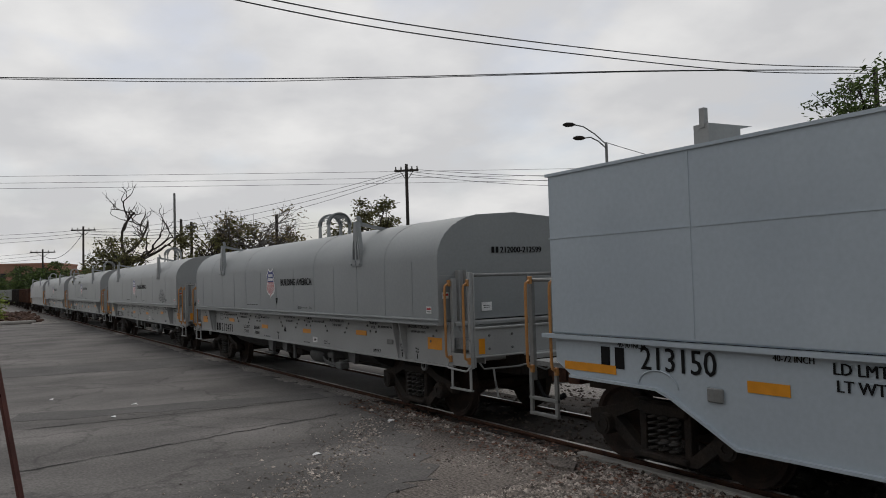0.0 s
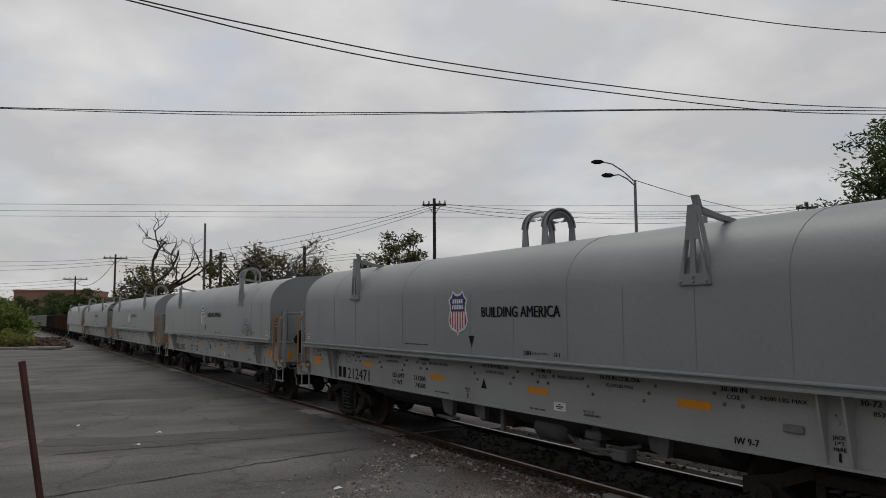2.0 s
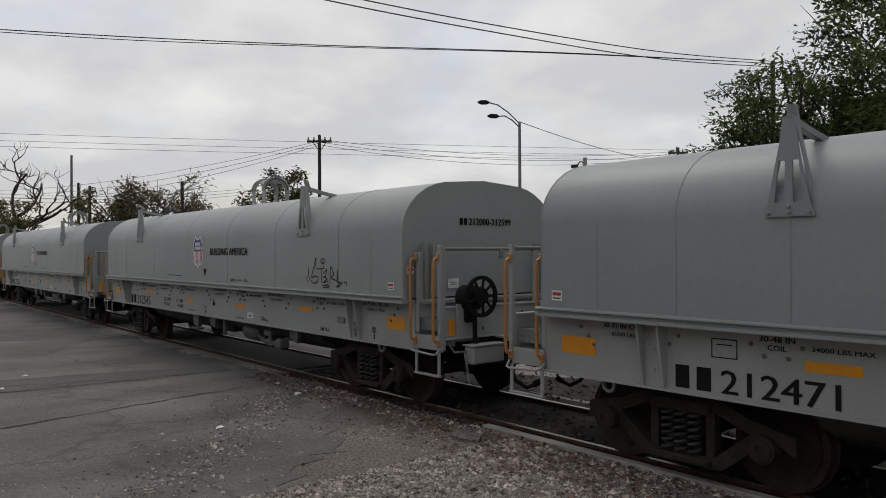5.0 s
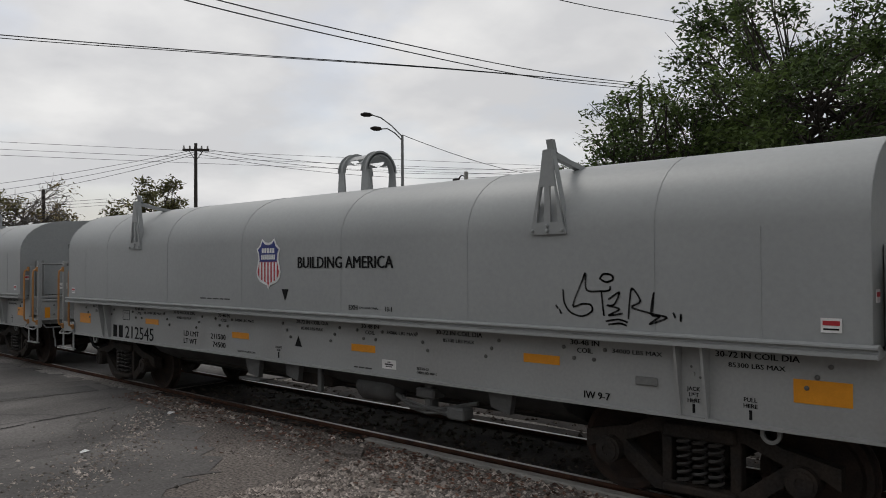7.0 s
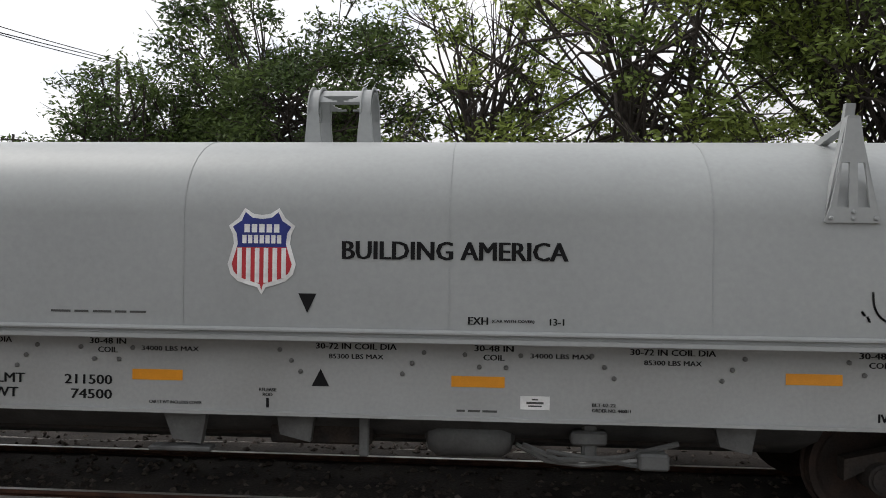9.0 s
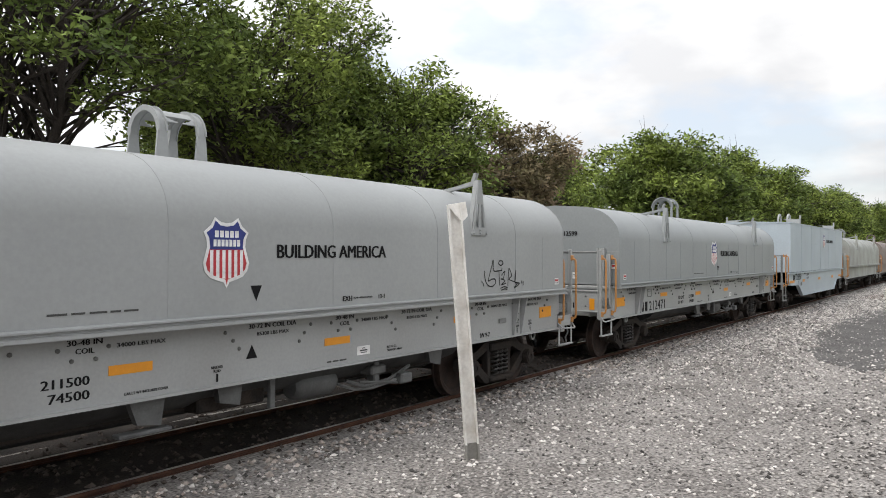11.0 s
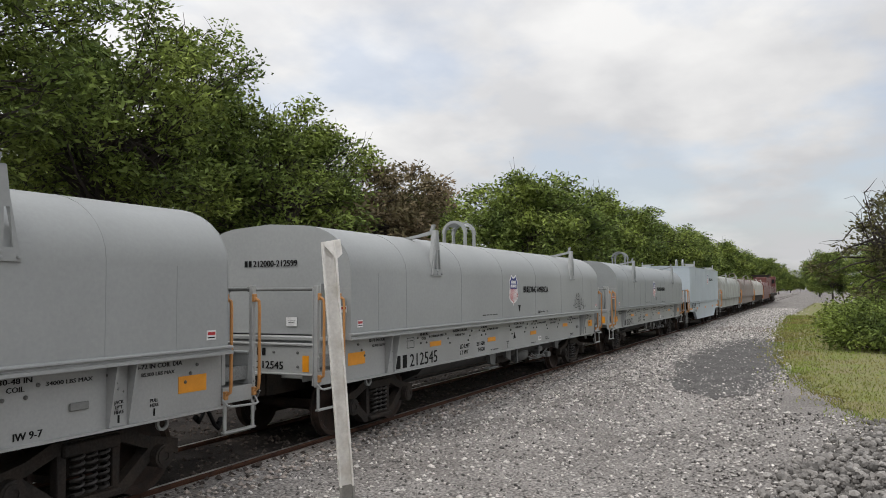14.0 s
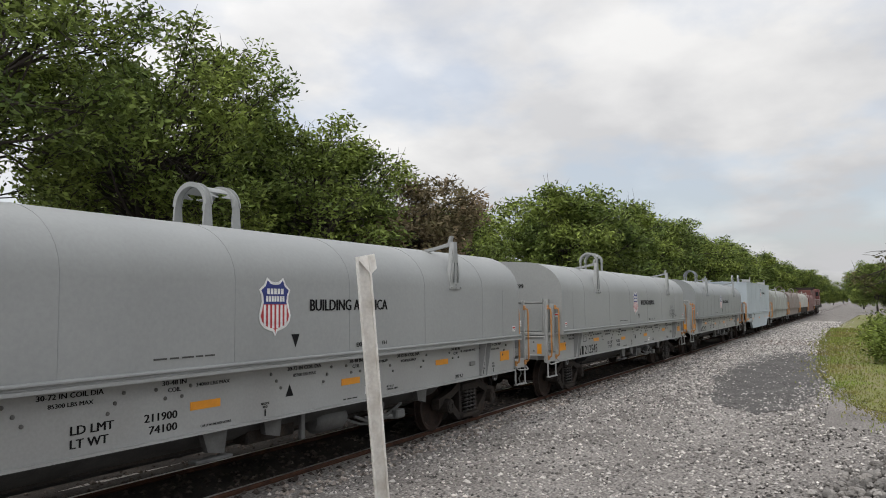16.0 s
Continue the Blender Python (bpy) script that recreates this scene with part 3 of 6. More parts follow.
    part("air_hose", shared("air_hose", hose), cp, "black rubber air hose")

    def lever(q):
        q.tube([(7.95, -1.34, 1.02), (7.97, -1.28, 0.93), (8.03, -0.7, 0.93), (8.06, -0.5, 0.96), (8.08, -0.2, 0.84), (8.1, -0.1, 0.88)], 0.014, 6)
        q.tube([(8.03, -1.15, 0.92), (8.08, -1.16, 0.76), (8.05, -1.12, 0.66), (8.1, -1.13, 0.52)], 0.016, 6)
    piece("uncoupling_lever", "lever", lever, GALV)

    my = 0.46 if s > 0 else 0.3

    def rail(q):
        q.tube([(7.87, -1.36, 2.31), (7.87, my, 2.31)], 0.024, 8)
        q.tube([(7.87, my, 2.31), (7.87, 1.36, 2.31)], 0.024, 8)
        for y in (-1.31, my - 0.05):
            q.tube([(7.87, y - 0.02, 2.31), (7.87, y + 0.02, 2.31)], 0.036, 8)
    piece("end_handrail", "end_rail", rail, GALV, "grey pipe handrail")
    piece("middle_post", "mid_post", lambda q: q.box(7.85, 7.90, my - 0.055, my + 0.055, 1.1, 2.33, 0.006), body)
    ly = -0.27 if s > 0 else 0.28
    piece("latch", "latch", lambda q: q.box(7.895, 7.925, ly - 0.03, ly + 0.03, 2.17, 2.31, 0.006).tube([(7.91, ly - 0.035, 2.2), (7.91, ly + 0.035, 2.2)], 0.02, 6), GALV)
    piece("end_seam", "end_seam", lambda q: q.box(7.15, 7.154, -1.5, 1.5, 2.318, 2.326), body, "", None, 0)
    cy = -0.62 if s > 0 else -0.45
    cd = piece("placard", "end_card", lambda q: q.box(7.162, 7.168, cy - 0.1, cy + 0.1, 1.74, 1.88), WHITE, "small white notice card", smooth=0)
    piece("print_line", "end_print", lambda q: q.box(7.168, 7.170, cy - 0.06, cy + 0.06, 1.79, 1.80).box(7.168, 7.170, cy - 0.07, cy + 0.07, 1.82, 1.828), BLACK, "", cd, 0)
    turn = pose(0, 0, 0, 0, 0, 90 if s > 0 else -90)
    if own:
        part("lettering", lettering("212000-212599", 0.1, BLACK, 0.86), car, "black stencilled class number", pose(s * (HALF + 0.012), 0.12 * s, 2.72) @ turn)
        part("mark_bar", shared("endbar", lambda: Geo().box(-0.07, -0.01, -0.003, 0, -0.05, 0.05).box(0.015, 0.07, -0.003, 0, -0.05, 0.05).mesh("mark_bar", BLACK, 0)), car, at=pose(s * (HALF + 0.009), -0.42 * s, 2.72) @ turn)
        ny = 0.8 if s > 0 else -0.55
        part("lettering", lettering(number, 0.11, BLACK, 0.48), e, at=pose(s * 7.808, ny, 1.21) @ turn)
        part("mark_bar", shared("endbar2", lambda: Geo().box(-0.08, -0.012, -0.003, 0, -0.055, 0.055).box(0.018, 0.08, -0.003, 0, -0.055, 0.055).mesh("mark_bar", BLACK, 0)), e, at=pose(s * 7.805, ny - s * 0.16, 1.40) @ turn)
    if brake:
        def bw(q):
            q.ring((8.02, -0.84, 1.66), 0.285, 0.235, 0.04, "x", 28)
            q.tube([(7.9, -0.84, 1.66), (8.01, -0.84, 1.66), (8.04, -0.84, 1.66)], [0.06, 0.135, 0.12], 16)
            for k in range(9):
                a = k * math.pi / 4.5
                q.tube([(8.02, -0.84, 1.66), (8.02, -0.84 + 0.26 * math.cos(a), 1.66 + 0.26 * math.sin(a))], 0.019, 5)
        piece("brake_wheel", "brake", bw, BLACK, "black spoked brake wheel")

        def gear(q):
            q.tube([(7.70, -0.9, 1.62), (7.74, -0.9, 1.62), (7.92, -0.88, 1.64), (7.96, -0.87, 1.65)], [0.13, 0.19, 0.18, 0.1], 14)
            q.box(7.76, 7.88, -1.0, -0.8, 1.3, 1.55, 0.03)
            q.tube([(7.95, -0.9, 1.5), (7.96, -0.9, 0.82)], 0.035, 7)
        piece("brake_housing", "brake_gear", gear, BLACK, "black brake gear housing")
        piece("brake_bracket", "brake_plate", lambda q: q.box(7.81, 7.84, -1.12, -0.98, 1.08, 1.56, 0.006), body)
        piece("brake_box", "brake_box", lambda q: q.box(7.93, 8.12, -1.08, -0.5, 0.76, 1.0, 0.02).box(7.92, 8.14, -1.1, -0.48, 1.0, 1.02, 0.005), body)


def shield(parent, x, z, y):
    """A shield badge: white edge, blue upper field with pale blocks for its words, red field with pale stripes below."""
    half = [(0, 0.295), (0.07, 0.305), (0.145, 0.352), (0.195, 0.27), (0.278, 0.205), (0.245, 0.135), (0.235, 0.06), (0.262, -0.03), (0.286, -0.11), (0.262, -0.19), (0.2, -0.25),
            (0.11, -0.28), (0.035, -0.30), (0, -0.36)]

    def outline(inset):
        pts = [Vector(p) for p in half + [(-a, b) for a, b in half[-2:0:-1]]]
        n, out = len(pts), []
        for k in range(n):
            d = ((pts[k] - pts[k - 1]).normalized() + (pts[(k + 1) % n] - pts[k]).normalized()).normalized()
            out.append(tuple(pts[k] + Vector((d.y, -d.x)) * inset))
        return out

    def cut(pts, sign, at=0.03):
        out = []
        for p, q in zip(pts, pts[1:] + pts[:1]):
            if (p[1] - at) * sign >= 0:
                out.append(p)
            if (p[1] - at) * (q[1] - at) < 0:
                t = (at - p[1]) / (q[1] - p[1])
                out.append((p[0] + (q[0] - p[0]) * t, at))
        return out
    b = part("badge", shared("shield_w", lambda: Geo().prism(outline(0.0), 0, -0.004, "y").mesh("badge", WHITE, 0)), parent, "shield badge in white, blue and red", pose(x, y, z))
    part("blue_field", shared("shield_b", lambda: Geo().prism(cut(outline(0.034), 1), -0.004, -0.006, "y").mesh("blue_field", BLUE, 0)), b, "blue field")
    part("red_field", shared("shield_r", lambda: Geo().prism(cut(outline(0.034), -1), -0.004, -0.006, "y").mesh("red_field", RED, 0)), b, "red field")
    for zz, n, w in ((0.185, 5, 0.31), (0.095, 7, 0.34)):
        for k in range(n):
            part("bar", shared(("bar", n), lambda: Geo().box(-w / n * 0.36, w / n * 0.36, -0.008, -0.006, -0.034, 0.034).mesh("bar", WHITE, 0)), b, at=pose((k - (n - 1) / 2) * w / n, 0, zz))
    for i in range(6):
        xx = (i - 2.5) * 0.074
        lo = -0.275 + 1.6 * abs(xx) ** 2.2 + 0.012
        part("stripe", shared(("stripe", round(abs(i - 2.5), 1)), lambda: Geo().box(-0.019, 0.019, -0.008, -0.006, lo, 0.024).mesh("stripe", WHITE, 0)), b, at=pose(xx, 0, 0))


def bolt_mesh():
    return Geo().tube([(0, 0, 0), (0, -0.012, 0), (0, -0.022, 0)], [0.021, 0.02, 0.01], 8).mesh("bolt", shared("boltmat", lambda: mat("dull_grey_bolt", (0.13, 0.13, 0.127), 0.6, vary=0.15, scale=9, fine=60)))


def graffiti(parent):
    strokes = [[(-0.62, 0.28), (-0.6, 0.05), (-0.5, -0.13), (-0.3, -0.2), (-0.14, -0.1), (-0.16, 0.02), (-0.3, 0.03), (-0.45, 0.0), (-0.3, 0.45), (-0.24, 0.6), (-0.22, 0.3), (0.0, 0.28), (0.14, 0.3), (0.16, 0.36)],
               [(0.0, 0.52), (0.06, 0.6), (0.18, 0.58), (0.2, 0.5), (0.1, 0.45), (0.01, 0.5)],
               [(0.02, 0.28), (0.04, 0.0), (0.06, -0.16)], [(0.14, 0.14), (0.3, 0.26), (0.22, 0.04), (0.12, 0.02), (0.3, -0.04), (0.14, -0.16), (0.34, -0.12)],
               [(0.44, -0.2), (0.46, 0.1), (0.5, 0.34), (0.62, 0.12), (0.5, 0.0), (0.8, -0.1), (1.0, -0.16), (0.76, -0.28), (0.9, -0.14), (0.78, -0.1), (0.82, 0.26), (0.8, -0.05)],
               [(0.1, -0.27), (0.28, -0.23), (0.42, -0.27)], [(0.14, -0.33), (0.3, -0.3), (0.4, -0.33)], [(-0.74, -0.02), (-0.72, -0.06)], [(-0.68, -0.1), (-0.66, -0.16)], [(1.1, -0.08), (1.12, -0.14)], [(1.2, -0.1), (1.2, -0.2)]]
    g = Geo()
    for s in strokes:
        pts = [Vector((x * 0.655, 0, z * 0.5)) for x, z in s]
        fine = []
        for i in range(len(pts) - 1):
            p0, p1, p2, p3 = pts[max(i - 1, 0)], pts[i], pts[i + 1], pts[min(i + 2, len(pts) - 1)]
            for k in range(5):
                t = k / 5
                fine.append(0.5 * ((2 * p1) + (p2 - p0) * t + (2 * p0 - 5 * p1 + 4 * p2 - p3) * t * t + (3 * p1 - p0 - 3 * p2 + p3) * t ** 3))
        fine.append(pts[-1])
        for a, b in zip(fine, fine[1:]):
            d = (b - a)
            if d.length < 1e-5:
                continue
            n = Vector((-d.z, 0, d.x)).normalized() * 0.0085
            d = d.normalized() * 0.01
            g.add([a - n - d, b - n + d, b + n + d, a + n - d], [(0, 1, 2, 3)])
    me = shared("graffiti", lambda: g.mesh("spray_tag", mat("faded_black_spray", (0.05, 0.05, 0.052), 0.7, vary=0.4, scale=3, fine=40, second=(0.1, 0.102, 0.1), bump=0.0, spec=0.1), 0, fix=False))
    part("spray_tag", me, parent, "black spray-painted scrawl", pose(4.89, -SIDE - 0.006, 1.865))


def coil_car(number, x, hood=None, sill=None, load=("211500", "74500"), tag=False, brake=1, detail=True, joints=((-5.43, -3.2, -1.03, 1.18, 3.27, 5.43), (-6.35, 6.35)), label="grey coil car with a rounded cover hood"):
    hood, sill = hood or GREY, sill or SILL
    car = thing("coil_car", label, "rail car", pose(x, CAR_Y, 0), group="coupled freight train")
    spin = []

    def hoodm():
        g = Geo()
        o = hood_outline(SIDE, 1.62, 2.58, 3.34)
        g.prism(o, -HALF, HALF)
        return g.mesh("hood", hood, 30)
    h = part("hood", shared(("hood", hood.name), hoodm), car, "rounded sheet-steel cover hood")

    def flange():
        g = Geo()
        for s in (-1, 1):
            g.prism([(s * 1.49, 1.655), (s * 1.565, 1.65), (s * 1.585, 1.64), (s * 1.585, 1.625), (s * 1.55, 1.615), (s * 1.55, 1.592), (s * 1.578, 1.585), (s * 1.578, 1.552), (s * 1.55, 1.548), (s * 1.30, 1.56)], -HALF - 0.04, HALF + 0.04)
        return g.mesh("hood_flange", hood)
    part("hood_flange", shared(("flange", hood.name), flange), h)
    for sx in joints[0] + (-7.14, 7.14):
        def seam():
            o, i = hood_outline(SIDE + 0.004, 1.66, 2.58, 3.344), hood_outline(SIDE - 0.01, 1.66, 2.58, 3.33)
            return Geo().prism(o + i[::-1], -0.006, 0.006).mesh("seam", hood, 30)
        part("seam", shared(("seam", hood.name), seam), h, at=pose(sx, 0, 0))
    for sx in joints[1]:
        part("seam", shared(("short_seam", hood.name), lambda: Geo().box(-0.005, 0.005, -SIDE - 0.004, -SIDE + 0.01, 1.66, 2.56).mesh("seam", hood, 0)), h, at=pose(sx, 0, 0))

    def bracket():
        g = Geo()
        y0, y1 = -SIDE - 0.026, -SIDE - 0.004
        g.prism([(-0.215, 2.56), (-0.205, 2.55), (0.205, 2.55), (0.215, 2.56), (0.175, 2.67), (-0.175, 2.67)], y0, y1, "y")
        for q in (-1, 1):
            g.prism([(q * 0.175, 2.67), (q * 0.125, 2.67), (q * 0.085, 3.02), (q * 0.098, 3.02)], y0, y1, "y")
            g.prism([(q * 0.215, 2.56), (q * 0.207, 2.56), (q * 0.037, 3.38), (q * 0.045, 3.38)], y1, y1 + 0.07, "y")
        g.prism([(-0.035, 2.67), (0.035, 2.67), (0.03, 3.02), (-0.03, 3.02)], y0, y1, "y")
        g.prism([(-0.098, 3.02), (0.098, 3.02), (0.048, 3.38), (-0.048, 3.38)], y0, y1, "y")
        g.prism([(-SIDE - 0.02, 3.33), (-SIDE - 0.03, 3.385), (-SIDE + 0.02, 3.39), (-1.15, 3.31), (-0.9, 3.27), (-0.86, 3.245), (-0.95, 3.22), (-1.16, 3.26)], -0.035, 0.035)
        g.prism([(-0.9, 3.26), (-0.86, 3.24), (-1.02, 3.17), (-1.2, 3.05), (-1.36, 2.86), (-1.38, 2.88), (-1.24, 3.08), (-1.06, 3.21)], -0.03, 0.03)
        g.prism([(-SIDE + 0.06, 3.36), (-SIDE + 0.12, 3.35), (-SIDE + 0.07, 3.49), (-SIDE + 0.02, 3.49)], -0.04, 0.035)
        for dx, zz in ((-0.17, 2.585), (0.0, 2.585), (0.0, 2.635), (0.17, 2.585)):
            g.tube([(dx, y0, zz), (dx, y0 - 0.018, zz), (dx, y0 - 0.024, zz)], [0.018, 0.017, 0.01], 8)
        return g.mesh("stacking_bracket", hood)
    for bx in (-4.3, 4.32):
        for turn in (0, 180):
            part("stacking_bracket", shared(("bracket", hood.name), bracket), h, "tall triangular stacking bracket", pose(bx, 0, 0, 0, 0, turn))

    def bail():
        g = Geo()

        def band(r0, r1, a0, a1, ya, yb, n=17):
            o = [(r1 * math.cos(a), 3.60 + r1 * math.sin(a)) for a in np.linspace(a0, a1, n)] + [(r0 * math.cos(a), 3.60 + r0 * math.sin(a)) for a in np.linspace(a1, a0, n)]
            g.prism(o, ya, yb, "y")
        for yy in (-0.26, 0.26):
            band(0.262, 0.285, 0.0, math.pi, yy - 0.055, yy + 0.055)
            for e in (-0.055, 0.043):
                band(0.25, 0.315, 0.0, math.pi, yy + e, yy + e + 0.012)
            for q in (-1, 1):
                g.prism([(yy - 0.085, 3.28), (yy + 0.085, 3.28), (yy + 0.055, 3.62), (yy - 0.055, 3.62)], q * 0.262, q * 0.29, "x")
        band(0.262, 0.276, 0.75, math.pi - 0.75, -0.21, 0.21, 12)
        for q in (-1, 1):
            for k in range(6):
                w = 0.03 + 0.028 * k * k / 5
                band(0.262, 0.276, *sorted((math.pi / 2 - q * (math.pi / 2 - 0.75 + 0.06 * k), math.pi / 2 - q * (math.pi / 2 - 0.75 + 0.06 * k - 0.06))), 0.205 - w, 0.21, 2)
                band(0.262, 0.276, *sorted((math.pi / 2 - q * (math.pi / 2 - 0.75 + 0.06 * k), math.pi / 2 - q * (math.pi / 2 - 0.75 + 0.06 * k - 0.06))), -0.21, -0.205 + w, 2)
        return g.mesh("lifting_bail", hood)
    part("lifting_bail", shared(("bail", hood.name), bail), h, "double arched lifting bail", pose(0, 0, 0.04, 0, 0, 90))

    def side():
        g = Geo()
        for s in (-1, 1):
            g.prism([(s * 1.30, 1.60), (s * SILLY, 1.60), (s * SILLY, 0.93), (s * 1.41, 0.925), (s * 1.41, 0.90), (s * 1.28, 0.90)], -7.22, 7.22)
        g.box(-7.2, 7.2, -1.3, 1.3, 1.3, 1.5)
        return g.mesh("side_sill", sill)
    b = part("side_sill", shared(("sill", sill.name), side), car, "deep grey side sill")

    def under():
        g = Geo()
        g.box(-7.6, 7.6, -0.33, 0.33, 0.72, 1.3)
        for xx in (-3.6, -2.1, -0.7, 0.8, 2.2, 3.6):
            g.prism([(-1.34, 0.93), (-0.33, 0.74), (0.33, 0.74), (1.34, 0.93), (1.34, 1.2), (-1.34, 1.2)], xx - 0.06, xx + 0.06)
        for y in (-0.8, 0.8):
            g.tube([(-4.4, y, 0.72), (-1.8, y * 0.9, 0.68), (0.6, y, 0.74), (4.4, y * 0.8, 0.7)], 0.03, 6)
        g.box(-3.9, 3.9, -0.9, -0.84, 0.62, 0.66).box(-0.4, 0.5, -1.12, -0.5, 0.6, 0.86, 0.02)
        return g.mesh("underframe", DARKSTEEL)
    part("underframe", shared("underframe", under), car, "dark centre sill and cross-bearers")
    # the floor's near-black colour holds underside shade; its depth hides daylight beyond
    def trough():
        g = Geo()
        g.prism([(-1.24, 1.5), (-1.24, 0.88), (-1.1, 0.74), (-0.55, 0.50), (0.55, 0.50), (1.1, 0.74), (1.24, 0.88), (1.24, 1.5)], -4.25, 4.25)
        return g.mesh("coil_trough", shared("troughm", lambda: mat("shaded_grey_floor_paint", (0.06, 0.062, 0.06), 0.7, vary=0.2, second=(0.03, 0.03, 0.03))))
    part("coil_trough", shared("trough", trough), car, "grey trough floor, darkened for the shade beneath")
    if detail:
        def tank():
            g = Geo()
            pr = [0.02, 0.13, 0.18, 0.18, 0.13, 0.02]
            g.tube([(xx, -0.98, 0.68) for xx in (0.95, 0.99, 1.07, 1.62, 1.7, 1.74)], pr, 16)
            g.tube([(1.25, -0.98, 0.86), (1.25, -0.98, 1.0)], 0.03, 6).tube([(1.5, -0.98, 0.86), (1.5, -0.98, 1.0)], 0.03, 6)
            return g.mesh("air_reservoir", shared("tankmat", lambda: mat("dusty_grey_tank_paint", (0.12, 0.124, 0.122), 0.6, vary=0.15, second=(0.06, 0.06, 0.06))))
        part("air_reservoir", shared("tank", tank), car, "dusty grey air reservoir")

        grey = shared("tankmat", lambda: SILL)
        for ki, (nm, gm) in enumerate((("brake_valve", lambda: Geo().box(2.3, 2.42, -1.2, -1.05, 0.55, 0.95, 0.02).box(2.2, 2.5, -1.24, -1.02, 0.68, 0.8, 0.02)),
                       ("air_pipe", lambda: Geo().tube([(1.8, -1.15, 0.66), (2.1, -1.2, 0.55), (2.6, -1.2, 0.58), (3.1, -1.15, 0.7)], 0.025, 6)),
                       ("brake_rod", lambda: Geo().tube([(2.0, -1.2, 0.62), (2.9, -1.22, 0.5)], 0.02, 6)),
                       ("slack_adjuster", lambda: Geo().box(2.75, 3.0, -1.3, -1.1, 0.5, 0.64, 0.02)),
                       ("release_bracket", lambda: Geo().prism([(-1.3, 0.92), (-0.9, 0.92), (-0.95, 0.62), (-1.2, 0.66)], -1.3, -1.22, "y").box(-1.4, -0.85, -1.34, -1.2, 0.56, 0.60, 0.01)),
                       ("hanger", lambda: Geo().prism([(-0.3, 0.93), (0.04, 0.93), (0.0, 0.66), (-0.26, 0.72)], -1.3, -1.22, "y")),
                       ("hanger", lambda: Geo().prism([(3.35, 0.93), (3.7, 0.93), (3.65, 0.66), (3.4, 0.72)], -1.3, -1.22, "y")),
                       ("drop_arm", lambda: Geo().box(0.42, 0.5, -1.3, -1.24, 0.55, 0.93, 0.01)))):
            part(nm, shared((nm, ki), lambda: gm().mesh(nm, grey)), car)
        part("link_chain", shared("linkchain", lambda: Geo().tube([(1.75, -1.0, 0.62), (2.0, -1.12, 0.52), (2.3, -1.16, 0.5), (2.75, -1.2, 0.56)], 0.022, 5).mesh("link_chain", GALV)), car)

        def ring():
            g = Geo()
            g.ring((0, -1.33, 0.86), 0.085, 0.055, 0.035)
            return g.mesh("towing_eye", GALV)
        for xx in (-6.35, 6.35):
            part("towing_eye", shared("eyes", ring), car, "steel towing eye under the sill", pose(xx, 0, 0))

        def stiff():
            g = Geo()
            for dx in (-0.12, 0.12):
                g.prism([(-SILLY, 1.56), (-1.52, 1.56), (-1.50, 1.45), (-1.41, 0.93), (-SILLY, 0.93)], dx - 0.012, dx + 0.012)
            g.box(-0.12, 0.12, -SILLY - 0.02, -SILLY, 0.93, 1.56)
            for z in (1.1, 1.3):
                g.tube([(0, -SILLY - 0.02, z), (0, -SILLY - 0.035, z)], 0.018, 6)
            return g.mesh("jacking_bracket", sill)
        for xx in (-5.75, 5.72):
            part("jacking_bracket", shared(("stiff", sill.name), stiff), b, at=pose(xx, 0, 0))
        for x0, x1, z0, z1 in ((6.54, 6.97, 1.147, 1.336), (-6.98, -6.5, 1.147, 1.336), (-4.26, -3.80, 1.25, 1.34), (-1.53, -1.09, 1.17, 1.26), (1.2, 1.64, 1.17, 1.265), (3.89, 4.33, 1.25, 1.345)):
            part("reflector", shared(("or", round(x1 - x0, 2), round(z1 - z0, 2)), lambda: Geo().box(x0 - (x0 + x1) / 2, x1 - (x0 + x1) / 2, -0.004, 0, z0 - (z0 + z1) / 2, z1 - (z0 + z1) / 2).mesh("reflector", ORANGE, 0)), b,
                 "orange reflective patch", pose((x0 + x1) / 2, -SILLY - 0.001, (z0 + z1) / 2))
        fy, hy = -SILLY - 0.004, -SIDE - 0.006
        part("placard", shared("wst", lambda: Geo().box(-0.12, 0.12, -0.004, 0, -0.055, 0.055).mesh("placard", WHITE, 0)), b, "white notice sticker", pose(1.89, fy, 1.055))
        part("tag_plate", shared("plate", lambda: Geo().box(-0.11, 0.11, -0.02, 0, -0.04, 0.04, 0.01).mesh("tag_plate", GALV)), b, "small metal identification plate", pose(5.27, fy, 1.19))
        for xx in (-6.9, 6.87):
            p = part("placard", shared("stk", lambda: Geo().box(-0.075, 0.075, -0.003, 0, -0.055, 0.055).mesh("placard", WHITE, 0)), h, "white sticker with a red band", pose(xx, hy, 1.785))
            part("red_band", shared("stkr", lambda: Geo().box(-0.06, 0.06, -0.006, -0.003, 0.0, 0.035).mesh("red_band", RED, 0)), p)
            part("print_line", shared("stkk", lambda: Geo().box(-0.055, 0.055, -0.006, -0.003, -0.035, -0.022).mesh("print_line", BLACK, 0)), p)
        shield(h, -0.365, 2.28, hy + 0.003)
        part("lettering", lettering("BUILDING AMERICA", 0.15, BLACK, 1.82), h, "black capitals on the hood", pose(1.22, hy, 2.295))
        part("arrow_mark", shared("tri_d", lambda: Geo().prism([(-0.075, 0.075), (0.075, 0.075), (0, -0.085)], -0.003, 0, "y").mesh("arrow_mark", BLACK, 0)), h, at=pose(0.02, hy + 0.003, 1.86))
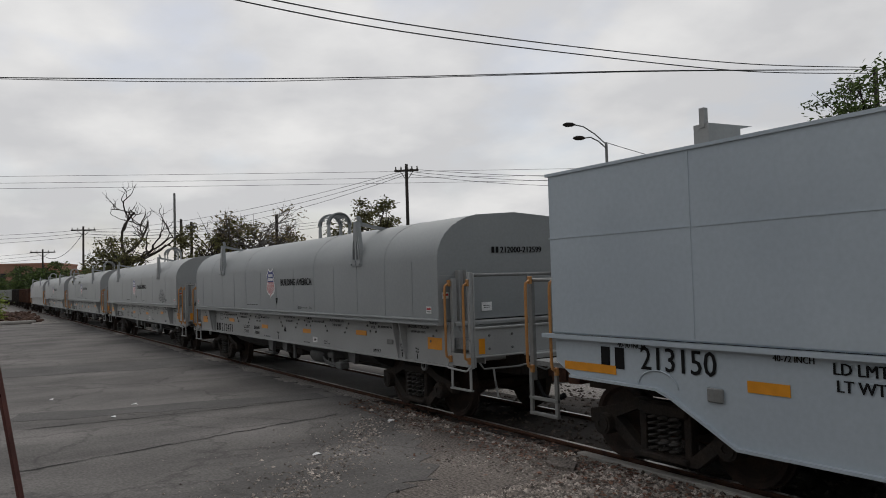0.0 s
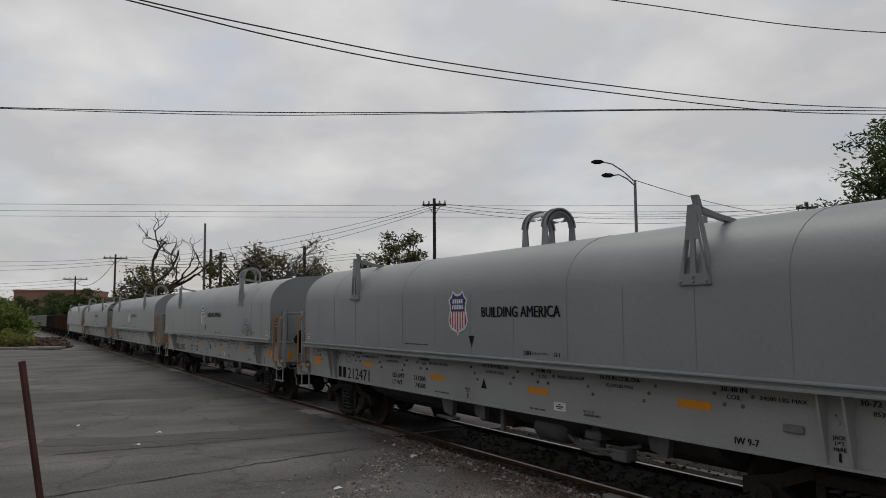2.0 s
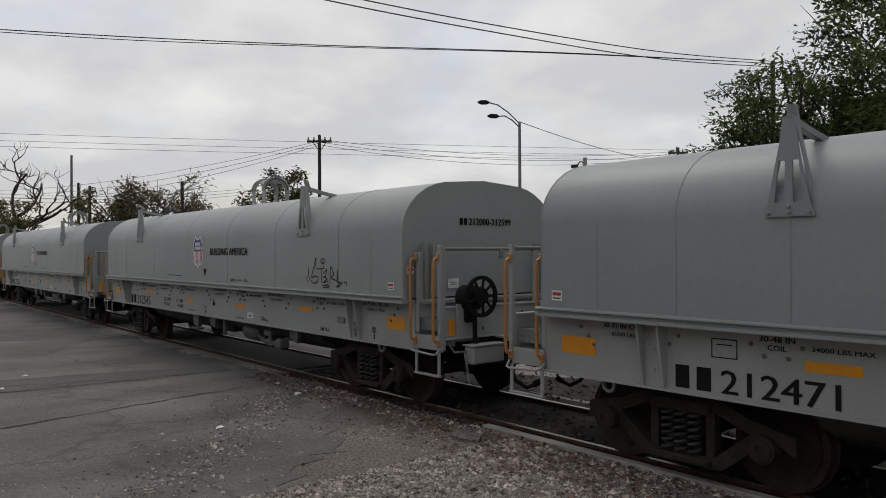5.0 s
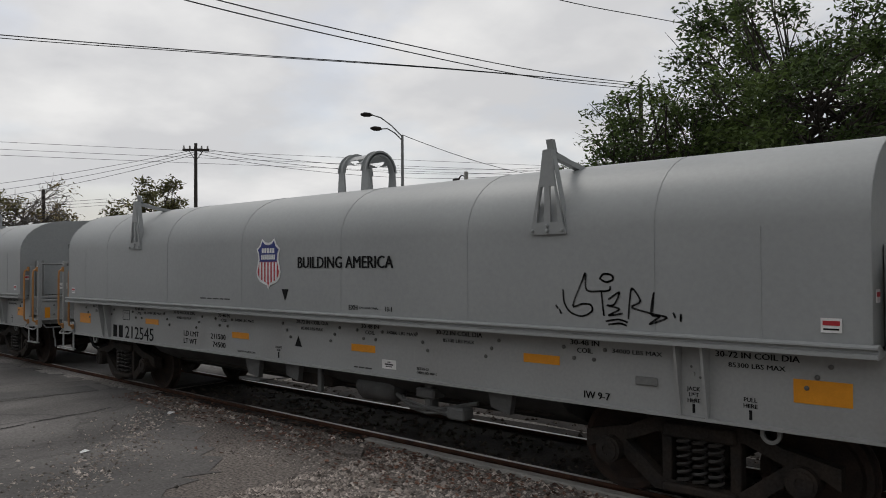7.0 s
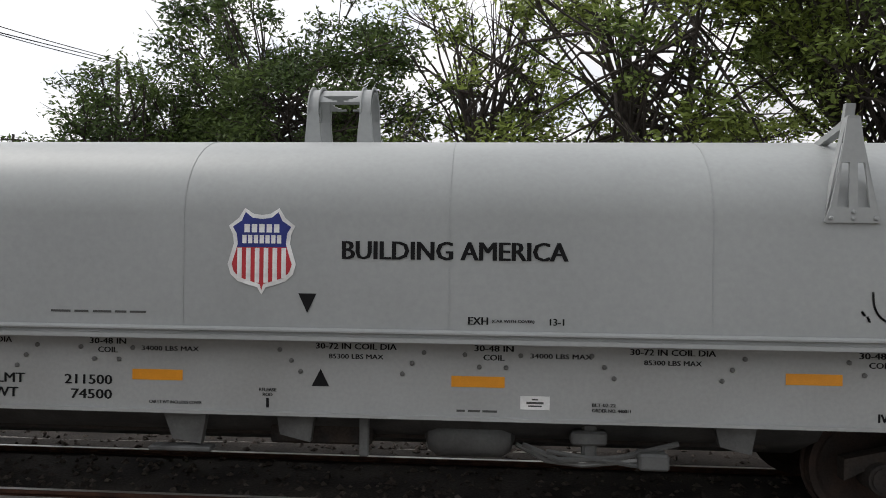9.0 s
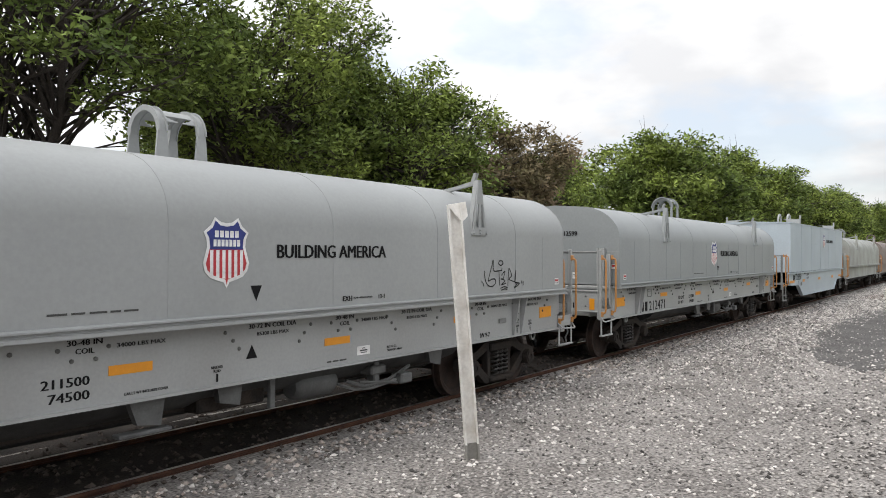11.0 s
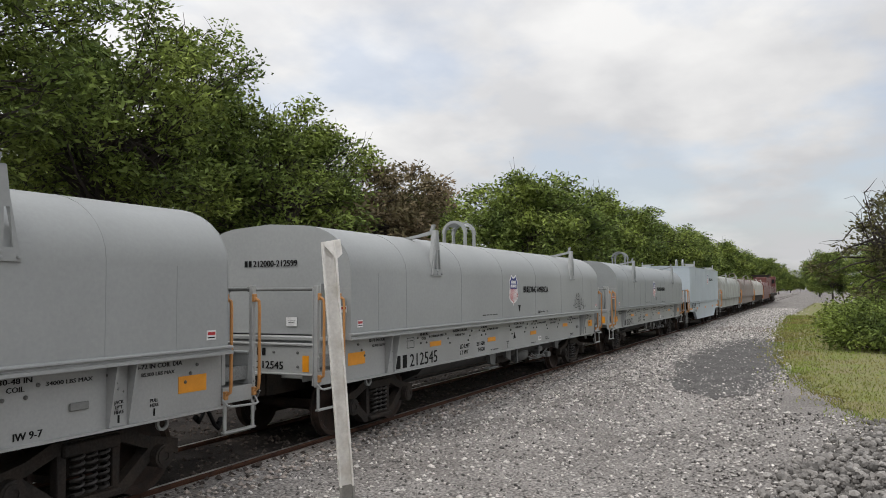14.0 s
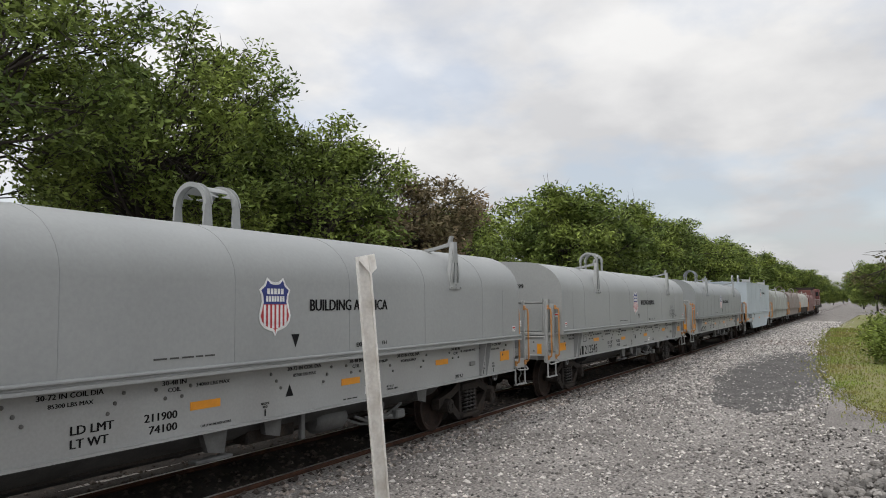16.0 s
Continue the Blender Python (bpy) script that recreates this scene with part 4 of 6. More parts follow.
        part("arrow_mark", shared("tri_u", lambda: Geo().prism([(-0.075, -0.07), (0.075, -0.07), (0, 0.075)], -0.003, 0, "y").mesh("arrow_mark", BLACK, 0)), b, at=pose(0.1, fy + 0.003, 1.22))
        part("lettering", lettering("EXH", 0.06, BLACK), h, at=pose(1.42, hy, 1.735))
        part("lettering", lettering("13-1", 0.055, BLACK), h, at=pose(2.05, hy, 1.735))
        part("lettering", lettering("(CAR WITH COVER)", 0.028, BLACK, 0.34), h, at=pose(1.70, hy, 1.733))
        for dx, ww in ((-0.33, 0.17), (-0.15, 0.12), (0.03, 0.16), (0.19, 0.1), (0.34, 0.14)):
            part("print_line", shared(("word", ww), lambda: Geo().box(-ww / 2, ww / 2, -0.002, 0, -0.009, 0.009).mesh("print_line", INK, 0)), h, at=pose(-1.75 + dx, hy + 0.003, 1.76))
        part("lettering", lettering(number, 0.22, BLACK, 1.06), b, "black car number", pose(-4.50, fy, 1.065))
        for dx in (-0.1, 0.13):
            part("mark_bar", shared("upbar", lambda: Geo().box(-0.075, 0.075, -0.003, 0, -0.11, 0.11).mesh("mark_bar", BLACK, 0)), b, at=pose(-5.34 + dx, fy + 0.003, 1.065))
        part("lettering", lettering("LD LMT", 0.082, BLACK, 0.46), b, at=pose(-2.72, fy, 1.162))
        part("lettering", lettering("LT WT", 0.082, BLACK, 0.4), b, at=pose(-2.75, fy, 1.038))
        part("lettering", lettering(load[0], 0.082, BLACK, 0.42), b, at=pose(-1.92, fy, 1.162))
        part("lettering", lettering(load[1], 0.082, BLACK, 0.36), b, at=pose(-1.89, fy, 1.038))
        for xx in (-6.1, -3.0, 0.35, 2.95, 6.2):
            part("lettering", lettering("30-72 IN COIL DIA", 0.05, BLACK, 0.68), b, at=pose(xx + 0.05, fy, 1.49))
            part("lettering", lettering("85300 LBS MAX", 0.04, BLACK, 0.46), b, at=pose(xx + 0.05, fy, 1.405))
            for dx, dz in ((-0.6, 0.09), (-0.5, 0.0), (-0.42, -0.09), (0.62, 0.09), (0.52, 0.0), (0.44, -0.09)):
                part("bolt", shared("bolt", bolt_mesh), b, at=pose(xx + dx, fy + 0.004, 1.36 + dz))
        for xx in (-4.5, -1.75, 1.0 + 0.55, 4.62):
            part("lettering", lettering("30-48 IN", 0.05, BLACK, 0.32), b, at=pose(xx, fy, 1.495))
            part("lettering", lettering("COIL", 0.048, BLACK, 0.17), b, at=pose(xx, fy, 1.42))
            part("lettering", lettering("34000 LBS MAX", 0.04, BLACK, 0.5), b, at=pose(xx + 0.55, fy, 1.44))
            for dx, dz in ((-0.24, 0.1), (-0.12, 0.0), (0.1, 0.0), (0.22, 0.1)):
                part("bolt", shared("bolt", bolt_mesh), b, at=pose(xx + dx, fy + 0.004, 1.34 + dz))
        part("lettering", lettering("IW 9-7", 0.07, BLACK), b, at=pose(4.75, fy, 1.0))
        part("lettering", lettering("PULL\nHERE", 0.035, BLACK), b, at=pose(6.2, fy, 1.10))
        part("lettering", lettering("JACK\nLIFT\nHERE", 0.035, BLACK), b, at=pose(5.72, fy - 0.022, 1.12))
        for xx in (6.2, 5.72, -0.35):
            part("arrow_mark", shared("tick", lambda: Geo().box(-0.012, 0.012, -0.002, 0, -0.04, 0.04).mesh("arrow_mark", BLACK, 0)), b, at=pose(xx, fy - 0.02 * (xx == 5.72), 1.0))
        part("lettering", lettering("CAR LT WT INCLUDES COVER", 0.026, BLACK, 0.46), b, at=pose(-1.15, fy, 0.985))
        part("lettering", lettering("BLT-02-22", 0.028, BLACK, 0.19), b, at=pose(2.45, fy, 1.05))
        part("lettering", lettering("ORDER NO. 440011", 0.028, BLACK, 0.31), b, at=pose(2.51, fy, 1.005))
        part("lettering", lettering("RELEASE\nROD", 0.028, BLACK), b, at=pose(-0.35, fy, 1.09))
        for dx, ww in ((-0.14, 0.07), (-0.03, 0.1), (0.1, 0.12)):
            part("print_line", shared(("word", ww), lambda: Geo().box(-ww / 2, ww / 2, -0.002, 0, -0.009, 0.009).mesh("print_line", INK, 0)), b, at=pose(1.42 + dx, fy + 0.003, 0.975))
        for dz, ww in ((0.028, 0.05), (0.0, 0.14), (-0.026, 0.11)):
            part("print_line", shared(("word", ww), lambda: Geo().box(-ww / 2, ww / 2, -0.002, 0, -0.006, 0.006).mesh("print_line", INK, 0)), b, at=pose(1.89, fy - 0.004, 1.055 + dz))
        part("stencil_frame", shared("stencil", lambda: Geo().box(-0.13, 0.13, -0.002, 0, 0.08, 0.09).box(-0.13, 0.13, -0.002, 0, -0.09, -0.08).box(-0.13, -0.12, -0.002, 0, -0.08, 0.08).box(0.12, 0.13, -0.002, 0, -0.08, 0.08).box(-0.08, 0.08, -0.002, 0, 0.03, 0.04).mesh("stencil_frame", BLACK, 0)), b, at=pose(-5.0, fy + 0.003, 1.37))
        if tag:
            graffiti(h)
    for s in (-1, 1):
        car_end(car, s, brake == s and detail, number, sill, detail)
    for x_ in (-5.64, 5.64):
        truck(car, x_, spin)
    return car, spin


def box_car(x):
    """The taller, square-covered car with dropped middle sills."""
    car = thing("covered_coil_car", "pale blue-grey coil car with a tall square cover", "rail car", pose(x, CAR_Y, 0), group="coupled freight train")
    spin = []
    L, w = 6.62, 1.56
    cover = part("cover", Geo().box(-L, L, -w, w, 1.56, 3.53, 0.02).mesh("cover", BLUEGREY), car, "tall square sheet-metal cover")
    part("roof_cap", Geo().prism([(-w - 0.02, 3.5), (-w - 0.02, 3.535), (0, 3.60), (w + 0.02, 3.535), (w + 0.02, 3.5)], -L - 0.02, L + 0.02).mesh("roof_cap", BLUEGREY), cover)
    for xx in (-4.45, -2.2, 0.0, 2.2, 4.45):
        part("seam", Geo().box(xx - 0.012, xx + 0.012, -w - 0.006, w + 0.006, 1.6, 3.5).mesh("seam", BLUEGREY, 0), cover)
    part("seam", Geo().box(-L, L, -w - 0.007, w + 0.007, 2.72, 2.735).mesh("seam", BLUEGREY, 0), cover)
    for xx in (-4.3, 4.3):
        for s in (-1, 1):
            part("lifting_lug", Geo().prism([(s * 1.0, 3.5), (s * 1.5, 3.5), (s * 1.5, 3.74), (s * 0.8, 3.76), (s * 1.0, 3.72)], xx - 0.10, xx + 0.08).box(xx - 0.02, xx + 0.04, s * 1.48 - 0.03, s * 1.48 + 0.03, 3.7, 3.9).mesh("lifting_lug", SILL), cover, "grey lifting lug on the roof edge")
    g = Geo()
    for s in (-1, 1):
        g.ring((0, s * 0.2, 3.85), 0.34, 0.27, 0.07)
    g.box(-0.36, 0.36, -0.24, 0.24, 3.55, 3.6)
    part("lifting_bail", g.mesh("lifting_bail", GREY), cover, "ring-shaped lifting bail")
    prof = [(-6.62, 1.54), (-6.62, 1.22), (-6.35, 1.05), (-5.0, 1.03), (-4.8, 0.96), (-4.02, 0.56), (4.02, 0.56), (4.8, 0.96), (5.0, 1.03), (6.35, 1.05), (6.62, 1.22), (6.62, 1.54)]
    g = Geo()
    for s in (-1, 1):
        g.prism(prof, s * 1.42, s * 1.5, "y")
    sill = part("side_sill", g.mesh("side_sill", BLUEGREY), car, "blue-grey fish-belly side sill")
    g = Geo()
    for s in (-1, 1):
        low = [(-6.35, 1.05), (-5.0, 1.03), (-4.8, 0.96), (-4.02, 0.56), (4.02, 0.56), (4.8, 0.96), (5.0, 1.03), (6.35, 1.05)]
        for (xa, za), (xb, zb) in zip(low, low[1:]):
            g.prism([(xa, za - 0.012), (xb, zb - 0.012), (xb, zb + 0.018), (xa, za + 0.018)], s * 1.42, s * 1.55, "y")
        g.box(-6.8, 6.8, s * 1.5, s * 1.58, 1.50, 1.55)
    part("sill_edge", g.mesh("sill_edge", BLUEGREY, 0), sill)
    part("underframe", Geo().box(-7.3, 7.3, -0.33, 0.33, 0.7, 1.4).box(-3.8, 3.8, -1.4, 1.4, 0.58, 0.75).mesh("underframe", DARKSTEEL), car)
    fy = -1.505
    for x0, x1, z0, z1 in ((-6.46, -5.6, 1.13, 1.23), (-3.9, -3.46, 1.12, 1.23), (5.6, 6.46, 1.13, 1.23), (3.46, 3.9, 1.12, 1.23), (-0.3, 0.3, 1.12, 1.23)):
        part("reflector", Geo().box(x0, x1, fy - 0.004, fy, z0, z1).mesh("reflector", ORANGE, 0), sill, "orange reflective strip")
    part("lettering", lettering("213150", 0.25, BLACK, 0.98), sill, "black car number", pose(-4.73, fy - 0.004, 1.35))
    for dx in (-0.1, 0.12):
        part("mark_bar", Geo().box(-5.66 + dx - 0.07, -5.66 + dx + 0.07, fy - 0.003, fy, 1.2, 1.44).mesh("mark_bar", BLACK, 0), sill)
    part("lettering", lettering("40-90 INCH", 0.06, BLACK, 0.4), sill, at=pose(-5.36, fy - 0.004, 1.475))
    part("lettering", lettering("40-72 INCH", 0.06, BLACK, 0.4), sill, at=pose(-3.42, fy - 0.004, 1.465))
    part("lettering", lettering("LD LMT\nLT WT", 0.1, BLACK, 0.46), sill, at=pose(-2.82, fy - 0.004, 1.34))
    part("tag_plate", Geo().box(-4.35, -4.16, fy - 0.03, fy, 0.98, 1.12, 0.01).mesh("tag_plate", GALV), sill, "small framed metal plate")
    part("seam", Geo().tube([(-5.0 + 0.28 * math.cos(a), fy - 0.004, 1.03 + 0.2 * math.sin(a)) for a in np.linspace(0.1, 3.0, 12)], 0.008, 5).mesh("seam", BLUEGREY, 0), sill)
    shield(cover, 0.9, 2.9, -w - 0.009)
    part("lettering", lettering("BUILDING AMERICA", 0.15, BLACK, 1.82), cover, at=pose(2.5, -w - 0.012, 2.9))
    for s in (-1, 1):
        at = pose(-s * 0.45, 0, 0)
        e = Geo()
        for y in (-1, 1):
            e.box(s * 7.25 - 0.04, s * 7.25 + 0.04, y * 1.36 - 0.03, y * 1.36 + 0.03, 0.90, 2.25, 0.006)
        e.tube([(s * 7.25, -1.36, 2.22), (s * 7.25, 1.36, 2.22)], 0.024, 8)
        for y in (-1, 1):
            e.tube([(s * 6.7, y * 1.38, 2.22), (s * 7.25, y * 1.38, 2.22)], 0.024, 8)
        part("end_handrail", e.mesh("end_handrail", GALV), car, "grey pipe railing round the end platform")
        part("end_platform", Geo().box(*sorted((s * 6.65, s * 7.3)), -1.36, 1.36, 1.1, 1.16).mesh("end_platform", GRATE), car, "open steel grating footboard")
        for y in (-1, 1):
            st = Geo()
            for xx in (s * 6.75, s * 7.25):
                st.box(xx - 0.03, xx + 0.03, y * 1.4 - 0.02, y * 1.4 + 0.02, 0.48, 1.1, 0.005)
            st.box(*sorted((s * 6.72, s * 7.28)), y * 1.4 - 0.03, y * 1.4 + 0.03, 0.46, 0.50, 0.005).box(*sorted((s * 6.72, s * 7.28)), y * 1.4 - 0.03, y * 1.4 + 0.03, 0.66, 0.7, 0.005)
            part("step", st.mesh("step", GALV), car)
            for xx in (6.72, 7.2):
                part("grab_iron", STORE["grab"], car, "orange painted grab iron", pose(s * xx, y * 1.42, 1.06, 0, 0, 0 if y < 0 else 180))
        part("coupler", STORE["coupler"], car, "rusty knuckle coupler with air hose", pose(-s * 0.52, 0, 0, 0, 0, 0 if s > 0 else 180))
    for x_ in (-5.3, 5.3):
        truck(car, x_, spin)
    return car, spin


def locomotive(x):
    car = thing("diesel_locomotive", "dull red and dark diesel locomotive at the train's head", "locomotive", pose(x, CAR_Y, 0), group="coupled freight train")
    part("frame", Geo().box(-10.5, 10.5, -1.5, 1.5, 1.15, 1.55, 0.03).box(-3, 3, -1.4, 1.4, 0.45, 1.15, 0.05).mesh("frame", DARKSTEEL), car, "black frame and fuel tank")
    part("long_hood", Geo().box(-10.0, 5.0, -0.9, 0.9, 1.55, 4.1, 0.08).mesh("long_hood", REDPAINT), car, "dull red engine hood")
    part("radiator", Geo().prism([(-1.0, 4.1), (-1.5, 4.5), (1.5, 4.5), (1.0, 4.1)], -9.6, -5.5).box(-4, 3, -0.7, 0.7, 4.1, 4.35, 0.04).mesh("radiator", DARKSTEEL), car, "grimy flared radiator and fans")
    cab = part("cab", Geo().box(5.0, 8.2, -1.5, 1.5, 1.55, 4.4, 0.1).mesh("cab", REDPAINT), car, "red driving cab")
    for y in (-1.51, 1.5):
        part("window", Geo().box(5.6, 6.5, y, y + 0.01, 3.2, 3.9).box(6.8, 7.7, y, y + 0.01, 3.2, 3.9).mesh("window", GLASS, 0), cab)
    part("rear_window", Geo().box(4.99, 5.0, -1.4, -0.95, 3.2, 3.9).mesh("rear_window", GLASS, 0), cab)
    part("nose", Geo().box(8.2, 10.2, -1.1, 1.1, 1.55, 3.1, 0.1).mesh("nose", REDPAINT), car)
    r = Geo()
    for s in (-1, 1):
        r.tube([(-10.3, s * 1.45, 2.6), (5, s * 1.45, 2.6)], 0.03, 6)
        for xx in range(-10, 6, 3):
            r.tube([(xx, s * 1.45, 1.55), (xx, s * 1.45, 2.6)], 0.025, 6)
    r.tube([(-10.4, -1.45, 2.6), (-10.4, 1.45, 2.6)], 0.03, 6)
    part("handrail", r.mesh("handrail", OFFWHITE), car, "pale side handrails")
    spin = []
    for x_ in (-7.0, 7.0):
        for dx in (-0.9, 0.9):
            truck(car, x_ + dx, spin)
    return car


def gondola(x, body):
    car = thing("gondola_car", "dark open-topped gondola car", "rail car", pose(x, CAR_Y, 0), group="coupled freight train")
    g = Geo()
    for s in (-1, 1):
        g.box(-7.4, 7.4, s * 1.5 - 0.05, s * 1.5 + 0.05, 0.95, 2.5)
        for xx in np.linspace(-7.2, 7.2, 11):
            g.box(xx - 0.06, xx + 0.06, s * 1.56 - 0.06, s * 1.56 + 0.06, 0.95, 2.45)
    g.box(-7.4, 7.4, -1.5, 1.5, 0.95, 1.1)
    part("side", g.mesh("side", body), car)
    e = Geo()
    for s in (-1, 1):
        e.box(s * 7.4 - 0.06, s * 7.4 + 0.06, -1.5, 1.5, 0.95, 2.55)
    part("end_wall", e.mesh("end_wall", body), car)
    part("underframe", STORE["underframe"], car)
    spin = []
    for x_ in (-5.6, 5.6):
        truck(car, x_, spin)
    for s in (-1, 1):
        part("coupler", STORE["coupler"], car, at=pose(0, 0, 0, 0, 0, 0 if s > 0 else 180))
    return car


START = -8.547
PITCH = 16.93
TRAIN = []          # (car, place in the train, wheelsets)
b_, s_ = coil_car("212545", 0, tag=True, brake=1)
TRAIN.append((b_, 0.0, s_))
b_, s_ = coil_car("212471", 0, GREYBLUE, brake=-1, joints=((-5.4, -2.25, 2.25, 5.4), (-6.35, -4.3, -3.25, -1.1, 0.0, 1.1, 3.25, 4.3, 6.35)))
TRAIN.append((b_, PITCH, s_))
b_, s_ = coil_car("212306", 0, load=("211900", "74100"), brake=-1)
TRAIN.append((b_, -PITCH, s_))
b_, s_ = box_car(0)
TRAIN.append((b_, 33.4, s_))
for i in (2, 3):
    b_, s_ = coil_car("212409", 0, detail=i == 2)
    TRAIN.append((b_, -PITCH * i, []))
for at_, hm, sm, lab in ((50.3, OLDGREY, OLDGREY, "weathered grey coil car with a rounded cover hood"), (67.2, TAN, TAN, "faded brown coil car with a rounded cover hood"),
                         (84.1, OFFWHITE, DARKSTEEL, "dirty white coil car with a rounded cover hood"), (101.0, REDPAINT, REDPAINT, "dull red coil car with a rounded cover hood")):
    b_, s_ = coil_car("0", 0, hm, sm, detail=False, label=lab)
    TRAIN.append((b_, at_, []))
TRAIN.append((locomotive(0), 121.5, []))
for i, bm_ in enumerate((RUST, DARKSTEEL, OLDGREY, OLDGREY, OLDGREY, OLDGREY)):
    TRAIN.append((gondola(0, bm_), -PITCH * (4 + i) - 0.4, []))


# ---- ground, road and track ----
def rise(x, y):
    """Height of the ground: flat by the track, climbing gently beyond it."""
    return -0.07 + max(0.0, y - 22.0) * 0.045


def sheet(name, pts, z, material, label, category, kind="structure", lift=0.0):
    g = Geo()
    n = len(pts)
    vs = [(x, y, rise(x, y) + z) for x, y in pts] + [(x, y, rise(x, y) + z - 0.05) for x, y in pts]
    g.add(vs, [tuple(range(n))] + [(i, i + n, (i + 1) % n + n, (i + 1) % n) for i in range(n)])
    return thing(name, label, category, data=g.mesh(name, material, 0), kind=kind)


g = Geo()
xs = [-2500, -600, -250, -120, -80, -50, -30, -15, -5, 5, 15, 30, 50, 80, 120, 250, 600, 2500]
ys = [-2500, -500, -150, -60, -30, -12, -4, 2, 5.2, 6.2, 9.3, 10.5, 16, 22, 30, 45, 70, 110, 200, 2500]
for y in ys:
    for x in xs:
        g.v.append((x, y, min(rise(x, y), 8.0) - 0.04 * (y < 2)))
W_ = len(xs)
for j in range(len(ys) - 1):
    for i in range(W_ - 1):
        a = j * W_ + i
        g.f.append((a, a + 1, a + 1 + W_, a + W_))
thing("ground", "grey packed gravel and dirt", "ground", data=g.mesh("ground", GROUND, 60, fix=False), kind="structure")

rng = random.Random(4)


def ragged(pts, amp, step, seed):
    """A rough-edged outline through the given corners."""
    r, out = random.Random(seed), []
    for (xa, ya), (xb, yb) in zip(pts, pts[1:] + pts[:1]):
        d = math.hypot(xb - xa, yb - ya)
        n = max(1, int(d / step))
        for i in range(n):
            t = i / n
            out.append((xa + (xb - xa) * t + r.uniform(-amp, amp), ya + (yb - ya) * t + r.uniform(-amp, amp)))
    return out


sheet("road", ragged([(-62, -40), (-9.5, -40), (-6.4, -3), (-6.2, 1), (-6.9, 3.6), (-8.2, 5.0), (-10.6, 5.9), (-13.5, 6.55), (-60, 6.6)], 0.17, 0.2, 3), 0.013, ASPHALT, "dark worn asphalt level crossing with cracks", "road")
sheet("road_between", ragged([(-60, 7.1), (-13.5, 7.1), (-13.5, 8.38), (-60, 8.38)], 0.03, 2, 5), 0.045, PATCHED, "dark asphalt between the rails of the crossing", "road")
sheet("road_far_side", ragged([(-60, 8.62), (-13, 8.62), (-11.5, 21), (-60, 21)], 0.1, 2, 7), 0.03, ASPHALT, "worn asphalt beyond the track", "road")
sheet("street", [(-140, 21.5), (-11.5, 21.5), (-8, 23), (-14, 46), (-140, 46)], 0.03, ROADFAR, "pale grey asphalt street", "road")
sheet("repair_patch", ragged([(-16.5, 0.8), (-15.0, 6.2), (-14.2, 6.2), (-15.6, 0.6)], 0.12, 0.5, 8), 0.017, PATCHED, "dark ragged asphalt repair", "road patch")
sheet("repair_patch", ragged([(-27, -2), (-25, 6.3), (-22.5, 6.3), (-24.5, -2)], 0.12, 0.7, 9), 0.017, PATCHED, "dark ragged asphalt repair", "road patch")
sheet("damp_patch", ragged([(17, 2.0), (19, 3.3), (26, 4.1), (36, 4.3), (39, 2.4), (35, 1.2), (25, 1.0), (19, 1.1)], 0.2, 0.7, 10), 0.012, DAMP, "damp dark gravel beside the track", "wet ground")
sheet("damp_patch", ragged([(44, 1.6), (46, 5.6), (51, 5.2), (50, 1.4)], 0.3, 0.8, 11), 0.012, EARTH, "muddy brown patch in the gravel", "wet ground")
sheet("dirt_apron", ragged([(-12.5, 6.5), (-11, 4.5), (-9, 0.0), (-9.5, -6), (-1.8, -6), (-1.8, 2), (-0.6, 4.5), (0.8, 6.4)], 0.3, 0.5, 21), 0.006, DIRT, "dark dirty gravel by the crossing", "ground")
# the train's shade on the bed is put into this sheet's colour
sheet("track_bed", ragged([(-13.4, 6.78), (2, 6.8), (5, 7.0), (160, 7.0), (160, 9.1), (-13.4, 9.15)], 0.12, 1.2, 22), 0.004, SHADOWBED, "brown ballast bed darkened for the train's shade", "ground")
# dark sheet in place of tree shade on the ground past the far rail
sheet("far_bed", ragged([(-12.4, 9.3), (-4, 9.2), (160, 9.2), (160, 13.5), (-4, 13.5)], 0.15, 1.2, 23), 0.003, SHADOWBED, "earth beyond the track, darkened for tree shade", "ground")
sheet("earth_strip", ragged([(-13, 5.9), (-8, 5.0), (-3, 5.3), (4, 5.9), (4, 6.7), (-13, 6.7)], 0.15, 0.6, 12), 0.008, DIRT, "dark leaf-strewn dirt beside the rail", "ground")
sheet("grass_verge", ragged([(12.2, -1.9), (14.5, -1.3), (17, -0.6), (21, 0.2), (28, 1.0), (46, 1.7), (72, 1.9), (140, 0), (140, -40), (20, -40), (12, -10)], 0.28, 0.35, 13), 0.014, TURF, "thin dry green grass verge", "grass")

# cracks in the asphalt
g = Geo()
for seed, (a, b) in enumerate((((-14.6, 0.8), (-14.3, 6.4)), ((-11.3, 0.6), (-12.4, 5.6)))):
    r = random.Random(seed + 40)
    p = Vector(a)
    q = Vector(b)
    n = 26
    last = None
    for i in range(n + 1):
        c = p.lerp(q, i / n) + Vector((r.uniform(-0.05, 0.05), r.uniform(-0.07, 0.07)))
        w = r.uniform(0.004, 0.03)
        if last is not None:
            (l, lw) = last
            d = (c - l).normalized()
            nn = Vector((-d.y, d.x))
            g.add([(*(l - nn * lw), -0.0505), (*(c - nn * w), -0.0505), (*(c + nn * w), -0.0505), (*(l + nn * lw), -0.0505)], [(0, 1, 2, 3)])
        last = (c, w)
thing("road_cracks", "dirt-filled ragged cracks in the asphalt", "cracks", data=g.mesh("road_cracks", shared("crackm", lambda: mat("crack_dirt", (0.028, 0.026, 0.024), 0.95)), 0, fix=False), kind="structure")


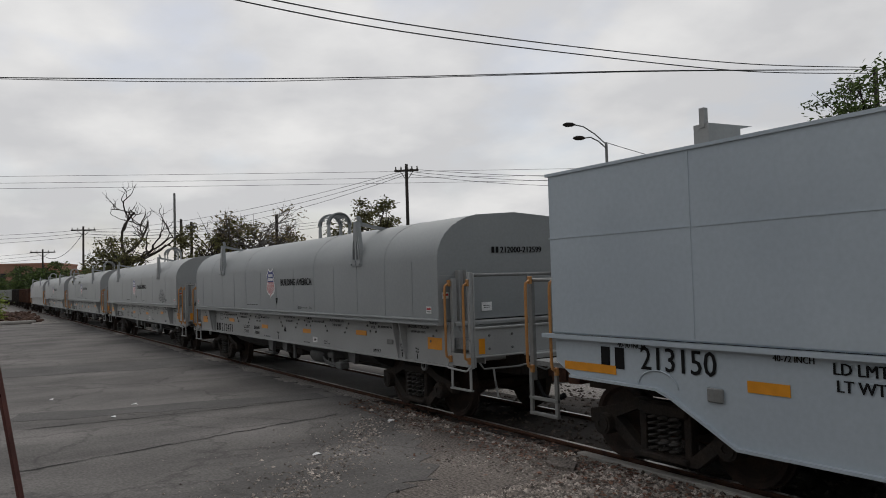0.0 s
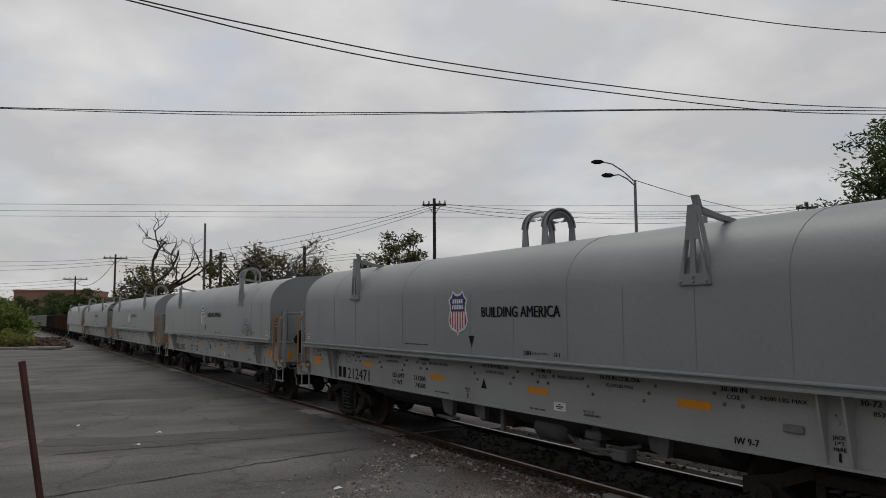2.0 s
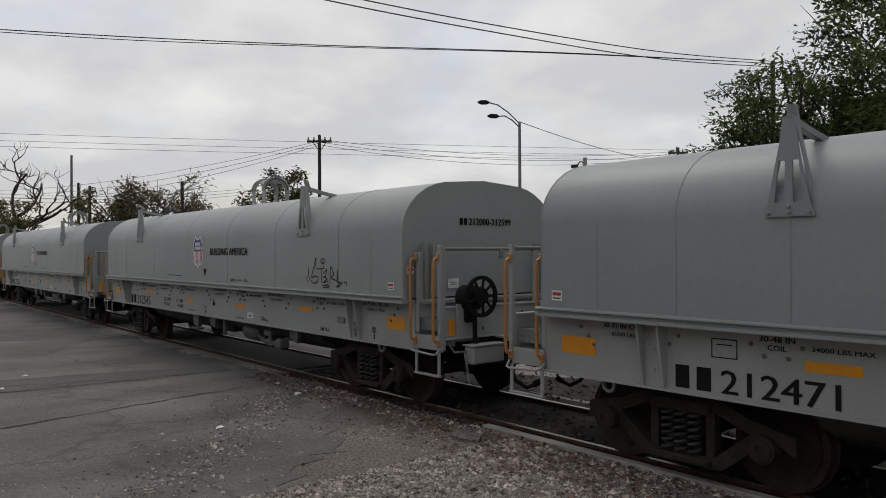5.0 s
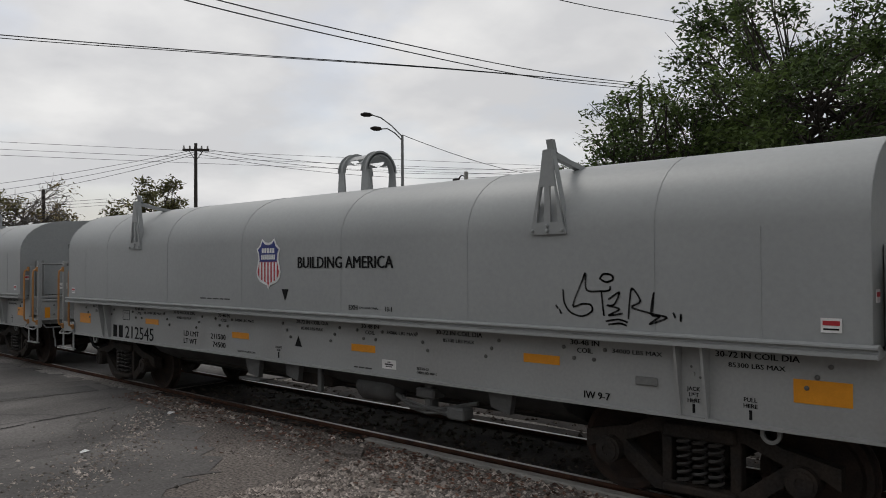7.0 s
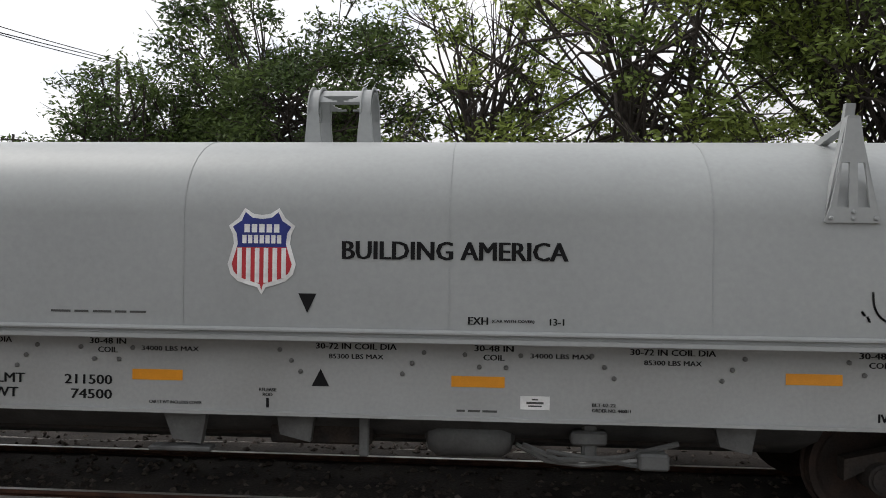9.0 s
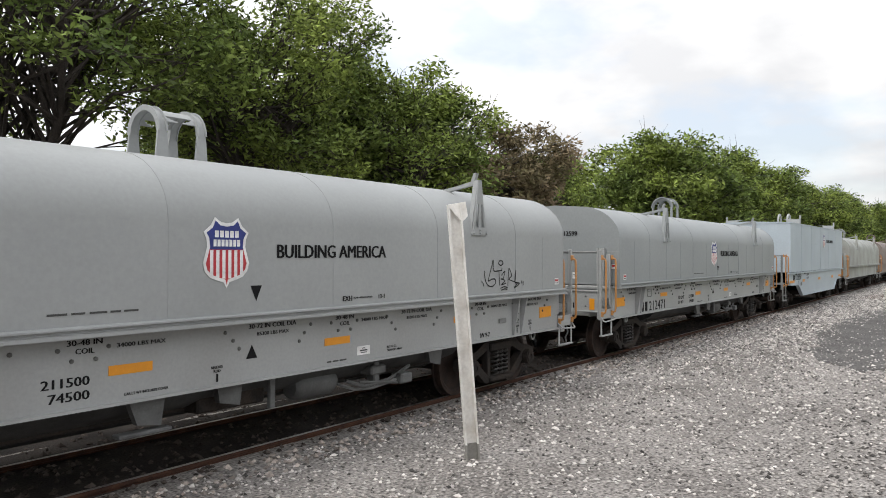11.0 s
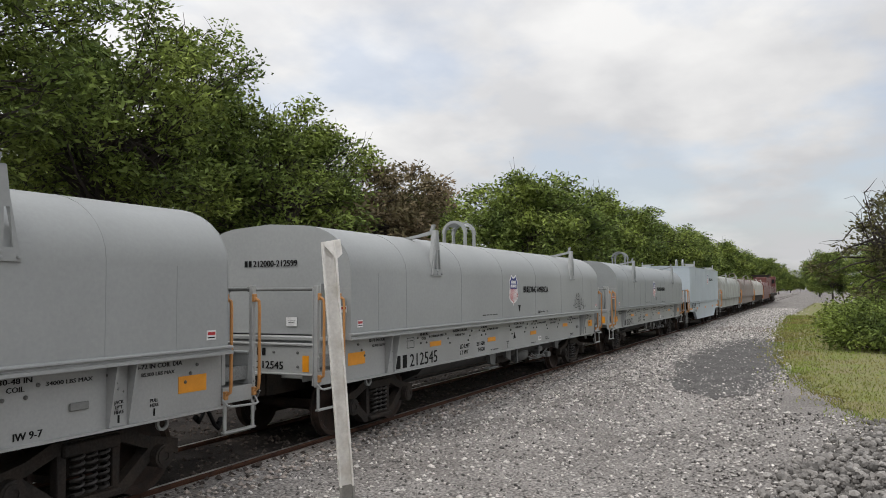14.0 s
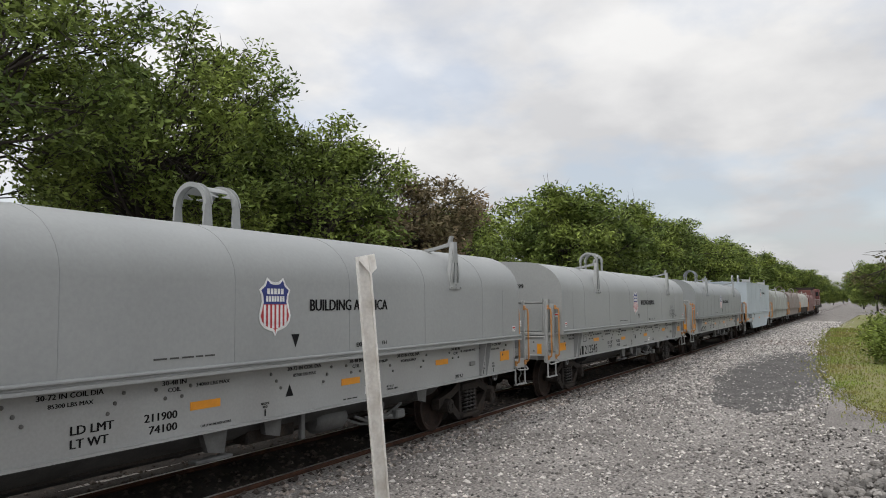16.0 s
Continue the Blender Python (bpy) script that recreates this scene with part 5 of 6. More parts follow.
def rail_line(name, y):
    prof = [(-0.07, -0.17), (0.07, -0.17), (0.07, -0.155), (0.012, -0.13), (0.012, -0.05), (0.037, -0.035), (0.037, -0.004), (0.03, 0.0), (-0.03, 0.0), (-0.037, -0.004), (-0.037, -0.035), (-0.012, -0.05), (-0.012, -0.13), (-0.07, -0.155)]
    r = thing(name, "rust-brown steel running rail", "rail", data=Geo().prism([(y + a, b) for a, b in prof], -700, 700).mesh(name, RUST, 40), kind="structure")
    part("railhead", Geo().box(-700, 700, y - 0.028, y + 0.026, 0.0005, 0.002).mesh("railhead", RAILTOP, 0), r, "polished running surface")


rail_line("rail_near", CAR_Y - 0.7525)
rail_line("rail_far", CAR_Y + 0.7525)
# the old guard strip along the near rail, with two pale marker plates
strip = thing("kerb_strip", "grey concrete strip along the rail", "kerb", data=Geo().box(-7.5, -3.2, 6.72, 6.86, -0.16, -0.02, 0.012).mesh("kerb_strip", CONCRETE), kind="structure")
for xx in (-5.35, -4.95):
    part("marker_plate", Geo().box(xx, xx + 0.26, 6.715, 6.72, -0.10, -0.03).mesh("marker_plate", OFFWHITE, 0), strip, "small pale marker plate")
ties = thing("track_ties", "old dark timber sleepers under the rails", "sleepers", kind="structure")
tie_m = Geo().box(-0.115, 0.115, 6.5, 9.0, -0.3, -0.09, 0.012).mesh("sleeper", TIE)
for i in range(150):
    part("sleeper", tie_m, ties, at=pose(-13.2 + i * 0.56 + rng.uniform(-0.03, 0.03), rng.uniform(-0.05, 0.05), 0, 0, 0, 0))

# loose stones: ballast in the track, gravel over the yard, larger pale rubble in the heap
shadow, lit_ = Geo(), Geo()
# stones under and beyond the train carry its shade in their colour
for i in range(11000):
    x = rng.uniform(-13, 38)
    y = rng.choice((rng.uniform(6.1, 7.0), rng.uniform(7.05, 8.45), rng.uniform(8.55, 10.8)))
    if abs(y - 6.9975) < 0.09 or abs(y - 8.5025) < 0.09:
        continue
    (shadow if 6.75 < y < 9.0 or (x > -12.5 and y > 7) else lit_).pebble((x, y, -0.075 + rng.uniform(0, 0.025)), rng.uniform(0.025, 0.06), rng)
thing("ballast", "crushed stone ballast darkened for the train's shade", "ballast", data=shadow.mesh("ballast", SHADOWSTONE, 0, fix=False), kind="stuff")
thing("ballast", "grey crushed stone ballast beside the track", "ballast", data=lit_.mesh("ballast", DIRTSTONE, 0, fix=False), kind="stuff")
dark, pale = Geo(), Geo()


def verge_edge(x):
    """Where the gravel yields to the grass."""
    return float(np.interp(x, (12, 14.5, 17, 21, 28, 46, 72), (-1.9, -1.3, -0.6, 0.2, 1.0, 1.7, 1.9)))


for i in range(92000):
    u = rng.random()
    x = -6.8 + 105 * u ** 2.0
    y = rng.uniform(-1.6, 6.6) if 3 < x < 16 else rng.uniform(0.7, 6.6)
    if x > 13 and y < verge_edge(x) and rng.random() < 0.96:
        continue
    if x < -4 and y < 2.6:
        continue
    if ((x - 28) / 11) ** 2 + ((y - 2.5) / 1.6) ** 2 < rng.uniform(0.3, 1.35) and rng.random() < 0.93:
        continue
    r = rng.uniform(0.012, 0.036) * (1.6 if rng.random() < 0.05 else 1) * (1 + max(0, x - 6) * 0.018)
    d = x + rng.gauss(0, 1.2) < -0.5
    (dark if d else pale).pebble((x, y, -0.068 + r * 0.15), r, rng)
for i in range(15000):
    x, y = rng.uniform(-8.5, 4), 6.7 - 3.4 * rng.random() ** 1.4
    if not (x < -6 and y < 5.2):
        dark.pebble((x, y, -0.064), 0.008 + 0.026 * rng.random() ** 2, rng)
for i in range(4200):
    t = rng.random()
    sp = rng.choice((0.18, 0.35, 0.8))
    x, y = -6.5 - 5.2 * t ** 1.5 + rng.gauss(0, sp), 0.6 + 5.4 * t + rng.gauss(0, sp)
    if y < 6.6:
        dark.pebble((x, y, -0.054), 0.006 + 0.03 * rng.random() ** 3, rng)
thing("loose_gravel", "dirty brown gravel scattered by the crossing", "gravel", data=dark.mesh("loose_gravel", DIRTSTONE, 0, fix=False), kind="stuff")
thing("loose_gravel", "grey crushed gravel scattered over the yard", "gravel", data=pale.mesh("loose_gravel", STONE, 0, fix=False), kind="stuff")
g = Geo()
for i in range(6500):
    x, y = rng.uniform(5.6, 15.5), rng.uniform(-3.0, 1.1)
    edge = 0.45 - max(0, x - 10.5) * 0.3
    if y > edge + rng.uniform(-0.25, 0.2):
        continue
    r = rng.uniform(0.025, 0.075)
    g.stone((x, y, -0.05 + rng.uniform(0, 0.12) * min(1, max(0.2, edge - y))), r, rng, 0.8)
thing("rubble_heap", "pale broken concrete and stone rubble heap", "rubble", data=g.mesh("rubble_heap", PALE, 0, fix=False), kind="stuff")
g = Geo()
for i in range(3200):
    x, y = rng.uniform(-13.5, 3.5), 6.35 + rng.gauss(0, 0.45)
    if y > 6.9 or (x < -9 and y < 6):
        continue
    s, a = rng.uniform(0.02, 0.05), rng.uniform(0, 6.28)
    dx, dy = math.cos(a) * s, math.sin(a) * s
    z = -0.045
    g.add([(x - dx, y - dy, z), (x + dy * 0.5, y - dx * 0.5, z + rng.uniform(0.0, 0.02)), (x + dx, y + dy, z + rng.uniform(0, 0.02)), (x - dy * 0.5, y + dx * 0.5, z)], [(0, 1, 2, 3)])
thing("fallen_leaves", "fallen dry brown leaves by the rail", "leaves", data=g.mesh("fallen_leaves", DRYLEAF, 0, fix=False), kind="stuff")
g = Geo()
for i in range(24000):
    x = 12 + 60 * rng.random() ** 1.6
    edge = verge_edge(x)
    y = edge + 0.35 - abs(rng.gauss(0, 2.2)) if rng.random() < 0.8 else edge + rng.gauss(0, 0.4)
    h, a = rng.uniform(0.015, 0.075) * (2.0 if rng.random() < 0.06 else 1) * (1 + (x - 12) * 0.01), rng.uniform(0, 6.28)
    w = 0.012 + (x - 12) * 0.0008
    dx, dy = math.cos(a) * w, math.sin(a) * w
    lx, ly = rng.uniform(-0.05, 0.05), rng.uniform(-0.05, 0.05)
    g.add([(x - dx, y - dy, -0.07), (x + dx, y + dy, -0.07), (x + lx, y + ly, -0.07 + h)], [(0, 1, 2)])
thing("verge_grass", "dry yellow-green grass blades", "grass", data=g.mesh("verge_grass", GRASSG, 0, fix=False), kind="stuff")
# broken slabs and timber lying by the rail
for x, y, a, w, d in ((0.3, 6.1, 12, 0.42, 0.2), (1.0, 6.25, -25, 0.3, 0.22), (-0.6, 6.35, 40, 0.26, 0.15), (-3.9, 6.3, 15, 0.34, 0.14), (2.4, 6.3, 70, 0.3, 0.16), (-7.2, 6.2, -10, 0.3, 0.18)):
    r = random.Random(int(x * 10) + 77)
    prof = [(math.cos(k * 1.05 + r.uniform(-0.2, 0.2)) * w * r.uniform(0.75, 1.05), math.sin(k * 1.05) * d * r.uniform(0.75, 1.1)) for k in range(6)]
    thing("broken_slab", "flat dirty broken slab lying by the rail", "rubble", pose(x, y, -0.075, 3, 2, a), Geo().prism(prof, 0.0, 0.06, "z").mesh("broken_slab", DIRT, 0), group="broken slabs by the rail")
# kerb and litter at the far edge of the crossing
thing("kerb", "broken pale concrete kerb", "kerb", data=Geo().box(-63.4, -63.0, -8, 4.6, -0.07, 0.12, 0.03).mesh("kerb", CONCRETE), kind="structure")
thing("fallen_log", "pale fallen log by the crossing", "log", data=Geo().tube([(-61.5, 2.1, 0.04), (-61.2, 3.2, 0.05), (-61.4, 4.2, 0.04)], [0.16, 0.14, 0.11], 10).mesh("fallen_log", CONCRETE))
g = Geo()
for i in range(500):
    g.stone((rng.uniform(-90, -63.5), rng.uniform(-1, 5.6), rng.uniform(-0.1, 0.2)), rng.uniform(0.1, 0.3), rng)
thing("rubble_bank", "brown stony bank beside the track", "rubble", data=g.mesh("rubble_bank", EARTH, 0, fix=False), kind="stuff")
for (x, y, a) in ((-14.9, 2.3, 20), (-9.7, 4.05, 70), (-11.2, 6.0, 110), (-16.2, 2.9, 40), (-18.2, 1.6, 0)):
    thing("litter_scrap", "crumpled white paper scrap on the asphalt", "litter", pose(x, y, -0.054, 0, 0, a), Geo().add([(-0.06, -0.03, 0), (0.05, -0.04, 0.02), (0.07, 0.03, 0.0), (0.0, 0.045, 0.03), (-0.06, 0.03, 0.005)], [(0, 1, 3), (1, 2, 3), (0, 3, 4)]).mesh("litter_scrap", WHITE, 0, fix=False), group="paper scraps on the road")


# ---- trees ----
def tree_geo(seed, height, rad, clumps, leaves, leaf, crown_low=0.35, bare=0.0, size=0.085, spread=0.62, lean=0.0, trunk_r=0.17):
    r = random.Random(seed)
    wood, crown = Geo(), Geo()
    fork = height * (0.2 + 0.06 * r.random())
    top = Vector((lean, 0, fork))
    stems = []
    ns = r.choice((2, 3, 3))
    wood.tube([(0, 0, -0.3), (lean * 0.3, 0, fork * 0.5), top], [trunk_r * 1.35, trunk_r * 1.05, trunk_r], 9)
    for i in range(ns):
        a = 6.28 * i / ns + r.uniform(-0.5, 0.5)
        e = Vector((lean * 2 + math.cos(a) * rad * 0.42, math.sin(a) * rad * 0.42, height * r.uniform(0.58, 0.7)))
        m = top.lerp(e, 0.5) + Vector((r.uniform(-0.3, 0.3), r.uniform(-0.3, 0.3), 0.1))
        wood.tube([top, m, e], [trunk_r * 0.75, trunk_r * 0.55, trunk_r * 0.25], 7)
        stems.append((top, m, e))
    zc, zr = height * (1 + crown_low) / 2, height * (1 - crown_low) / 2
    for i in range(clumps):
        u, a = r.uniform(-0.9, 1), r.uniform(0, 6.28)
        k = (0.45 + 0.55 * r.random() ** 0.5) * (0.8 + 0.34 * math.sin(a * 2 + seed) * math.cos(u * 3 + seed * 1.7) + r.uniform(-0.07, 0.1))
        q = math.sqrt(1 - u * u * 0.85)
        c = Vector((lean * 2 + math.cos(a) * q * rad * k, math.sin(a) * q * rad * k, zc + u * zr * min(1.0, k * 1.08)))
        s = stems[int(r.random() * ns)]
        j = s[1].lerp(s[2], r.random()) if r.random() < 0.7 else s[0].lerp(s[1], r.uniform(0.4, 1))
        mid = j.lerp(c, 0.55) + Vector((r.uniform(-0.35, 0.35), r.uniform(-0.35, 0.35), r.uniform(-0.1, 0.4)))
        wood.tube([j, mid, c], [0.05, 0.032, 0.012], 5)
        for _ in range(3 if bare < 0.5 else 7):
            d = Vector((r.gauss(0, 1), r.gauss(0, 1), r.gauss(0.35, 0.8))).normalized() * r.uniform(0.5, 1.1) * spread * 1.4
            wood.tube([c.lerp(mid, r.random() * 0.7), c + d * 0.5 + Vector((0, 0, r.uniform(-0.1, 0.1))), c + d], [0.02, 0.012, 0.005], 4, cap=False)
        if r.random() < bare:
            continue
        nl = int(leaves * r.uniform(0.55, 1.3))
        sx, sy, sz = spread * r.uniform(0.7, 1.25), spread * r.uniform(0.7, 1.25), spread * r.uniform(0.42, 0.75)
        for _ in range(nl):
            q3 = Vector((r.gauss(0, 0.62), r.gauss(0, 0.62), r.gauss(0, 0.62)))
            if q3.length > 1.25:
                q3 *= 1.25 / q3.length * r.random()
            p = c + Vector((q3.x * sx, q3.y * sy, q3.z * sz))
            d = Vector((r.gauss(0, 1), r.gauss(0, 1), r.gauss(-0.15, 0.6))).normalized()
            w = d.cross(Vector((r.gauss(0, 1), r.gauss(0, 1), r.gauss(0, 1)))).normalized()
            L = size * r.uniform(0.7, 1.5)
            d, w = d * L, w * L * 0.36
            crown.add([p - d, p + w, p + d, p - w], [(0, 1, 2, 3)])
    return wood, crown


def tree(label, at, seed, height, rad, clumps, leaves, leaf, bark=None, **kw):
    wood, crown = tree_geo(seed, height, rad, clumps, leaves, leaf, **kw)
    t = thing("tree", label, "tree", at, group="trees by the line")
    part("trunk", wood.mesh("trunk", bark or BARK, 60, fix=False), t, "dark forked trunk and limbs")
    if crown.f:
        part("crown", crown.mesh("crown", leaf, 0, fix=False), t)
    return t


def plant(x, y, turn=0):
    return pose(x, y, rise(x, y), 0, 0, turn)


big = "broad green shade tree behind the train"
tree("large dark green shade tree behind the train", plant(-6.4, 22.8, 40), 11, 10.6, 5.1, 170, 290, LEAFDARK, size=0.08, crown_low=0.15, spread=0.75)
tree("small dark green tree beside the street", plant(-10.6, 20.8, 10), 19, 8.2, 2.7, 100, 210, LEAFDARK, size=0.07, crown_low=0.15, spread=0.6)
tree("sparse tall tree with feathery green leaves", plant(-0.2, 21.5, 10), 12, 11.5, 3.6, 90, 130, LEAF, bare=0.35, size=0.085, crown_low=0.2)
tree("sparse tall tree with feathery green leaves", plant(3.6, 18.5, 80), 13, 11.5, 4.0, 110, 180, LEAF, bare=0.25, size=0.085, crown_low=0.2)
t1 = tree(big, plant(8.8, 18.2, 0), 14, 12.9, 5.5, 195, 215, LEAF, size=0.086, crown_low=0.34, spread=0.72)
t2 = tree(big, plant(14.9, 17.6, 60), 15, 10.6, 4.5, 175, 260, LEAF, size=0.086, crown_low=0.34, spread=0.74)
tree(big, plant(23.0, 18.6, 30), 24, 8.2, 3.4, 110, 240, LEAF, size=0.092, crown_low=0.1, spread=0.75)
tree(big, plant(20.8, 17.2, 130), 16, 9.2, 4.3, 165, 260, LEAF, size=0.09, crown_low=0.34, spread=0.75)
tree("tree with brown wilted foliage", plant(25.8, 16.9, 30), 17, 8.0, 4.7, 160, 270, LEAFBROWN, size=0.105, crown_low=0.1, spread=0.75)
t3 = tree(big, plant(46.5, 17.0, 0), 18, 10.1, 5.2, 200, 210, LEAF, size=0.15, crown_low=0.1, spread=1.0)
for x, y, turn, k in ((57.5, 16.8, 80, 1.03), (70, 16.6, 200, 1.04), (36.3, 19.0, 150, 0.78), (83, 15.6, 20, 0.95), (94, 15.0, 260, 0.98), (108, 14.8, 140, 0.95), (124, 14.2, 70, 1.0), (145, 14.5, 10, 1.0), (175, 15, 100, 1.05), (215, 13.6, 190, 1.1), (260, 12.9, 240, 1.1), (-28, 75, 20, 0.8), (-14, 60, 90, 0.9), (-48, 82, 10, 0.8)):
    copy_thing(t3, plant(x, y, turn) @ Matrix.Diagonal((k, k, k, 1)))
for x, y, turn, k in ((20, 25, 10, 0.82), (28.5, 24, 220, 0.72)):
    copy_thing(t2, plant(x, y, turn) @ Matrix.Diagonal((k, k, k, 1)))
tree("thin dark tree with open crown on the verge", plant(38.0, -3.3, 0), 21, 7.2, 3.0, 70, 60, LEAFOLIVE, bare=0.35, size=0.1, crown_low=0.2)
tree("dark olive tree on the verge", plant(37, -7.6, 0), 22, 8.0, 3.4, 90, 100, LEAFDARK, size=0.12, crown_low=0.15, spread=0.75)
for x, y, k in ((75, -7.5, 0.7), (110, -7.5, 0.85), (170, -3.0, 1.0), (240, -1.0, 1.1), (330, -2, 1.1), (420, 0, 1.2), (350, 14, 1.1), (480, 13, 1.1), (730, 4, 1.3), (735, 12, 1.2), (740, -8, 1.3), (725, 22, 1.3)):
    copy_thing(t3, plant(x, y, x * 3) @ Matrix.Diagonal((k, k, k, 1)))
# left of the train, beyond the street
def twisted_tree(label, at, seed, height):
    r = random.Random(seed)
    g = Geo()

    def limb(p, d, length, rad, depth):
        pts, rs = [p.copy()], [rad]
        n = 6
        for k in range(n):
            d = (d + Vector((r.gauss(0, 0.28), r.gauss(0, 0.28), r.gauss(0.1, 0.2)))).normalized()
            pts.append(pts[-1] + d * length / n)
            rs.append(rad * (1 - 0.4 * (k + 1) / n))
        g.tube(pts, rs, 7 if depth < 2 else 5, cap=depth > 2)
        if depth < 4:
            for _ in range((4, 3, 3, 2)[depth]):
                k = r.randint(3, n) if depth else r.randint(4, n)
                side = Vector((r.gauss(0, 1), r.gauss(0, 1), r.gauss(0.3, 0.5))).normalized()
                limb(pts[k], (d * 0.5 + side * 0.9).normalized(), length * r.uniform(0.5, 0.72), rs[k] * 0.76, depth + 1)
    limb(Vector((0, 0, -0.2)), Vector((0.05, 0, 1)), height * 0.56, 0.24, 0)
    t = thing("tree", label, "tree", at, group="trees by the line")
    part("trunk", g.mesh("trunk", BARK, 60, fix=False), t, "dark twisting bare trunk and limbs")


twisted_tree("leafless dark tree with twisted limbs", plant(-53.6, 10.5, 0), 5, 11.6)
tree("small green-brown tree beside the street", plant(-53.5, 9.0, 0), 32, 6.0, 2.4, 60, 70, LEAFOLIVE, bare=0.1, size=0.12, crown_low=0.2)
tree("half-bare small brown tree by the street", plant(-42.5, 14.4, 0), 33, 6.8, 3.8, 90, 55, LEAFBROWN, GREYBARK, bare=0.5, size=0.1, crown_low=0.2, spread=0.7)
tree("small olive tree with thin crown", plant(-43.6, 12.4, 0), 34, 6.2, 2.2, 70, 90, LEAFOLIVE, bare=0.1, size=0.11, crown_low=0.2)
tree("small olive tree with thin crown", plant(-40.4, 20.6, 0), 35, 7.3, 2.6, 80, 100, LEAFOLIVE, bare=0.1, size=0.11, crown_low=0.2)
tl = tree("dark olive tree far down the line", plant(-118, 9.6, 0), 36, 6.4, 3.4, 60, 60, LEAFDARK, size=0.22, crown_low=0.1, spread=0.9)
for x, y, k in ((-100, 10.4, 0.75), (-86, 10.6, 0.7), (-140, 9.5, 1.0), (-165, 10.0, 1.0), (-190, 6.0, 1.1), (-76, 12.0, 0.85), (-240, 3, 1.2)):
    copy_thing(tl, plant(x, y, x) @ Matrix.Diagonal((k, k, k, 1)))


def bush(label, at, seed, height, rad, clumps, leaves, leaf, size, spread=0.5):
    r = random.Random(seed)
    wood, crown = Geo(), Geo()
    for i in range(clumps):
        a, q, u = r.uniform(0, 6.28), r.random() ** 0.5, r.random()
        c = Vector((math.cos(a) * rad * q, math.sin(a) * rad * q, height * (0.12 + 0.8 * u * (1 - 0.6 * q * q))))
        wood.tube([(c.x * 0.2, c.y * 0.2, -0.1), (c.x * 0.6, c.y * 0.6, c.z * 0.6), c], [0.02, 0.014, 0.006], 4)
        for _ in range(int(leaves * r.uniform(0.6, 1.3))):
            p = c + Vector((r.gauss(0, spread * 0.6), r.gauss(0, spread * 0.6), r.gauss(0, spread * 0.45)))
            if p.z < 0.02:
                continue
            d = Vector((r.gauss(0, 1), r.gauss(0, 1), r.gauss(0, 0.6))).normalized()
            w = d.cross(Vector((r.gauss(0, 1), r.gauss(0, 1), r.gauss(0, 1)))).normalized()
            L = size * r.uniform(0.7, 1.4)
            d, w = d * L, w * L * 0.4
            crown.add([p - d, p + w, p + d, p - w], [(0, 1, 2, 3)])
    t = thing("bush", label, "bush", at, group="bushes on the verge")
    part("stems", wood.mesh("stems", BARK, 60, fix=False), t)
    part("foliage", crown.mesh("foliage", leaf, 0, fix=False), t)
    return t


bush("rounded bright green bush on the verge", plant(33.0, -2.3), 51, 2.1, 2.0, 90, 130, LEAF, 0.08, 0.42)
bush("rounded bright green bush on the verge", plant(40.0, -2.6), 52, 2.5, 2.4, 90, 130, LEAF, 0.09, 0.48)
bush("low green weeds beside the rubble", plant(17.5, -2.6), 53, 0.6, 0.8, 26, 60, LEAF, 0.04, 0.2)
bush("low green weeds beside the rubble", plant(21.5, -2.4), 54, 0.7, 0.8, 26, 60, LEAF, 0.045, 0.25)
bush("large green bush by the crossing", plant(-70, 0.4), 55, 4.0, 2.2, 90, 120, LEAF, 0.13, 0.6)
bush("yellow-green weeds by the kerb", plant(-66.5, 0.9), 56, 1.4, 1.6, 50, 90, GRASSG, 0.1, 0.4)
for x, y in ((-22, 49), (-30, 50), (-17, 48)):
    bush("clipped green hedge by the street", plant(x, y), int(x) + 90, 1.8, 3.2, 70, 90, LEAFDARK, 0.13, 0.6)


# ---- posts, poles, lamps and cables ----
p = thing("leaning_post", "chipped white steel post leaning in the gravel", "post", pose(0, 0, 0))
base, topv = Vector((7.28, 4.78, -0.1)), Vector((6.92, 4.80, 2.82))
ax = (topv - base).normalized()


def angle_iron(a, b, w, t):
    d = (b - a).normalized()
    s = Vector((0.72, -0.69, 0))
    s = (s - d * s.dot(d)).normalized()
    q = s.cross(d)
    g = Geo()
    prof = [(-w / 2, 0), (w / 2, 0), (w / 2, t * 4), (w / 2 - t, t * 4), (w / 2 - t, t), (-w / 2 + t, t), (-w / 2 + t, t * 4), (-w / 2, t * 4)]
    vs = [a + s * u + q * v for u, v in prof] + [b + s * u + q * v for u, v in prof]
    n = len(prof)
    g.add(vs, [(i, (i + 1) % n, (i + 1) % n + n, i + n) for i in range(n)] + [tuple(range(n)), tuple(range(n, 2 * n))])
    return g, s, q


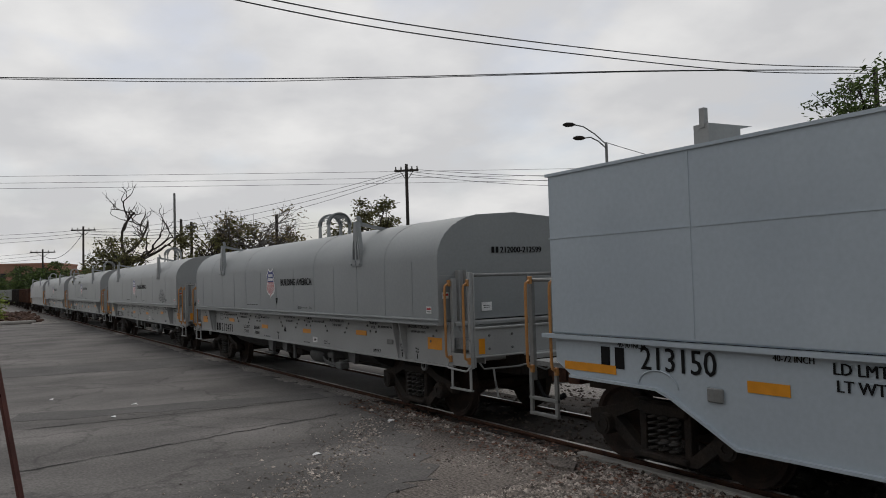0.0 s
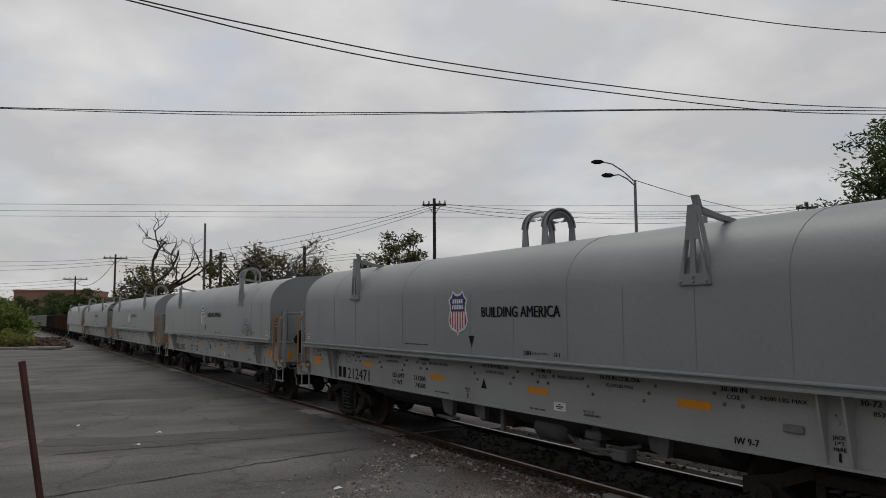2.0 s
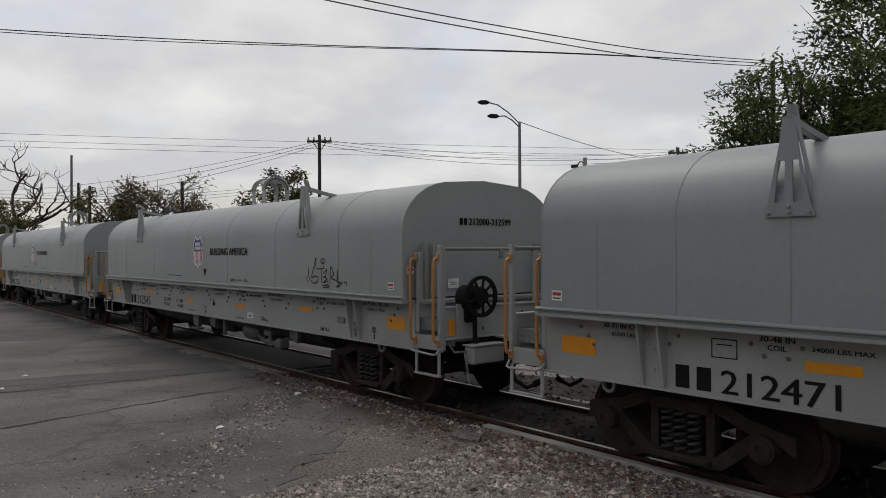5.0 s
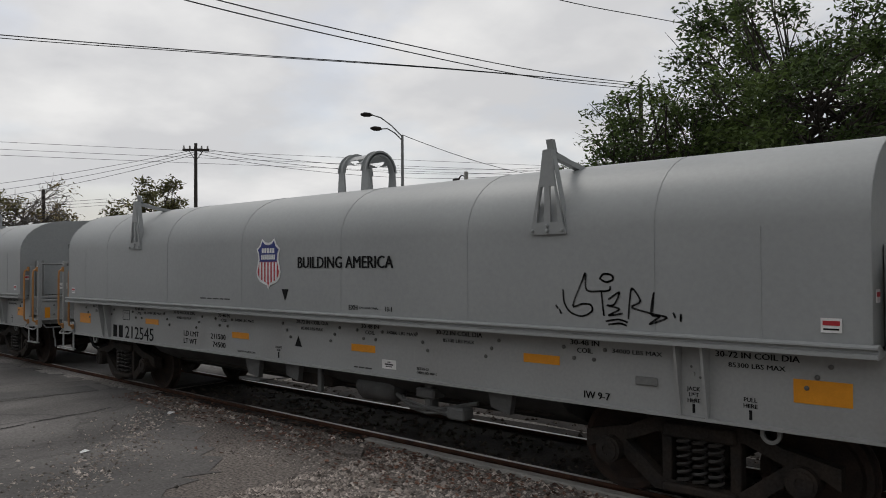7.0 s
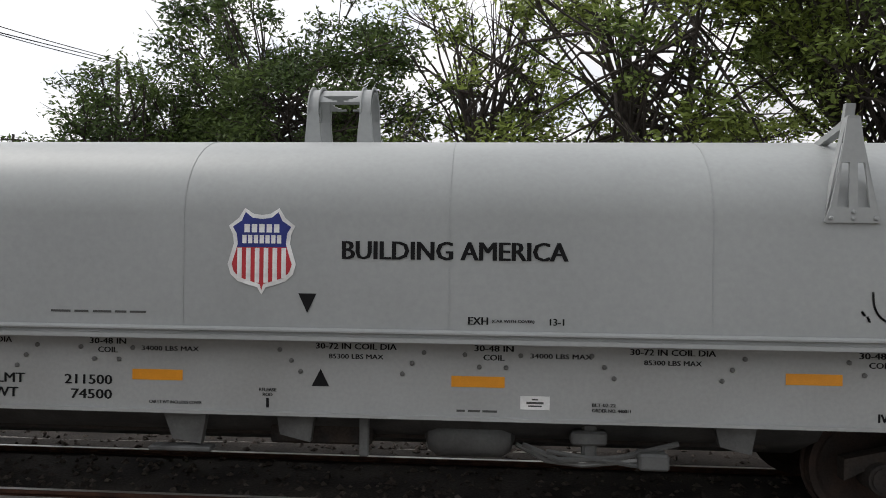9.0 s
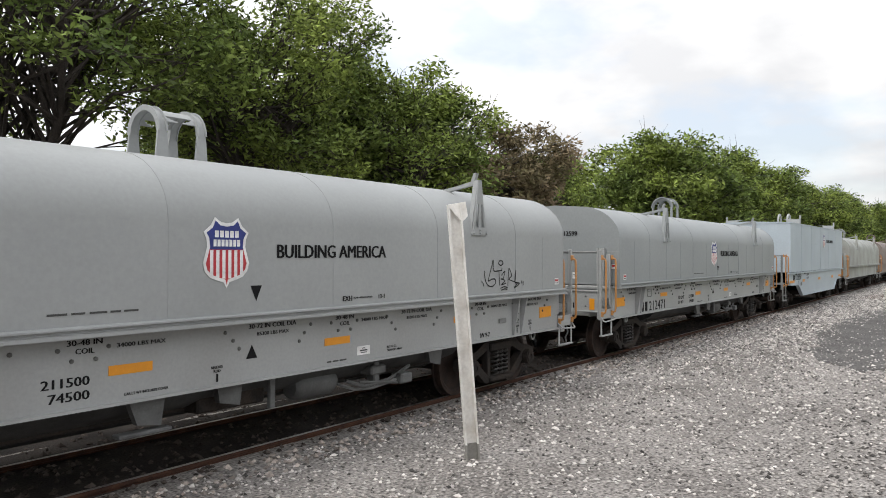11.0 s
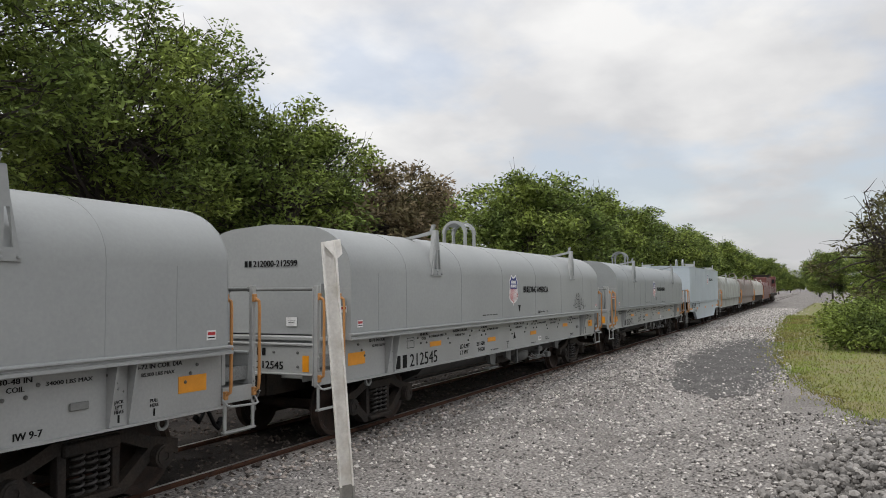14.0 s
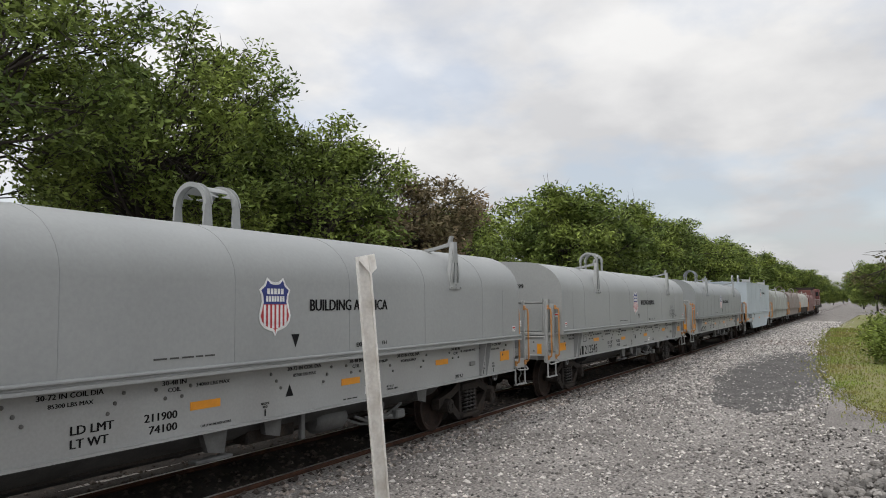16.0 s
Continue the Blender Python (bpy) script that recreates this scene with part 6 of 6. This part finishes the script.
g, s1, q1 = angle_iron(base + ax * 0.22, topv, 0.155, 0.02)
part("shaft", g.mesh("shaft", POSTWHITE, 0), p, "chipped white painted channel")
g, _, _ = angle_iron(base - ax * 0.2, base + ax * 0.22, 0.16, 0.022)
part("foot", g.mesh("foot", CONCRETE, 0), p, "bare grey foot")
g = Geo()
c = topv + s1 * 0.05
g.add([c - s1 * 0.13 + ax * 0.0 + q1 * 0.03, c + s1 * 0.08 + ax * 0.02 + q1 * 0.03, c + s1 * 0.09 - ax * 0.14 + q1 * 0.05, c + s1 * 0.02 - ax * 0.2 + q1 * 0.05,
       c - s1 * 0.13 + q1 * 0.05, c + s1 * 0.08 + ax * 0.02 + q1 * 0.05, c + s1 * 0.09 - ax * 0.14 + q1 * 0.07, c + s1 * 0.02 - ax * 0.2 + q1 * 0.07], [(0, 1, 2, 3), (7, 6, 5, 4), (0, 4, 5, 1), (1, 5, 6, 2), (2, 6, 7, 3), (3, 7, 4, 0)])
part("bent_plate", g.mesh("bent_plate", POSTWHITE, 0), p, "bent white plate at the top")

g, _, _ = angle_iron(Vector((-8.0, 0.55, -0.2)), Vector((-8.0, 0.235, 1.87)), 0.055, 0.008)
thing("rusty_stake", "dark rust-red steel stake by the road", "post", data=g.mesh("rusty_stake", shared("stakem", lambda: mat("red_rust_stake", (0.13, 0.045, 0.035), 0.75, second=(0.08, 0.03, 0.025))), 0))


def at_dir(az, el, d):
    a, e = radians(az), radians(el)
    return Vector((-math.sin(a) * d, math.cos(a) * d, EYE[2] + math.tan(e) * d))


def utility_pole(az, el, d, arms=(0.0,), r=0.14, span=0.8, tilt=0.0, label="tarred wooden utility pole with crossarm", turn=0.0):
    t = at_dir(az, el, d)
    gz = rise(t.x, t.y)
    pl = thing("utility_pole", label, "utility pole", pose(t.x, t.y, gz), group="overhead line poles")
    h = t.z - gz
    part("shaft", Geo().tube([(tilt, 0, -0.5), (0, 0, h)], [r, r * 0.72], 10).mesh("shaft", POLEWOOD), pl)
    for k in arms:
        a = part("crossarm", Geo().box(-span, span, -0.06, 0.06, h - 0.5 - k, h - 0.36 - k, 0.01).tube([(-span * 0.6, 0.05, h - 0.4 - k), (0, 0.05, h - 1.1 - k)], 0.025, 5).tube([(span * 0.6, 0.05, h - 0.4 - k), (0, 0.05, h - 1.1 - k)], 0.025, 5).mesh("crossarm", POLEWOOD), pl, at=pose(0, 0, 0, 0, 0, turn))
        for xx in (-span * 0.9, -span * 0.45, span * 0.45, span * 0.9):
            part("insulator", shared("insul", lambda: Geo().tube([(0, 0, 0), (0, 0, 0.06), (0, 0, 0.12), (0, 0, 0.2)], [0.05, 0.07, 0.04, 0.05], 8).mesh("insulator", CONCRETE)), a, at=pose(xx, 0, h - 0.36 - k))
    return t


P1 = utility_pole(60.17, 8.7, 50, turn=50)
P2 = utility_pole(82.93, 4.29, 95, turn=70, tilt=-0.6, span=1.3)
P3 = utility_pole(85.4, 2.75, 120, turn=80, span=1.6)
P4 = utility_pole(33.7, 7.4, 66, turn=30)
utility_pole(69.9, 5.1, 46, arms=(), r=0.12, label="short dark wooden pole without arms")
utility_pole(75.9, 4.6, 62, turn=20, span=0.7)
utility_pole(76.6, 4.8, 60, arms=(), r=0.12, label="short dark wooden pole without arms")
HUB = at_dir(27.6, 13.0, 36)
utility_pole(27.4, 12.85, 36.2, arms=())
m = at_dir(77.02, 6.7, 58)
mp = thing("mast", "slim grey steel mast", "mast", pose(m.x, m.y, -0.07), data=Geo().tube([(0, 0, 0), (0, 0, m.z)], [0.11, 0.08], 8).mesh("mast", GALV))


def street_lamp():
    t = at_dir(45.15, 9.66, 40)
    gz = rise(t.x, t.y)
    h = t.z - gz
    l = thing("street_lamp", "grey steel street lamp with two arms", "street lamp", pose(t.x, t.y, gz))
    part("pole", Geo().tube([(0, 0, -0.1), (0, 0, h)], [0.11, 0.07], 10).mesh("pole", GALV), l)
    for az, el, k in ((47.46, 11.1, 1.0), (46.75, 10.08, 0.8)):
        e = at_dir(az, el, 39.6) - Vector((t.x, t.y, gz))
        b = Vector((0, 0, h - 0.1 - (1 - k)))
        a = part("arm", Geo().tube([b, b.lerp(e, 0.35) + Vector((0, 0, 0.18)), b.lerp(e, 0.7) + Vector((0, 0, 0.2)), e], 0.035, 7).mesh("arm", GALV), l)
        d = (e - b)
        d.z = 0
        d.normalize()
        part("luminaire", Geo().tube([e - d * 0.05, e + d * 0.1, e + d * 0.4, e + d * 0.58], [0.05, 0.13, 0.14, 0.05], 10, flat=0.6).mesh("luminaire", DARKSTEEL), a, "dark cobra-head luminaire")
    return t


L1 = street_lamp()
t = at_dir(40.33, 6.9, 42)
sg = thing("bracket_pole", "short pole with a round bracket and lamp", "pole", pose(t.x, t.y, rise(t.x, t.y)))
hz_ = t.z - rise(t.x, t.y)
part("shaft", Geo().tube([(0, 0, 0), (0, 0, hz_)], 0.11, 8).mesh("shaft", CONCRETE), sg)
part("ring_bracket", Geo().ring((-0.3, 0, hz_ - 0.4), 0.24, 0.19, 0.05).mesh("ring_bracket", DARKSTEEL), sg)
part("lamp_head", Geo().box(-0.95, -0.55, -0.1, 0.1, hz_ - 0.48, hz_ - 0.32, 0.03).mesh("lamp_head", DARKSTEEL), sg)


def cable(a, b, sag, r=0.02, label="thin black overhead cable", n=28):
    a, b = Vector(a), Vector(b)
    pts = [a.lerp(b, i / n) - Vector((0, 0, 4 * sag * (i / n) * (1 - i / n))) for i in range(n + 1)]
    thing("cable", label, "cable", data=Geo().tube(pts, r, 5).mesh("cable", CABLE, 60, fix=False), group="overhead cables")


def strung(sights, r=0.018, lift=0.0):
    """A cable hung through the points seen at (azimuth, elevation, distance)."""
    ps = [at_dir(*s) + Vector((0, 0, lift)) for s in sights]
    out = []
    for i in range(len(ps) - 1):
        p0, p1, p2, p3 = ps[max(i - 1, 0)], ps[i], ps[i + 1], ps[min(i + 2, len(ps) - 1)]
        for k in range(10):
            t = k / 10
            out.append(0.5 * ((2 * p1) + (p2 - p0) * t + (2 * p0 - 5 * p1 + 4 * p2 - p3) * t * t + (3 * p1 - p0 - 3 * p2 + p3) * t ** 3))
    thing("cable", "thin black overhead cable", "cable", data=Geo().tube(out + [ps[-1]], r, 5).mesh("cable", CABLE, 60, fix=False), group="overhead cables")


strung([(27.6, 12.75, 36), (42, 14.5, 27.7), (60.2, 15.1, 26), (75, 14.7, 26.7), (91, 13.5, 29.7), (103, 12.0, 34)])
strung([(27.6, 12.75, 36), (42, 14.45, 27.7), (60.2, 15.0, 26), (75, 14.5, 26.7), (91, 13.45, 29.7), (103, 12.0, 34)], 0.014)
strung([(27.6, 12.9, 36), (35.1, 14.2, 28.6), (47, 16.6, 23.2), (60.2, 18.85, 20), (72, 20.6, 18.6), (82.9, 21.75, 18), (100, 22.6, 18.6), (120, 22, 22)])
strung([(27.42, 12.5, 36.2), (35.1, 13.7, 28.6), (47, 16.1, 23.2), (60.2, 18.3, 20), (72, 20.1, 18.6), (84, 21.65, 18), (100, 22.2, 18.6), (120, 21.6, 22)])
strung([(10, 12.0, 42), (22.8, 16.3, 27.7), (33.2, 19.0, 22.8), (47.3, 22.6, 19.2), (75, 25.2, 17), (100, 24, 18.7)], 0.014)
for dz, el in ((0, 7.75), (-0.5, 7.2), (-0.9, 6.6)):
    cable(at_dir(20, 6.2, 82) + Vector((0, 0, dz)), at_dir(104, 6.4, 76) + Vector((0, 0, dz)), 0.3, 0.013)
for k in (0.0, 0.35, 0.7):
    cable(P1 + Vector((0, 0, -0.4 - k * 0.4)), P2 + Vector((0, 0, -0.4 - k * 0.6)), 0.9 + k, 0.015)
    cable(P1 + Vector((0, 0, -0.3 - k * 0.5)), P4 + Vector((0, 0, -0.3 - k * 0.5)), 0.7 + k * 0.5, 0.015)
    cable(P2 + Vector((0, 0, -0.4 - k)), at_dir(97, 3.9 - k, 110), 0.7, 0.018)
    cable(P3 + Vector((0, 0, -0.4 - k * 1.3)), at_dir(98, 2.2 - k * 0.6, 120), 0.6, 0.018)
    cable(P2 + Vector((0, 0, -0.5 - k)), at_dir(66, 4.6 - k * 0.6, 80), 0.6, 0.016)
cable(L1, P4 + Vector((0, 0, -1.2)), 0.4, 0.018)
cable(P3 + Vector((0, 0, -0.9)), P2 + Vector((0, 0, -0.7)), 1.4, 0.03)


# ---- across the street and far off ----
def house(name, label, x, y, w, d, h, wall, floors, cols, turn=0):
    hs = thing(name, label, "building", pose(x, y, min(rise(x, y), 3), 0, 0, turn))
    part("wall", Geo().box(-w / 2, w / 2, -d / 2, d / 2, -1, h).mesh("wall", wall, 0), hs)
    part("roof", Geo().box(-w / 2 - 0.2, w / 2 + 0.2, -d / 2 - 0.2, d / 2 + 0.2, h, h + 0.4).mesh("roof", wall, 0), hs)
    for f in range(floors):
        for c in range(cols):
            cx, z = -w / 2 + (c + 0.5) * w / cols, 1.0 + f * h / floors
            wd = part("window", shared(("win", name), lambda: Geo().box(-0.55, 0.55, -0.06, 0.02, 0, 1.3).mesh("window", GLASS, 0)), hs, at=pose(cx, -d / 2, z))
            part("sill", shared(("wsill", name), lambda: Geo().box(-0.65, 0.65, -0.14, 0.0, -0.1, 0).mesh("sill", CONCRETE, 0)), wd)
    return hs


house("apartment_building", "far terracotta building with flat roof", -205, 14, 16, 18, 8.2, TERRA, 2, 5, 70)
house("apartment_building", "far terracotta building with flat roof", -190, 20, 10, 12, 6.2, TERRA, 2, 3, 70)
house("shop_building", "low pale shop across the street", -30, 86, 26, 8, 3.6, WALLPALE, 1, 5, 0)
sign = thing("shop_sign", "white shop fascia sign with dark print", "sign", pose(-46, 70, rise(-46, 70)))
part("board", Geo().box(-5, 5, -0.05, 0.05, 2.6, 3.4).mesh("board", WHITE, 0), sign)
part("print_bar", Geo().box(-4.2, -1.0, -0.07, -0.05, 2.85, 3.15).box(0, 3.8, -0.07, -0.05, 2.85, 3.15).mesh("print_bar", BLACK, 0), sign)
for xx in (-4.6, 4.6):
    part("leg", Geo().tube([(xx, 0, 0), (xx, 0, 2.6)], 0.06, 6).mesh("leg", GALV), sign)
thing("verge_wall", "pale block wall behind the bushes", "wall", data=Geo().box(34, 60, -8.4, -8.1, -0.1, 2.3, 0.02).mesh("verge_wall", WALLPALE), kind="structure")
sheet("dirt_bank", ragged([(-60, 47), (-10, 47), (-10, 56), (-60, 56)], 0.3, 2, 77), 0.05, shared("bankm", lambda: mat("tan_dry_earth", (0.27, 0.2, 0.14), 0.9, vary=0.3, scale=0.4, fine=8, second=(0.2, 0.15, 0.11))), "tan dry earth verge across the street", "verge")
thing("street_kerb", "pale concrete street kerb", "kerb", data=Geo().add([(-60, 46.2, rise(0, 46) + 0.2), (-10, 46.2, rise(0, 46) + 0.2), (-10, 46.6, rise(0, 46) + 0.2), (-60, 46.6, rise(0, 46) + 0.2), (-60, 46.2, rise(0, 46)), (-10, 46.2, rise(0, 46))], [(0, 1, 2, 3), (4, 5, 1, 0)]).mesh("street_kerb", CONCRETE, 0, fix=False), kind="structure")


def parked_car(x, y, paint, label, turn=0):
    c = thing("parked_car", label, "car", pose(x, y, rise(x, y) + 0.05, 0, 0, turn), group="cars parked across the street")
    prof = [(-2.2, 0.3), (-2.22, 0.75), (-2.0, 0.92), (-1.5, 0.98), (-0.95, 1.4), (0.5, 1.44), (1.15, 1.0), (1.95, 0.86), (2.2, 0.65), (2.2, 0.3)]
    part("body", Geo().prism(prof, -0.85, 0.85, "y").mesh("body", paint, 30), c)
    for s in (-1, 1):
        part("window", Geo().prism([(-1.3, 1.0), (-0.9, 1.34), (0.4, 1.37), (0.95, 1.02)], s * 0.855, s * 0.86, "y").mesh("window", GLASS, 0), c)
    for xx in (-1.35, 1.35):
        for s in (-1, 1):
            w = part("wheel", shared("carwheel", lambda: Geo().tube([(0, -0.1, 0), (0, 0.1, 0)], 0.31, 16).mesh("wheel", BLACK)), c, at=pose(xx, s * 0.8, 0.31))
            part("rim", shared("carrim", lambda: Geo().tube([(0, -0.11, 0), (0, 0.11, 0)], 0.19, 12).mesh("rim", GALV)), w)


parked_car(-30.6, 66, BLACKCAR, "black saloon car parked across the street", 5)
parked_car(-25.5, 67, BLACKCAR, "dark hatchback parked across the street", 0)
parked_car(-37.4, 66, REDCAR, "dark red car parked across the street", 8)
rt = thing("red_kiosk", "red kiosk with a flat canopy", "kiosk", pose(-36.5, 70, rise(-36.5, 70)) @ Matrix.Diagonal((1.5, 1.5, 1.7, 1)))
part("body", Geo().box(-2, 2, -1.2, 1.2, 0, 2.6, 0.05).mesh("body", REDCAR), rt)
part("canopy", Geo().box(-2.4, 2.4, -1.8, 1.6, 2.6, 2.85, 0.04).mesh("canopy", REDPAINT), rt)


# behind the trees: a pale gate pillar with a round medallion, and a plank fence on a low wall
gp = thing("gate_pillar", "pale concrete gate pillar with a round medallion", "pillar", pose(11.38, 15.0, rise(11.4, 15.0), 0, 0, -28) @ Matrix.Diagonal((0.74, 0.74, 0.88, 1)))
flare = [(-0.3, 0), (-0.3, 3.45), (-0.33, 3.7), (-0.4, 3.92), (-0.48, 4.0), (-0.48, 5.0), (0.48, 5.0), (0.48, 4.0), (0.4, 3.92), (0.33, 3.7), (0.3, 3.45), (0.3, 0)]
part("shaft", Geo().prism(flare, -0.42, 0.42, "y").mesh("shaft", CREAM, 0), gp)
part("cap", Geo().box(-0.52, 0.52, -0.46, 0.46, 5.0, 5.06, 0.015).mesh("cap", CREAM), gp)
part("groove", Geo().box(-0.02, 0.02, -0.424, -0.42, 0.3, 4.05).mesh("groove", DARKSTEEL, 0), gp)
md = part("medallion", Geo().ring((0, -0.44, 4.5), 0.27, 0.2, 0.06).mesh("medallion", CREAM), gp, "round moulded medallion")
part("disc", Geo().tube([(0, -0.42, 4.5), (0, -0.445, 4.5)], 0.2, 20).mesh("disc", CONCRETE), md, "weathered grey relief disc")
fw = thing("fence_wall", "low pale wall under the plank fence", "wall", data=Geo().box(1.6, 11.0, 15.4, 15.65, -0.1, 1.6, 0.02).mesh("fence_wall", WALLPALE), kind="structure")
pf = thing("plank_fence", "dark red-brown wooden plank fence on a low wall", "fence", pose(1.6, 15.52, 1.6))
plank = Geo().box(0, 0.145, -0.012, 0.012, 0, 2.1, 0.004).mesh("plank", mat("dark_red_brown_plank", (0.075, 0.035, 0.028), 0.85, vary=0.25, scale=2, fine=24, second=(0.045, 0.024, 0.02), rnd=0.35, bump=0.3, spec=0.2))
pr = random.Random(61)
for k in range(57):
    part("plank", plank, pf, at=pose(k * 0.163, pr.uniform(-0.006, 0.006), pr.uniform(-0.03, 0.0)))
for z in (0.4, 1.8):
    part("rail", Geo().box(0, 9.28, 0.02, 0.07, z, z + 0.1).mesh("rail", POLEWOOD, 0), pf)


# an unseen plain wall, added behind the camera to keep sky light off the train
thing("yard_building_wall", "unseen grey wall added to dim the train's side", "wall", data=Geo().box(-34, 5, -9.4, -9.0, -0.2, 6.5).mesh("yard_building_wall", shared("yardm", lambda: mat("dull_grey_render", (0.16, 0.155, 0.15), 0.9, vary=0.1, scale=0.5, fine=8)), 0), kind="structure")


# ---- what moves ----
def motions():
    fine = [i * 0.15 for i in range(107)] + [16.0]
    for car, place, wheels in TRAIN:
        walk(car, [(t, pose(START + place + s * K, CAR_Y, 0)) for t, s in zip(ROLL_T, ROLL_S)])
        for w, dx in wheels:
            walk(w, [(t, pose(dx, 0, WHEEL_R, 0, math.degrees(float(np.interp(t, ROLL_T, ROLL_S)) * K / WHEEL_R), 0)) for t in fine])


motions()
